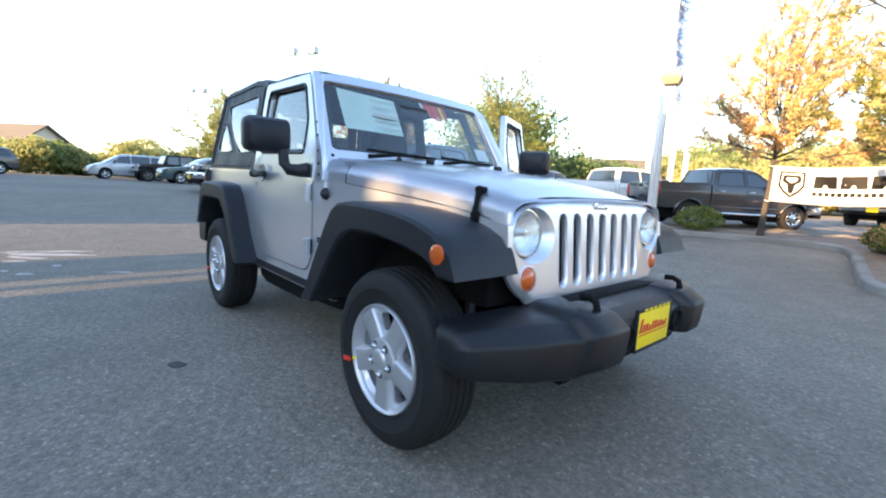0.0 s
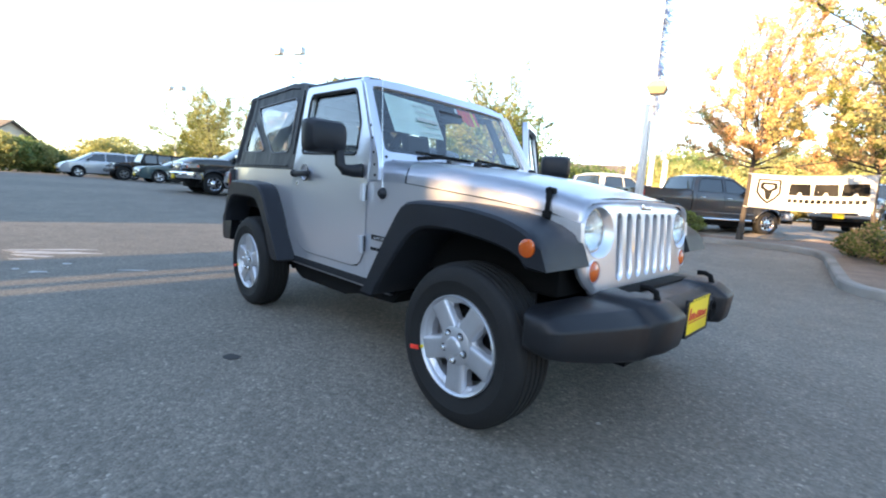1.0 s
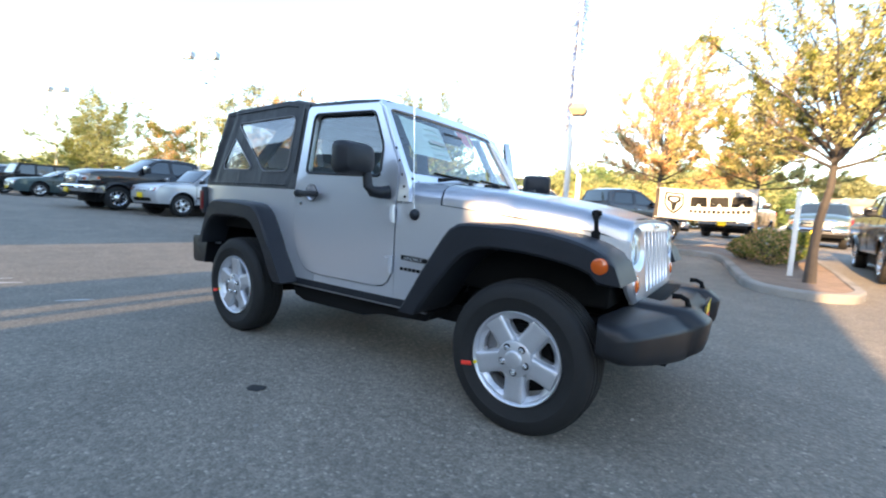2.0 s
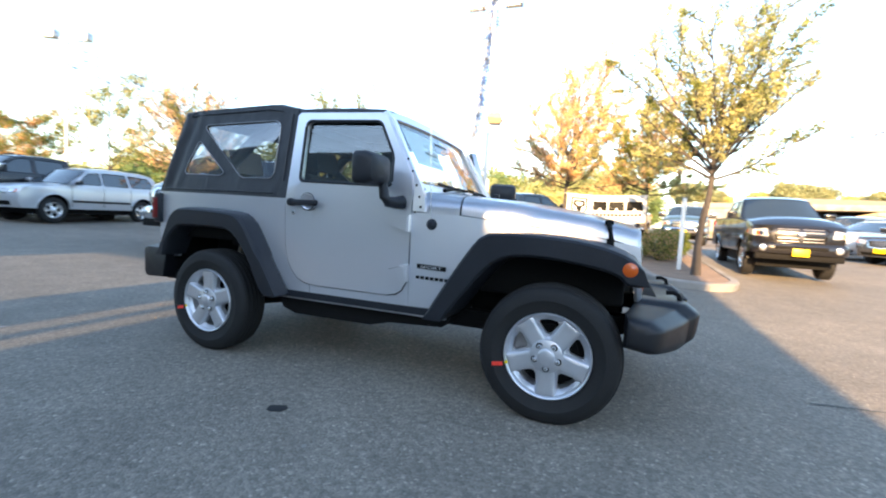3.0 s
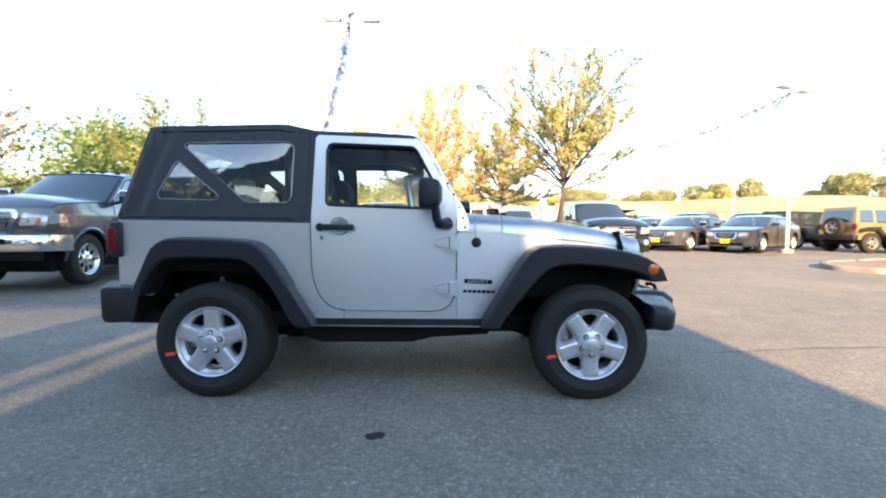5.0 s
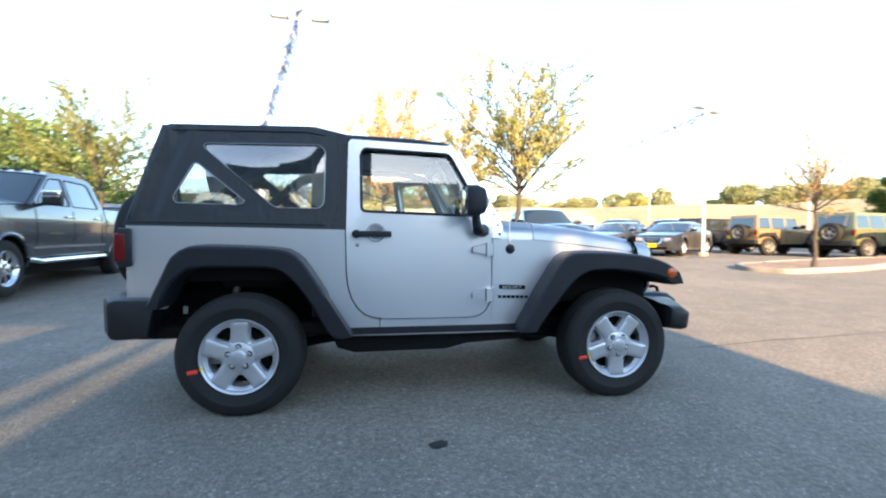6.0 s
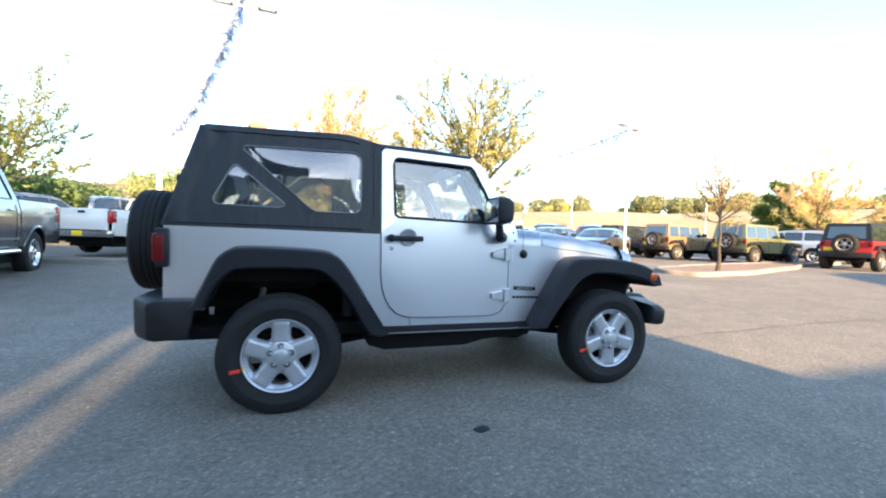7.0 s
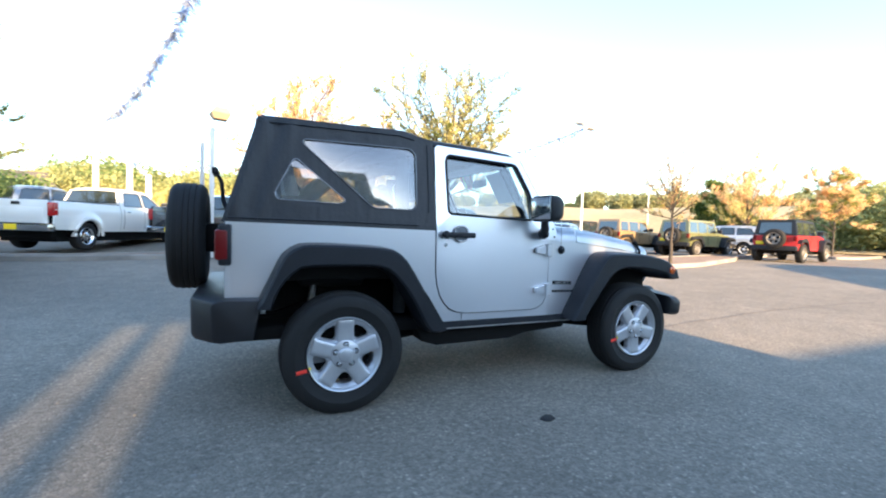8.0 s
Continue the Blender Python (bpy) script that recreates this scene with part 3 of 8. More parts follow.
        part("turn_signal", lathe([(0, 0.016), (0.02, 0.015), (0.038, 0.008), (0.045, 0.0), (0.046, -0.02)], Matrix.Translation((1.6425, sign * 0.535, 0.742)) @ pose(0, 0, 0, 0, 84, 0), 24), AMBER, J, "round amber turn signal")
        # hood latch
        latch = box(1.452, 1.492, sign * 0.652, sign * 0.674, 0.94, 0.985, 0.006)
        tube([(1.478, sign * 0.668, 0.955), (1.474, sign * 0.668, 1.0), (1.465, sign * 0.650, 1.04), (1.455, sign * 0.625, 1.075)], [0.014, 0.011, 0.012, 0.017], 8, bm=latch)
        box(1.436, 1.482, sign * 0.625 - 0.017, sign * 0.625 + 0.017, 1.055, 1.082, 0.009, bm=latch)
        part("hood_latch", latch, DARK, J, "black rubber hood latch")
        # tail lamp
        part("tail_lamp_housing", box(-1.912, -1.846, sign * 0.66, sign * 0.815, 0.895, 1.125, 0.012), PLASTIC, J)
        part("tail_lamp", box(-1.93, -1.862, sign * 0.675, sign * 0.819, 0.925, 1.095, 0.014, 3), RED_LENS, J, "red tail lamp")
        # soft top side with two windows
        side = [(-1.898, 1.143), (-1.715, 1.765), (-1.60, 1.772), (-0.84, 1.788), (-0.60, 1.742), (-0.606, 1.122), (-1.2, 1.122), (-1.70, 1.134)]
        main_win = [(-1.465, 1.645), (-1.445, 1.655), (-0.775, 1.668), (-0.735, 1.635), (-0.738, 1.29), (-0.765, 1.258), (-1.02, 1.258), (-1.055, 1.275), (-1.46, 1.625)]
        tri_win = [(-1.512, 1.54), (-1.625, 1.315), (-1.61, 1.28), (-1.245, 1.272), (-1.205, 1.292)]
        wins = [rounded(main_win, 0.03), rounded(tri_win, 0.03)]
        mesh_points = [(-1.9 + 0.022 * i, 1.15 + 0.03 * j) for i in range(60) for j in range(22)]

        def folded(u, v, s):
            """The cloth hangs in slack folds along its rear edge and puckers under the roof seam."""
            near = u + 1.898 - (v - 1.143) * 0.294
            slack = max(0.0, 1 - near / 0.30) * min(1.0, near / 0.03) * max(0.0, min(1.0, (v - 1.15) / 0.06))
            fold = 0.017 * slack * math.sin(near * 40 + 2.2 * noise.noise(Vector((u * 3, v * 4, 1.0))))
            pucker = 0.0025 * min(1.0, max(0.0, v - 1.5) / 0.2) * noise.noise(Vector((u * 14, v * 5, 4.0)))
            return (u, sign * (side_y(u, v) - 0.004 + fold + pucker - s * 0.012), v)

        top_side = part("soft_top_side", sheet(dense(side), wins, folded, mesh_points), FABRIC, J, "black fabric soft top side")
        for w in wins:
            u0, u1, v0, v1 = min(p[0] for p in w), max(p[0] for p in w), min(p[1] for p in w), max(p[1] for p in w)

            def taut(u, v, s):
                """Clear vinyl that bellies out a little between its seams."""
                belly = max(0.0, math.sin(math.pi * (u - u0) / (u1 - u0))) ** 0.7 * max(0.0, math.sin(math.pi * (v - v0) / (v1 - v0)))
                wave = noise.noise(Vector((u * 5, v * 4, 7.0))) * 0.0012
                return (u, sign * (side_y(u, v) - 0.009 + (0.042 * (v1 - v0) + wave) * belly - s * 0.003), v)

            pane = sheet(dense(w, 0.04), [], taut, grid_in(w, 0.03, 0.03))
            part("side_window", pane, VINYL, top_side, "clear vinyl window").visible_shadow = False
            part("window_piping", tube([on_side(sign, 0, 0.0)(u, v, 0) for u, v in w], 0.0035, 6, True), STEEL, top_side)
        for run in ([(-1.715, 1.735), (-1.3, 1.742), (-0.85, 1.752), (-0.63, 1.715)], [(-0.645, 1.71), (-0.65, 1.15)], [(-1.875, 1.16), (-1.70, 1.74)], [(-1.88, 1.165), (-1.2, 1.162), (-0.63, 1.155)]):
            part("seam", tube([on_side(sign, 0, 0.0)(u, v, 0) for u, v in dense(run, 0.1)[: max(2, round(sum(math.dist(a, b) for a, b in zip(run, run[1:])) / 0.1))]], 0.005, 6), FABRIC, top_side)
        # open wheel-well liner edge, shocks and coil springs
        x = 1.212
        coil = [(x + 0.02 + 0.062 * math.cos(k * 0.55), sign * 0.50 + 0.062 * math.sin(k * 0.55), 0.42 + k * 0.0052) for k in range(70)]
        part("coil_spring", tube(coil, 0.009, 6), PLASTIC, J)
        part("shock_absorber", tube([(x + 0.16, sign * 0.55, 0.36), (x + 0.12, sign * 0.52, 0.92)], 0.024, 10), STEEL, J)
        part("shock_absorber", tube([(-x - 0.20, sign * 0.5, 0.34), (-x - 0.12, sign * 0.45, 0.85)], 0.024, 10), STEEL, J)
        part("frame_rail", slab([(-1.85, 0.56), (-1.6, 0.56), (-1.3, 0.66), (-1.0, 0.60), (-0.75, 0.46), (0.85, 0.46), (1.1, 0.52), (1.8, 0.56), (1.8, 0.45), (1.1, 0.42), (0.85, 0.35), (-0.75, 0.35), (-1.0, 0.48), (-1.3, 0.54), (-1.6, 0.46), (-1.85, 0.46)], sign * 0.40, sign * 0.50, 0.01), DARK, J)
        part("control_arm", tube([(1.15, sign * 0.52, 0.33), (0.55, sign * 0.46, 0.40)], 0.03, 10), DARK, J)
        part("control_arm", tube([(-1.15, sign * 0.52, 0.31), (-0.62, sign * 0.60, 0.41)], 0.03, 10), DARK, J)
    for x in (1.212, -1.212):
        part("axle", tube([(x, -0.72, 0.355), (x, 0.72, 0.355)], 0.05, 14), DARK, J)
        part("differential", lathe([(0, 0.12), (0.07, 0.11), (0.12, 0.05), (0.125, -0.05), (0.06, -0.12), (0, -0.12)], pose(x, 0.18 if x > 0 else 0, 0.355, 0, 90, 0), 20), DARK, J)
    part("frame_label", box(-0.035, 0.012, -0.708, -0.70, 0.405, 0.452, 0.002), WHITE, J, "small white label under the sill")
    part("frame_label", box(-1.68, -1.65, -0.508, -0.502, 0.56, 0.61, 0.002), POLE, J, "white label on the frame rail")
    for x, z in ((-0.62, 0.41), (0.45, 0.40), (0.30, 0.40)):
        part("frame_bolt", lathe([(0, 0.012), (0.014, 0.01), (0.018, 0)], Matrix.Translation((x, -0.66, z)) @ pose(0, 0, 0, 90, 0, 0), 12), STEEL, J)
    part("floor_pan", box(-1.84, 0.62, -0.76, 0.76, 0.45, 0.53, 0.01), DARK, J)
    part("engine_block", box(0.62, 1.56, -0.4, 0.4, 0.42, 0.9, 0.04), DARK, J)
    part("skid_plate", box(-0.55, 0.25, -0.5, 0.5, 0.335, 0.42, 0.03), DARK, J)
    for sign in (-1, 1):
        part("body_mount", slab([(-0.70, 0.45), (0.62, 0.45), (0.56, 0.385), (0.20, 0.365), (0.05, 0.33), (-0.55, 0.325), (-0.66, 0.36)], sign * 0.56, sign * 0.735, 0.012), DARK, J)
    tail = bmesh.new()
    tube([(-0.6, -0.3, 0.38), (-1.0, -0.42, 0.47), (-1.5, -0.45, 0.47), (-1.82, -0.52, 0.44)], 0.032, 12, bm=tail)
    part("exhaust", tail, STEEL, J)
    part("muffler", lathe([(0, -0.28), (0.09, -0.27), (0.1, -0.2), (0.1, 0.2), (0.09, 0.27), (0, 0.28)], pose(-1.62, 0.1, 0.47, 90, 0, 0), 20), DARK, J)
    # tailgate and rear
    part("tailgate", sheet(dense([(-0.78, 0.64), (0.78, 0.64), (0.78, 1.14), (-0.78, 1.14)], 0.3), [], lambda u, v, s: (-1.878 + s * 0.03, u, v)), SILVER, J)
    for sign in (-1, 1):
        corner = prism([(-1.844, 0.779), (-1.858, 0.777), (-1.872, 0.768), (-1.881, 0.752), (-1.882, 0.70), (-1.85, 0.70)], lambda u, v, s: (u, sign * v, (0.64, 1.14)[s]))
        part("rear_corner", corner, SILVER, J, angle=60)
    hood_and_cowl(J)
    grille(J)
    front_bumper(J)
    rear_end(J)
    screen(J)
    roof(J)
    doors(J)
    cabin(J)
    return J


def even(points, n):
    """n points at even steps along an open chain."""
    total = [0.0]
    for a, b in zip(points, points[1:]):
        total.append(total[-1] + math.dist(a, b))
    out, i = [], 0
    for k in range(n):
        d = total[-1] * k / (n - 1)
        while i < len(points) - 2 and total[i + 1] < d:
            i += 1
        f = (d - total[i]) / (total[i + 1] - total[i])
        out.append((points[i][0] + (points[i + 1][0] - points[i][0]) * f, points[i][1] + (points[i + 1][1] - points[i][1]) * f))
    return out


def flare(outline, sign, inner, outer):
    """A wheel flare: a thick arched band whose outer face slopes and whose rim is rounded."""
    half = len(outline) // 2
    outline = even(smoothed(outline[:half], 120), 26) + even(smoothed(outline[half:], 120), 26)
    n, half = 52, 26
    bm = bmesh.new()
    rings = []
    for s, y, grow in ((0, inner, 0.012), (1, outer - 0.05, 0.006), (2, outer - 0.012, 0.0), (3, outer, -0.012)):
        ring = []
        for i, (u, v) in enumerate(outline):
            a, b = Vector(outline[i - 1]), Vector(outline[(i + 1) % n])
            way = (b - a).normalized()
            nor = Vector((-way.y, way.x))
            if grow and i not in (0, half - 1, half, n - 1):
                u, v = u + nor.x * grow, v + nor.y * grow
            ring.append(bm.verts.new((u, sign * y, v)))
        rings.append(ring)
    for a, b in zip(rings, rings[1:]):
        for i in range(n):
            j = (i + 1) % n
            bm.faces.new((a[i], a[j], b[j], b[i]))
    for ring in (rings[0], rings[-1]):
        for i in range(half - 1):
            bm.faces.new((ring[i], ring[i + 1], ring[n - 2 - i], ring[n - 1 - i]))
    return bm


HOOD = [(0.365, 0.770, 1.074, 1.205, 0.012), (0.645, 0.765, 1.068, 1.186, 0.018), (0.655, 0.764, 1.075, 1.186, 0.018), (0.94, 0.728, 1.047, 1.158, 0.022), (1.20, 0.692, 1.021, 1.122, 0.024), (1.38, 0.668, 0.998, 1.092, 0.022), (1.50, 0.65, 0.980, 1.066, 0.018), (1.575, 0.639, 0.958, 1.048, 0.013), (1.602, 0.636, 0.956, 1.045, 0.011), (1.616, 0.632, 0.954, 1.040, 0.010), (1.622, 0.626, 0.953, 1.032, 0.010)]


def hood_section(x, hw, zs, zt, crown):
    """Half rings from seam to seam: flank, shoulder, crowned top."""
    zs -= 0.006
    pts = [(hw, zs), (hw - 0.004, zs + 0.35 * (zt - zs)), (hw - 0.022, zs + 0.70 * (zt - zs)), (hw - 0.060, zs + 0.92 * (zt - zs)), (hw - 0.12, zt), (hw - 0.30, zt + crown * 0.6), (0.18, zt + crown), (0, zt + crown * 1.1)]
    loop = [(x, -y, z) for y, z in pts] + [(x, y, z) for y, z in pts[-2::-1]]
    return loop


def hood_and_cowl(J):
    for name, rows in (("cowl", HOOD[:2]), ("hood", HOOD[2:])):
        bm = bmesh.new()
        rings = [[bm.verts.new(p) for p in hood_section(*r)] for r in rows]
        for a, b in zip(rings, rings[1:]):
            for i in range(len(a) - 1):
                bm.faces.new((a[i], a[i + 1], b[i + 1], b[i]))
        bmesh.ops.solidify(bm, geom=bm.faces[:], thickness=0.014)
        part(name, bm, SILVER, J, angle=50)
    part("hood_seam", box(0.40, 1.575, -0.60, 0.60, 0.93, 1.025, 0.01), DARK, J)
    part("cowl_vent", slab([(0.40, 1.195), (0.56, 1.203), (0.56, 1.209), (0.40, 1.209)], -0.42, 0.42, 0.003), PLASTIC, J)
    for y in (-0.28, 0.28):
        part("washer_nozzle", box(0.70, 0.745, y - 0.015, y + 0.015, 1.19, 1.222, 0.006), PLASTIC, J)
    for y in (-0.42, 0.42):
        part("hood_bumper", lathe([(0, 0.03), (0.014, 0.026), (0.018, 0)], pose(0.62, y, 1.195), 12), PLASTIC, J)


def grille_face(y, z):
    """The grille leans back towards its top and sweeps back at the sides."""
    return 1.645 - 0.10 * (z - 0.80) - 0.05 * max(0, abs(y) - 0.40)


def ring_skin(rings):
    """Faces between closed rings of equal count, open at both ends."""
    bm = bmesh.new()
    rows = [[bm.verts.new(q) for q in ring] for ring in rings]
    n = len(rows[0])
    for a, b in zip(rows, rows[1:]):
        for i in range(n):
            k = (i + 1) % n
            bm.faces.new((a[i], a[k], b[k], b[i]))
    return bm


def grille(J):
    half = [(0.0, 1.048), (0.25, 1.047), (0.42, 1.041), (0.53, 1.022), (0.60, 0.985), (0.638, 0.93), (0.644, 0.87), (0.638, 0.78), (0.602, 0.71), (0.54, 0.658), (0.46, 0.630), (0.0, 0.618)]
    run = smoothed(half, 40)
    run = [(q[0], q[1]) for q in run]
    outline = run + [(-y, z) for y, z in run[-2:0:-1]]
    slot = lambda y, k=1.0, e=0.0: [(y + u * k, 0.838 + (v - math.copysign(e, v))) for u, v in ((-0.031, -0.122), (-0.026, -0.139), (-0.015, -0.150), (0, -0.154), (0.015, -0.150), (0.026, -0.139), (0.031, -0.122), (0.031, 0.122), (0.026, 0.139), (0.015, 0.150), (0, 0.154), (-0.015, 0.150), (-0.026, 0.139), (-0.031, 0.122))]
    places = [(k - 3) * 0.104 for k in range(7)]
    scoop = lambda s, k=1.0: [(s * 0.495 + 0.122 * k * math.cos(a), 0.905 + 0.107 * k * math.sin(a)) for a in [2 * math.pi * q / 36 for q in range(36)]]
    holes = [slot(y) for y in places] + [scoop(s) for s in (-1, 1)] + [circle(s * 0.535, 0.742, 0.049, 20) for s in (-1, 1)]

    edge = np.array([(q[0], q[1]) for q in smoothed(half, 260)])

    def lay(u, v, s):
        d = float(np.hypot(edge[:, 0] - abs(u), edge[:, 1] - v).min())
        return (grille_face(u, v) - 0.022 * max(0, 1 - d / 0.028) ** 2 - s * 0.016, u, v)

    inner = [(y * k, 0.825 + (z - 0.825) * k) for k in (0.985, 0.965, 0.945) for y, z in outline]
    inner += [(0.023 * a + 0.007, 0.60 + 0.023 * b) for a in range(-28, 28) for b in range(20)]
    part("grille", sheet(outline, holes, lay, inner), SILVER, J, "seven-slot silver grille")
    for y in places:
        rings = [[(grille_face(a, b) + d, a, b) for a, b in slot(y, k, e)] for k, e, d in ((1.05, -0.002, -0.002), (1.02, -0.001, 0.002), (0.98, 0.001, 0.002), (0.92, 0.005, -0.004), (0.88, 0.010, -0.014), (0.87, 0.012, -0.024))]
        part("slot_bezel", ring_skin(rings), SILVER, J, angle=60)
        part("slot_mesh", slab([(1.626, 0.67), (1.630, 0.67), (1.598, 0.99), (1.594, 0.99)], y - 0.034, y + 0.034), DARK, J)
    for s in (-1, 1):
        cup = lambda r, d: [(grille_face(s * 0.518, 0.915) + d, s * 0.518 + r * math.cos(a), 0.915 + r * math.sin(a)) for a in [2 * math.pi * q / 36 for q in range(36)]]
        rim = [[(grille_face(a, b) + d, a, b) for a, b in scoop(s, k)] for k, d in ((1.03, -0.002), (1.01, 0.002), (0.98, 0.0))]
        part("headlight_bezel", ring_skin(rim + [cup(0.096, -0.026), cup(0.0925, -0.032), cup(0.0925, -0.06)]), SILVER, J, angle=50)
        part("signal_rim", lathe([(0.053, -0.003), (0.051, 0.002), (0.048, 0.003), (0.046, -0.004)], Matrix.Translation((1.6445, s * 0.535, 0.742)) @ pose(0, 0, 0, 0, 84, 0), 24), SILVER, J)
    brow = [(y, z) for y, z in run if z > 0.945]
    brow = [(-y, z) for y, z in brow[::-1]] + brow[1:]
    part("hood_gap", tube([(grille_face(y, z) - 0.017, y * 1.004, z + 0.004) for y, z in brow], 0.0065, 6), DARK, J)
    part("radiator", box(1.53, 1.56, -0.42, 0.42, 0.63, 1.02), DARK, J)
    badge = bmesh.new()
    for k, (w, h) in enumerate(((0.024, 0.05), (0.022, 0.03), (0.022, 0.03), (0.024, 0.034))):
        box(1.622, 1.6305, -0.075 + k * 0.031, -0.075 + k * 0.031 + w, 1.006, 1.006 + h * 0.6, 0.003, bm=badge)
    part("badge", badge, CHROME, J, "small bright badge")


def front_bumper(J):
    # (y, front x, back x, bottom z, top z)
    rows = [(0.938, 1.66, 1.60, 0.505, 0.575), (0.934, 1.690, 1.59, 0.484, 0.597), (0.925, 1.712, 1.585, 0.470, 0.608), (0.908, 1.733, 1.58, 0.456, 0.618), (0.88, 1.752, 1.575, 0.448, 0.624), (0.84, 1.772, 1.57, 0.442, 0.627), (0.78, 1.80, 1.58, 0.434, 0.630), (0.68, 1.845, 1.60, 0.424, 0.634), (0.59, 1.878, 1.61, 0.418, 0.638), (0.535, 1.893, 1.62, 0.415, 0.641),
            (0.522, 1.899, 1.62, 0.415, 0.645), (0.512, 1.917, 1.63, 0.432, 0.656), (0.498, 1.932, 1.63, 0.440, 0.664), (0.475, 1.945, 1.63, 0.443, 0.667), (0.44, 1.954, 1.64, 0.445, 0.668), (0.325, 1.958, 1.65, 0.447, 0.664), (0.308, 1.952, 1.65, 0.449, 0.662), (0.297, 1.936, 1.65, 0.452, 0.659), (0.288, 1.905, 1.65, 0.445, 0.655), (0.1, 1.908, 1.66, 0.45, 0.655)]
    rows = rows + [(-r[0], *r[1:]) for r in rows[::-1]]

    def ring(y, xf, xb, z0, z1):
        z1 -= 0.022 if abs(y) < 0.56 else 0.014
        k, j = min(1, (xf - xb) / 0.2), min(1, (z1 - z0) / 0.2)
        top = [(xb, y, z1 + 0.014)] + [(xf - k * d, y, z1 + j * e) for d, e in ((0.13, 0.010), (0.072, 0.003), (0.064, 0.0), (0.012, -0.038), (0.003, -0.046), (0.0, -0.058))]
        return top + [(xf - k * d, y, z0 + j * e) for d, e in ((0.008, 0.06), (0.016, 0.024), (0.028, 0.010), (0.075, 0.0))] + [(xb, y, z0 + j * 0.02)]

    part("front_bumper", loft([ring(*r) for r in rows]), BUMPER, J, "charcoal grained plastic front bumper", angle=50)
    for y in (-0.232, 0.232):
        part("fog_lamp_pocket", lathe([(0, -0.015), (0.036, -0.015), (0.042, 0.004), (0.047, 0.010), (0.052, 0.004), (0.052, -0.03)], pose(1.908, y, 0.530, 0, 90, 0), 24), DARK, J)
    for y in (-0.385, 0.385):
        hook = tube([(1.852, y, 0.615), (1.856, y, 0.652), (1.848, y, 0.680), (1.82, y, 0.693), (1.785, y, 0.690)], [0.020, 0.014, 0.0125, 0.0125, 0.014], 10)
        box(1.80, 1.88, y - 0.03, y + 0.03, 0.630, 0.644, 0.004, bm=hook)
        part("tow_hook", hook, DARK, J, "black tow hook")
    plate = part("plate_bracket", box(1.904, 1.914, -0.18, 0.135, 0.458, 0.635, 0.004), PLASTIC, J)
    part("dealer_plate", box(1.913, 1.918, -0.172, 0.127, 0.466, 0.627, 0.004), YELLOW, plate, "yellow dealer plate with a red script")
    script = bmesh.new()
    rnd = random.Random(5)
    y = -0.155
    for k in range(10):
        w, h = rnd.uniform(0.013, 0.021), rnd.uniform(0.022, 0.036) if k else 0.058
        bar = box(1.9178, 1.9198, y, y + w, 0.535, 0.535 + h, 0.003)
        bar.transform(Matrix.Translation((0, y, 0.54)) @ Matrix(((1, 0, 0, 0), (0, 1, 0.25, 0), (0, 0, 1, 0), (0, 0, 0, 1))) @ Matrix.Translation((0, -y, -0.54)))
        joined(script, bar)
        y += w + 0.0085
    box(1.9178, 1.9198, -0.15, 0.11, 0.523, 0.528, 0.001, bm=script)
    part("lettering", script, RED_INK, plate)
    for z0, z1 in ((0.458, 0.472), (0.621, 0.636)):
        part("plate_frame_bar", box(1.9165, 1.921, -0.18, 0.135, z0, z1, 0.003), PLASTIC, plate)
    for y0, y1 in ((-0.182, -0.172), (0.127, 0.137)):
        part("plate_frame_bar", box(1.9165, 1.921, y0, y1, 0.458, 0.636, 0.003), PLASTIC, plate)
    for k in range(6):
        part("frame_print", box(1.9205, 1.922, -0.13 + k * 0.042, -0.13 + k * 0.042 + 0.028, 0.6245, 0.633), YELLOW, plate)
    air_dam = slab([(1.62, 0.44), (1.82, 0.42), (1.80, 0.37), (1.64, 0.37)], -0.50, 0.50, 0.02)
    part("air_dam", air_dam, DARK, J)
    part("bumper_grid", box(1.65, 1.74, -0.42, 0.42, 0.640, 0.656, 0.004), DARK, J)


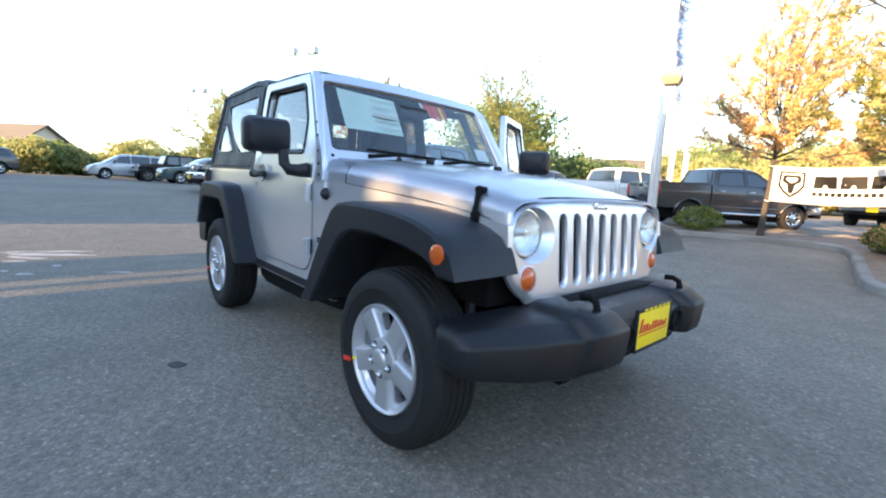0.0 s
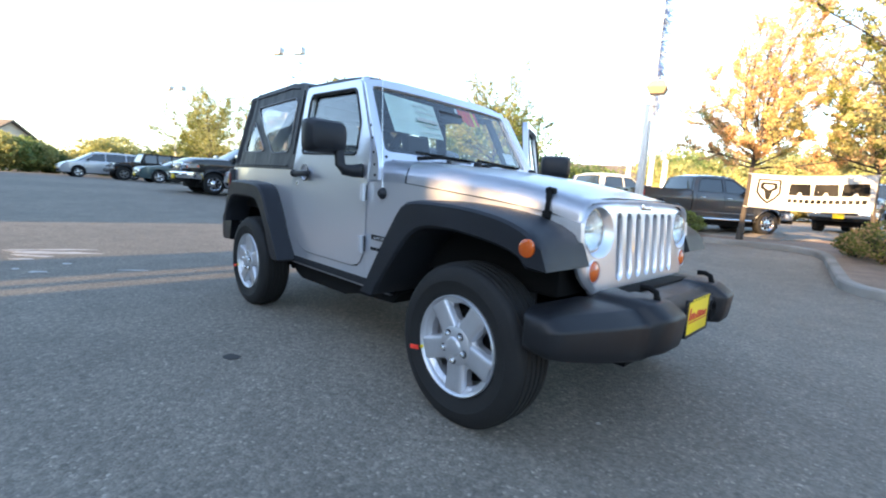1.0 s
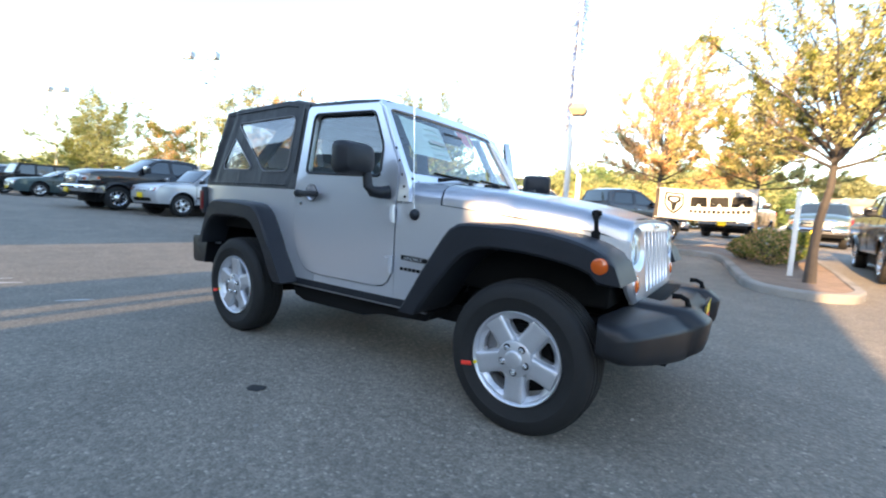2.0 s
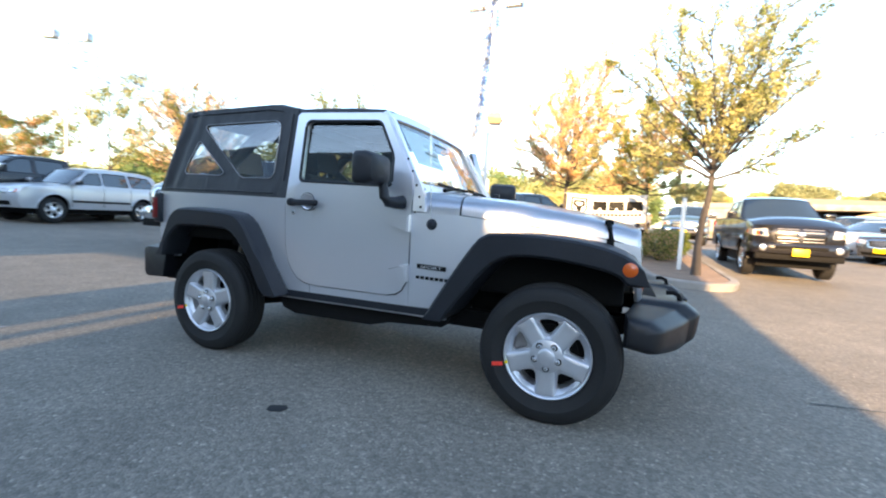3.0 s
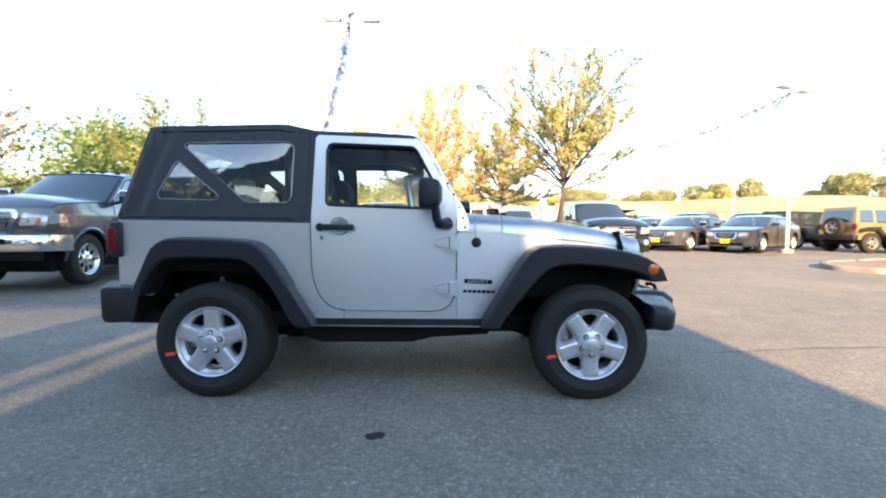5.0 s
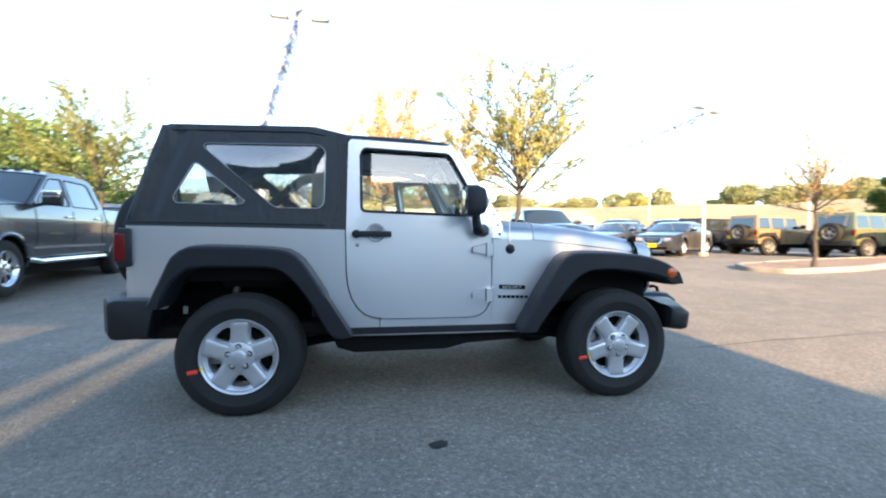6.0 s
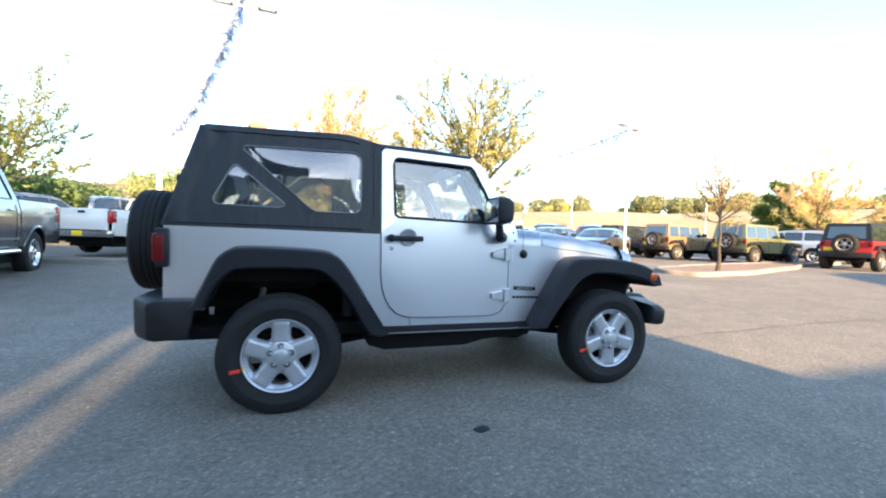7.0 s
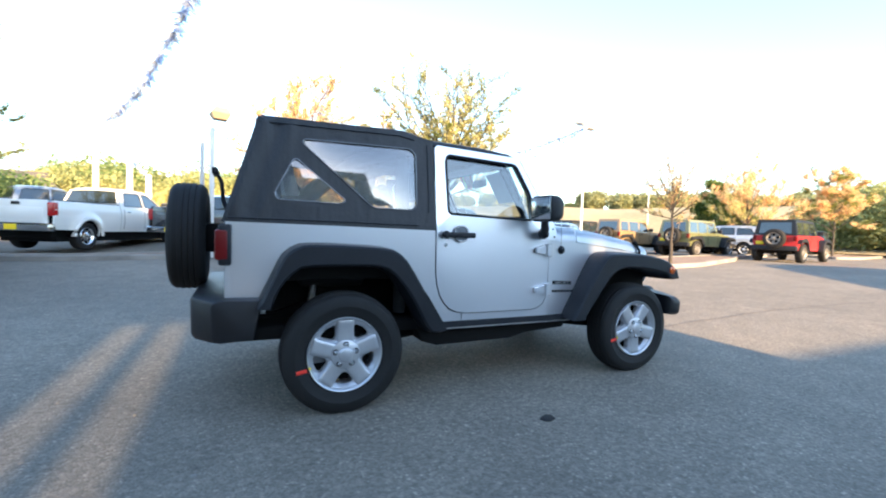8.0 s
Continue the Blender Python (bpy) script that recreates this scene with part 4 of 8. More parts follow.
def rear_end(J):
    rows = [(0.868, -1.925, -1.69, 0.484, 0.690), (0.862, -1.942, -1.685, 0.474, 0.702), (0.845, -1.956, -1.685, 0.470, 0.707), (0.72, -2.038, -1.70, 0.468, 0.712), (0.69, -2.052, -1.71, 0.468, 0.714), (0.60, -2.060, -1.72, 0.467, 0.715), (0.0, -2.062, -1.72, 0.467, 0.71)]
    rows = rows + [(-r[0], *r[1:]) for r in rows[-2::-1]]

    def ring(y, xb, xf, z0, z1):
        return [(xf, y, z1), (xb + 0.04, y, z1 + 0.002), (xb + 0.010, y, z1 - 0.010), (xb, y, z1 - 0.028), (xb + 0.004, y, z0 + 0.034), (xb + 0.018, y, z0 + 0.008), (xb + 0.05, y, z0), (xf - 0.045, y, z0 + 0.006)]

    part("rear_bumper", loft([ring(*r) for r in rows]), BUMPER, J, "black plastic rear bumper", angle=28)
    m = Matrix.Translation((-2.235, 0.08, 1.035)) @ pose(0, 0, 0, 0, -90, 0)
    make_wheel(J, m, 0, tag=False)
    part("spare_carrier", box(-2.02, -1.87, -0.10, 0.26, 0.93, 1.13, 0.02), DARK, J)
    stalk = tube([(-1.88, 0.05, 1.20), (-1.915, 0.05, 1.30), (-1.925, 0.05, 1.42), (-1.955, 0.05, 1.49)], 0.014, 8)
    box(-1.985, -1.945, -0.06, 0.16, 1.47, 1.52, 0.01, bm=stalk)
    part("brake_light_stalk", stalk, PLASTIC, J)
    part("hinge", box(-1.875, -1.84, -0.74, -0.60, 0.98, 1.04, 0.008), PLASTIC, J)
    part("hinge", box(-1.875, -1.84, -0.74, -0.60, 0.74, 0.80, 0.008), PLASTIC, J)


def screen(J):
    lay = on_screen(0.045)
    outline = [(-0.765, -0.02), (0.765, -0.02), (0.745, 0.30), (0.688, 1.02), (0.4, 1.055), (-0.4, 1.055), (-0.688, 1.02), (-0.745, 0.30)]
    opening = rounded([(-0.695, 0.125), (0.695, 0.125), (0.642, 0.935), (0.3, 0.945), (-0.3, 0.945), (-0.642, 0.935)], 0.05, 4)
    part("windshield_frame", sheet(dense(outline, 0.1), [dense(opening, 0.12)], lay), SILVER, J, "silver windshield frame")
    pane = part("windshield", sheet(dense(opening, 0.12), [], lambda u, v, s: Vector(lay(u, v, 0)) + Vector((-0.012 - s * 0.005, 0, -0.006))), GLASS, J, "windshield with paper stickers")
    pane.visible_shadow = False
    band = rounded([(-0.693, 0.128), (0.693, 0.128), (0.641, 0.932), (0.3, 0.942), (-0.3, 0.942), (-0.641, 0.932)], 0.05, 4)
    inner = rounded([(-0.667, 0.175), (0.667, 0.175), (0.618, 0.905), (-0.618, 0.905)], 0.04, 4)
    part("blackout_band", sheet(band, [inner], lambda u, v, s: Vector(lay(u, v, 0)) + Vector((-0.019 - s * 0.002, 0, -0.009))), BLACK_INK, pane)
    back = lambda u, v, s: Vector(lay(u, v, 0)) + Vector((-0.0215 - s * 0.001, 0, -0.011))
    part("window_sticker", sheet([(-0.555, 0.42), (-0.155, 0.405), (-0.150, 0.86), (-0.552, 0.90)], [], back), PAPER, pane, "large pale window sticker with print")
    front = lambda u, v, s: Vector(lay(u, v, 0)) + Vector((-0.0065 - s * 0.001, 0, -0.003))
    ink = bmesh.new()
    for k in range(5):
        v = 0.83 - k * 0.085
        joined(ink, sheet([(-0.350, v - 0.02), (-0.175, v - 0.035), (-0.175, v - 0.035 - (0.045 if k == 2 else 0.012)), (-0.350, v - 0.02 - (0.045 if k == 2 else 0.012))], [], front))
    for k in range(8):
        v = 0.85 - k * 0.05
        joined(ink, sheet([(-0.535, v), (-0.535 + 0.10 + 0.03 * (k % 3), v), (-0.535 + 0.10 + 0.03 * (k % 3), v - 0.005), (-0.535, v - 0.005)], [], front))
    part("sticker_print", ink, PALE_INK, pane)
    part("corner_sticker", sheet([(0.50, 0.21), (0.63, 0.21), (0.622, 0.37), (0.495, 0.37)], [], back), WHITE, pane, "small white corner sticker")
    # a fringe of paper strips, longest in the middle
    for k, (drop, mat) in enumerate(((0.06, WHITE), (0.12, RED_TAG), (0.17, ORANGE), (0.20, RED_TAG), (0.215, ORANGE), (0.21, RED_TAG), (0.19, YELLOW), (0.18, RED_TAG))):
        u = 0.07 + k * 0.029
        part("paper_strip", sheet([(u, 0.915), (u + 0.027, 0.915), (u + 0.030 + 0.01 * k / 7, 0.915 - drop - 0.012), (u + 0.004 + 0.01 * k / 7, 0.915 - drop)], [], back), mat, pane, "bright paper strip of a fringe")
    for y in (-0.42, 0.14):
        w = tube([Vector(lay(y - 0.08, 0.04, 0)) + Vector((0.03, 0, 0.02)), Vector(lay(y + 0.1, 0.10, 0)) + Vector((0.03, 0, 0.01)), Vector(lay(y + 0.36, 0.14, 0)) + Vector((0.022, 0, 0))], [0.015, 0.010, 0.007], 6)
        tube([Vector(lay(y - 0.06, 0.16, 0)) + Vector((0.012, 0, 0.0)), Vector(lay(y + 0.44, 0.13, 0)) + Vector((0.014, 0, 0.0))], 0.009, 6, bm=w)
        part("wiper", w, DARK, J, "black wiper")
    for sign in (-1, 1):
        pillar = [(0.354, 1.078), (0.432, 1.078), (0.426, 1.16), (0.398, 1.225), (0.150, 1.655), (0.122, 1.675), (0.338, 1.297), (0.354, 1.19)]
        part("screen_pillar", sheet(dense(pillar, 0.08), [], on_side(sign, 0.035, -0.004)), SILVER, J)
        for x, z in ((0.405, 1.105), (0.392, 1.165), (0.366, 1.235), (0.330, 1.320), (0.290, 1.395)):
            part("bolt", lathe([(0, 0.005), (0.006, 0.004), (0.008, 0)], Matrix.Translation((x, sign * (side_y(x, z) - 0.003), z)) @ pose(0, 0, 0, -90 * sign, 0, 0), 8), DARK, J)
        for z in (0.06, 0.02):
            part("bolt", lathe([(0, 0.006), (0.008, 0.005), (0.010, 0)], Matrix.Translation(Vector(lay(sign * (0.70 - (0.06 - z)), z, 0))) @ pose(0, 0, 0, 0, 60, 0), 8), DARK, J)
    part("antenna", tube([(0.48, -0.785, 1.01), (0.475, -0.79, 1.05), (0.44, -0.80, 1.80)], [0.006, 0.0028, 0.0014], 6), CHROME, J, "thin mast antenna")
    part("antenna_base", lathe([(0, 0.03), (0.014, 0.028), (0.03, 0.012), (0.034, 0)], Matrix.Translation((0.48, -0.785, 1.005)) @ pose(0, 0, 0, 90, 0, 0), 18), PLASTIC, J)
    part("mirror_inside", box(0.16, 0.185, -0.12, 0.12, 1.53, 1.60, 0.015), PLASTIC, J)


def roof(J):
    # (x, half width at the edge, edge height, crown)
    rows = [(-1.725, 0.655, 1.755, 0.020), (-1.69, 0.672, 1.775, 0.026), (-1.30, 0.680, 1.780, 0.030), (-0.88, 0.685, 1.790, 0.034), (-0.80, 0.685, 1.788, 0.034), (-0.60, 0.690, 1.745, 0.042), (-0.2, 0.690, 1.735, 0.040), (0.05, 0.680, 1.718, 0.030), (0.098, 0.672, 1.704, 0.022)]

    def ring(x, hw, z, c):
        top = [(-hw, z - 0.03), (-hw + 0.008, z - 0.006), (-hw + 0.05, z + 0.012), (-hw * 0.5, z + c * 0.8), (0, z + c), (hw * 0.5, z + c * 0.8), (hw - 0.05, z + 0.012), (hw - 0.008, z - 0.006), (hw, z - 0.03)]
        low = [(hw - 0.02, z - 0.035), (hw * 0.5, z + c * 0.8 - 0.025), (0, z + c - 0.025), (-hw * 0.5, z + c * 0.8 - 0.025), (-hw + 0.02, z - 0.035)]
        return [(x, y, zz) for y, zz in top + low]

    top = part("soft_top", loft([ring(*r) for r in rows]), FABRIC, J, "black fabric soft top", angle=50)
    back = lambda u, v, s: (-1.90 + 0.185 * (v - 1.14) / 0.62 + s * 0.012, u * (1 - 0.09 * (v - 1.14) / 0.62), v)
    part("soft_top_back", sheet(dense([(-0.735, 1.14), (0.735, 1.14), (0.725, 1.762), (-0.725, 1.762)], 0.15), [rounded([(-0.62, 1.21), (0.62, 1.21), (0.61, 1.70), (-0.61, 1.70)], 0.06)], back), FABRIC, J)
    part("rear_window", sheet(rounded([(-0.62, 1.21), (0.62, 1.21), (0.61, 1.70), (-0.61, 1.70)], 0.06), [], lambda u, v, s: Vector(back(u, v, s * 0.2)) + Vector((0.004, 0, 0))), VINYL, J, "clear vinyl rear window").visible_shadow = False


def doors(J):
    hinge = Matrix.Translation((0.348, 0.80, 0))
    swung = hinge @ pose(0, 0, 0, 0, 0, -62) @ hinge.inverted()
    for sign, m in ((-1, Matrix()), (1, swung)):
        lay = on_side(sign, 0.045, 0.004)
        win = rounded(DOOR_WINDOW, 0.03)
        door = part("door", placed_free(sheet(dense(DOOR), [win], lay), m), SILVER, J, "closed silver door" if sign < 0 else "silver door standing open")
        pane = part("door_window", placed_free(sheet(win, [], lambda u, v, s: (u, sign * (side_y(u, v) - 0.014 - (v - 1.24) * 0.018 - s * 0.004), v)), m), SIDE_GLASS, door)
        pane.visible_shadow = False
        part("window_seal", placed_free(tube([on_side(sign, 0, 0.002)(u, v, 0) for u, v in win], 0.010, 6, True), m), PLASTIC, door)
        part("door_trim", placed_free(sheet(dense([(-0.57, 1.20), (-0.57, 0.72), (-0.40, 0.60), (0.25, 0.60), (0.31, 0.72), (0.31, 1.20)], 0.2), [], on_side(sign, 0.02, -0.048)), m), SEAT, door)
        part("door_lining", placed_free(sheet(dense(DOOR), [win], on_side(sign, 0.004, -0.0425)), m), PLASTIC, door, "black inner door lining")
        y = sign * 0.80
        handle = box(-0.552, -0.315, y + sign * 0.024, y + sign * 0.044, 1.081, 1.119, 0.012)
        box(-0.40, -0.355, y, y + sign * 0.03, 1.09, 1.112, 0.005, bm=handle)
        box(-0.55, -0.50, y, y + sign * 0.032, 1.085, 1.117, 0.008, bm=handle)
        joined(handle, lathe([(0, 0.052), (0.016, 0.050), (0.025, 0.040), (0.027, 0.024), (0.024, 0.0)], Matrix.Translation((-0.536, y, 1.10)) @ pose(0, 0, 0, -90 * sign, 0, 0), 18))
        part("handle", placed_free(handle, m), PLASTIC, door, "black door handle")
        dish = lathe([(0.055, 0.006), (0.05, 0.006), (0.044, -0.004), (0.02, -0.012), (0, -0.013)], Matrix.Translation((-0.415, y + sign * 0.006, 1.108)) @ pose(0, 0, 0, -90 * sign, 0, 0), 24)
        ring = lathe([(0.0535, 0.005), (0.056, 0.0075), (0.0585, 0.005), (0.0585, 0.0), (0.0535, 0.0)], Matrix.Translation((-0.415, y + sign * 0.006, 1.108)) @ pose(0, 0, 0, -90 * sign, 0, 0), 24)
        part("recess_edge", placed_free(ring, m), PLASTIC, door)
        part("handle_recess", placed_free(dish, m), SILVER, door)
        part("lock", placed_free(lathe([(0, 0.006), (0.012, 0.005), (0.014, 0)], Matrix.Translation((-0.53, y + sign * 0.004, 1.03)) @ pose(0, 0, 0, -90 * sign, 0, 0), 14), m), CHROME, door)
        for z in (1.005, 0.705):
            h = slab([(0.215, z + 0.012), (0.30, z + 0.034), (0.30, z - 0.034), (0.215, z - 0.022)], y, y + sign * 0.034, 0.010)
            slab_2 = slab([(0.305, z + 0.042), (0.345, z + 0.042), (0.345, z - 0.044), (0.305, z - 0.044)], y, y + sign * 0.046, 0.010)
            joined(h, slab_2)
            joined(h, tube([(0.352, y + sign * 0.03, z - 0.052), (0.352, y + sign * 0.03, z + 0.05)], 0.015, 10))
            base = slab([(0.2135, z + 0.0135), (0.30, z + 0.0355), (0.347, z + 0.0435), (0.347, z - 0.0455), (0.30, z - 0.0355), (0.2135, z - 0.0235)], y, y + sign * 0.008, 0.001)
            part("hinge_gasket", placed_free(base, m), DARK, door)
            part("hinge", placed_free(h, m), SILVER, door, "exposed silver door hinge")
        arm = tube([(0.29, y, 1.128), (0.262, y + sign * 0.045, 1.122), (0.235, y + sign * 0.088, 1.126), (0.222, y + sign * 0.108, 1.155), (0.212, y + sign * 0.112, 1.23)], [0.042, 0.036, 0.033, 0.030, 0.027], 12)
        part("mirror_arm", placed_free(arm, m), PLASTIC, door)
        case = loft([[(x, y + sign * (0.05 + d), z) for d, z in rounded([(0.01 + e, 1.213 + e), (0.255 - e, 1.213 + e), (0.255 - e, 1.397 - e), (0.01 + e, 1.397 - e)], 0.045, 4)] for x, e in ((0.255, 0.05), (0.235, 0.018), (0.19, 0.0), (0.13, 0.0), (0.12, 0.006))])
        part("mirror_housing", placed_free(case, m), PLASTIC, door, "square black door mirror")
        glass_bm = box(0.116, 0.122, *sorted((y + sign * 0.075, y + sign * 0.29)), 1.228, 1.382, 0.01)
        part("mirror_glass", placed_free(glass_bm, m), CHROME, door)
    # badges on the cowl side
    plate = part("trim_badge", slab([(0.402, 0.738), (0.402, 0.766), (0.585, 0.758), (0.585, 0.732)], -0.782, -0.797, 0.002), BLACK_INK, J, "small black trim badge")
    letters("SPORT", (0.424, -0.7985, 0.7415), 0.022, 0.138, POLE, plate)
    for k in range(8):
        part("badge_bar", box(0.365 + k * 0.031, 0.365 + k * 0.031 + 0.024, -0.7955, -0.792, 0.676 - 0.0006 * k, 0.694 - 0.0006 * k, 0.002), BLACK_INK, J)


def letters(text, place, size, width, mat, parent, turn=(90, 0, 0)):
    """A word in the built-in font, turned into a mesh and set to a width."""
    data = bpy.data.curves.new("lettering", "FONT")
    data.body, data.size, data.extrude = text, size, 0.0008
    temp = bpy.data.objects.new("lettering", data)
    scene.collection.objects.link(temp)
    me = bpy.data.meshes.new_from_object(temp.evaluated_get(bpy.context.evaluated_depsgraph_get()))
    bpy.data.objects.remove(temp)
    me.materials.clear()
    me.materials.append(mat)
    wide = max(v.co.x for v in me.vertices) - min(v.co.x for v in me.vertices)
    me.transform(pose(*place, *turn) @ Matrix.Diagonal((width / wide, 1, 1, 1)))
    ob = new("lettering", me)
    ob.parent = parent
    return ob


def cabin(J):
    for y in (-0.38, 0.38):
        seat = part("seat", box(-0.70, -0.14, y - 0.24, y + 0.24, 0.66, 0.82, 0.05, 3), SEAT, J, "black cloth seat")
        back = slab(rounded([(-0.64, 0.80), (-0.48, 0.80), (-0.57, 1.31), (-0.68, 1.31)], 0.04, 3), y - 0.22, y + 0.22, 0.045, 3)
        part("backrest", back, SEAT, seat)
        rest = slab(rounded([(-0.67, 1.345), (-0.575, 1.335), (-0.595, 1.47), (-0.64, 1.525), (-0.70, 1.515)], 0.04, 4), y - 0.125, y + 0.125, 0.05, 4)
        for d in (-0.05, 0.05):
            part("headrest_post", tube([(-0.625, y + d, 1.28), (-0.63, y + d, 1.37)], 0.007, 8), STEEL, seat)
        part("headrest", rest, SEAT, seat)
        part("seat_base", box(-0.66, -0.20, y - 0.2, y + 0.2, 0.53, 0.67, 0.02), DARK, seat)
    part("rear_seat", box(-1.45, -1.0, -0.5, 0.5, 0.72, 0.90, 0.05, 3), SEAT, J)
    part("rear_backrest", slab([(-1.46, 0.86), (-1.36, 0.86), (-1.46, 1.32), (-1.56, 1.32)], -0.5, 0.5, 0.04, 3), SEAT, J)
    for y in (-0.28, 0.28):
        cover = slab([(-1.53, 1.33), (-1.44, 1.33), (-1.49, 1.52), (-1.57, 1.52)], y - 0.13, y + 0.13, 0.04, 3)
        part("wrapped_headrest", cover, WRAP, J, "headrest wrapped in white plastic")
    # dashboard and wheel
    dash = slab([(0.40, 1.17), (0.12, 1.19), (0.05, 1.15), (0.06, 0.95), (0.20, 0.80), (0.42, 0.80)], -0.72, 0.72, 0.03, 3)
    part("dashboard", dash, SEAT, J)
    ring = [(0.0 - 0.10 * math.sin(a) * 0.9 + 0.0, 0.38 + 0.185 * math.cos(a), 1.12 + 0.165 * math.sin(a)) for a in [2 * math.pi * k / 28 for k in range(28)]]
    wheel_bm = tube(ring, 0.016, 8, True)
    tube([(0.0, 0.20, 1.12), (0.0, 0.56, 1.12)], 0.02, 8, bm=wheel_bm)
    tube([(0.0, 0.38, 1.12), (0.14, 0.38, 1.05)], 0.035, 10, bm=wheel_bm)
    part("steering_wheel", wheel_bm, PLASTIC, J)
    # roll bar
    for sign in (-1, 1):
        bar = tube([(-0.79, sign * 0.62, 0.55), (-0.79, sign * 0.64, 1.15), (-0.79, sign * 0.60, 1.60), (-0.79, sign * 0.52, 1.68)], 0.045, 12)
        tube([(-0.79, sign * 0.55, 1.67), (-1.10, sign * 0.57, 1.58), (-1.45, sign * 0.60, 1.28), (-1.62, sign * 0.62, 1.0)], 0.045, 12, bm=bar)
        tube([(-0.79, sign * 0.55, 1.67), (-0.2, sign * 0.55, 1.67), (0.04, sign * 0.58, 1.63), (0.24, sign * 0.655, 1.22)], 0.030, 12, bm=bar)
        part("roll_bar", bar, SEAT, J)
    part("roll_bar", tube([(-0.79, -0.54, 1.68), (-0.79, 0.54, 1.68)], 0.045, 12), SEAT, J)
    part("sound_bar", box(-0.93, -0.73, -0.50, 0.50, 1.56, 1.65, 0.03), SEAT, J)


offroader()


# ---- the other parked vehicles ----
WINDOW = material("dark_car_window", (0.016, 0.024, 0.030), 0.03, vary=0.3, scale=1.0, spec=1.0, coat=1.0)
PAINTS = {
    "grey": car_paint("mineral_grey_paint", (0.075, 0.080, 0.090), 0.5, 0.26, 1.0, 0.5),
    "white": car_paint("white_paint", (0.72, 0.72, 0.70), 0.0, 0.35),
    "black": car_paint("black_paint", (0.007, 0.007, 0.009), 0.0, 0.25, 0.8, 0.4),
    "pale": car_paint("pale_silver_paint", (0.52, 0.54, 0.58), 0.5, 0.33),
    "teal": car_paint("teal_grey_paint", (0.06, 0.10, 0.11), 0.4, 0.3),
    "pewter": car_paint("pewter_paint", (0.11, 0.105, 0.105), 0.5, 0.28, 1.0),
    "tan": car_paint("tan_paint", (0.24, 0.165, 0.085), 0.1, 0.4),
    "olive": car_paint("olive_paint", (0.13, 0.14, 0.065), 0.1, 0.4),
    "mustard": car_paint("mustard_paint", (0.45, 0.29, 0.05), 0.05, 0.4),
    "red": car_paint("red_paint", (0.48, 0.03, 0.035), 0.05, 0.32),
    "blue": car_paint("steel_blue_paint", (0.16, 0.21, 0.28), 0.4, 0.3),
}
_wheels = {}
RIM_DULL = material("dull_grey_rim", (0.22, 0.21, 0.20), 0.45, 0.5, vary=0.15)
RIM_STYLES = {"alloy": (5, 0.36, 0.86, 0.38, ALLOY), "chrome": (8, 0.46, 0.84, 0.21, CHROME), "dull": (5, 0.40, 0.84, 0.34, RIM_DULL)}


def plain_wheel(parent, x, y, r, w, sign, style="alloy"):
    """A tyre with its rim; the meshes are shared by all wheels of a size."""
    key = (r, w, style)
    if key not in _wheels:
        rim_r = r * 0.60
        n, q0, q1, half, mat = RIM_STYLES[style]
        tyre = lathe([(rim_r, -w), (r * 0.80, -w - 0.004), (r * 0.95, -w + 0.01), (r, -w + 0.04), (r, -0.04), (r * 0.985, -0.02), (r * 0.94, -0.006), (r * 0.80, 0.006), (r * 0.68, 0.002), (rim_r * 1.02, -0.014)], None, 40)
        t = part("tyre", tyre, RUBBER)
        holes = []
        for k in range(n):
            a = 2 * math.pi * k / n
            holes.append(rounded([(rim_r * q * math.cos(a + s), rim_r * q * math.sin(a + s)) for q, s in ((q0, -half * 0.9), (q1, -half), (q1 * 1.04, 0), (q1, half), (q0, half * 0.9), (q0 * 0.94, 0))], 0.02, 1))

        def dish(u, v, s):
            k = math.hypot(u, v) / rim_r
            return (u, v, -0.006 - 0.045 * max(0, min(1, (0.97 - k) / 0.10)) + 0.035 * max(0, 1 - k / 0.42) ** 0.5 - 0.018 * s)

        rim = sheet(circle(0, 0, rim_r, 40), holes, dish, [p for q in (0.15, 0.28, 0.40, 0.88, 0.96) for p in circle(0, 0, rim_r * q, 24)])
        ri = part("rim", rim, mat)
        lip = part("rim_flange", lathe([(rim_r * 0.985, -0.03), (rim_r * 0.99, -0.004), (rim_r * 1.02, 0.002), (rim_r * 1.045, -0.004), (rim_r * 1.04, -0.02)], None, 40), mat)
        cap = part("hub_cap", lathe([(0, 0.026), (0.03, 0.022), (rim_r * 0.26, 0.008), (rim_r * 0.29, -0.03)], None, 20), mat)
        d = part("brake_disc", lathe([(0, -0.085), (rim_r * 0.98, -0.085), (rim_r * 0.98, -w), (0, -w)], None, 24), DARK)
        made = (t, ri, lip, cap, d)
        _wheels[key] = [(o.name.split(".")[0], o.data) for o in made]
        for o in made:
            bpy.data.objects.remove(o)
    first = None
    for name, me in _wheels[key]:
        ob = new(name, me)
        ob.parent = first or parent
        if first is None:
            first = ob
            ob.matrix_basis = Matrix.Translation((x, y, r - 0.008)) @ pose(0, 0, 0, 90 if sign < 0 else -90, 0, 0) @ pose(0, 0, 0, 0, 0, 37 * (x > 0))
    return first


def arch(cx, r, n=14, cz=0.40, foot=0.0):
    """The points of a wheel arch, from back to front, opening downwards."""
    return [(cx + r * math.cos(math.pi - math.pi * k / n), cz + foot + r * math.sin(math.pi * k / n)) for k in range(n + 1)]


def side_window(points, low_y, high_y, z0, z1, sign):
    """A pane on the leaning side of a cabin."""
    lay = lambda u, v, s: (u, sign * (low_y + (high_y - low_y) * (v - z0) / (z1 - z0) + 0.006 - s * 0.02), v)
    return sheet(rounded(points, 0.03, 2), [], lay)


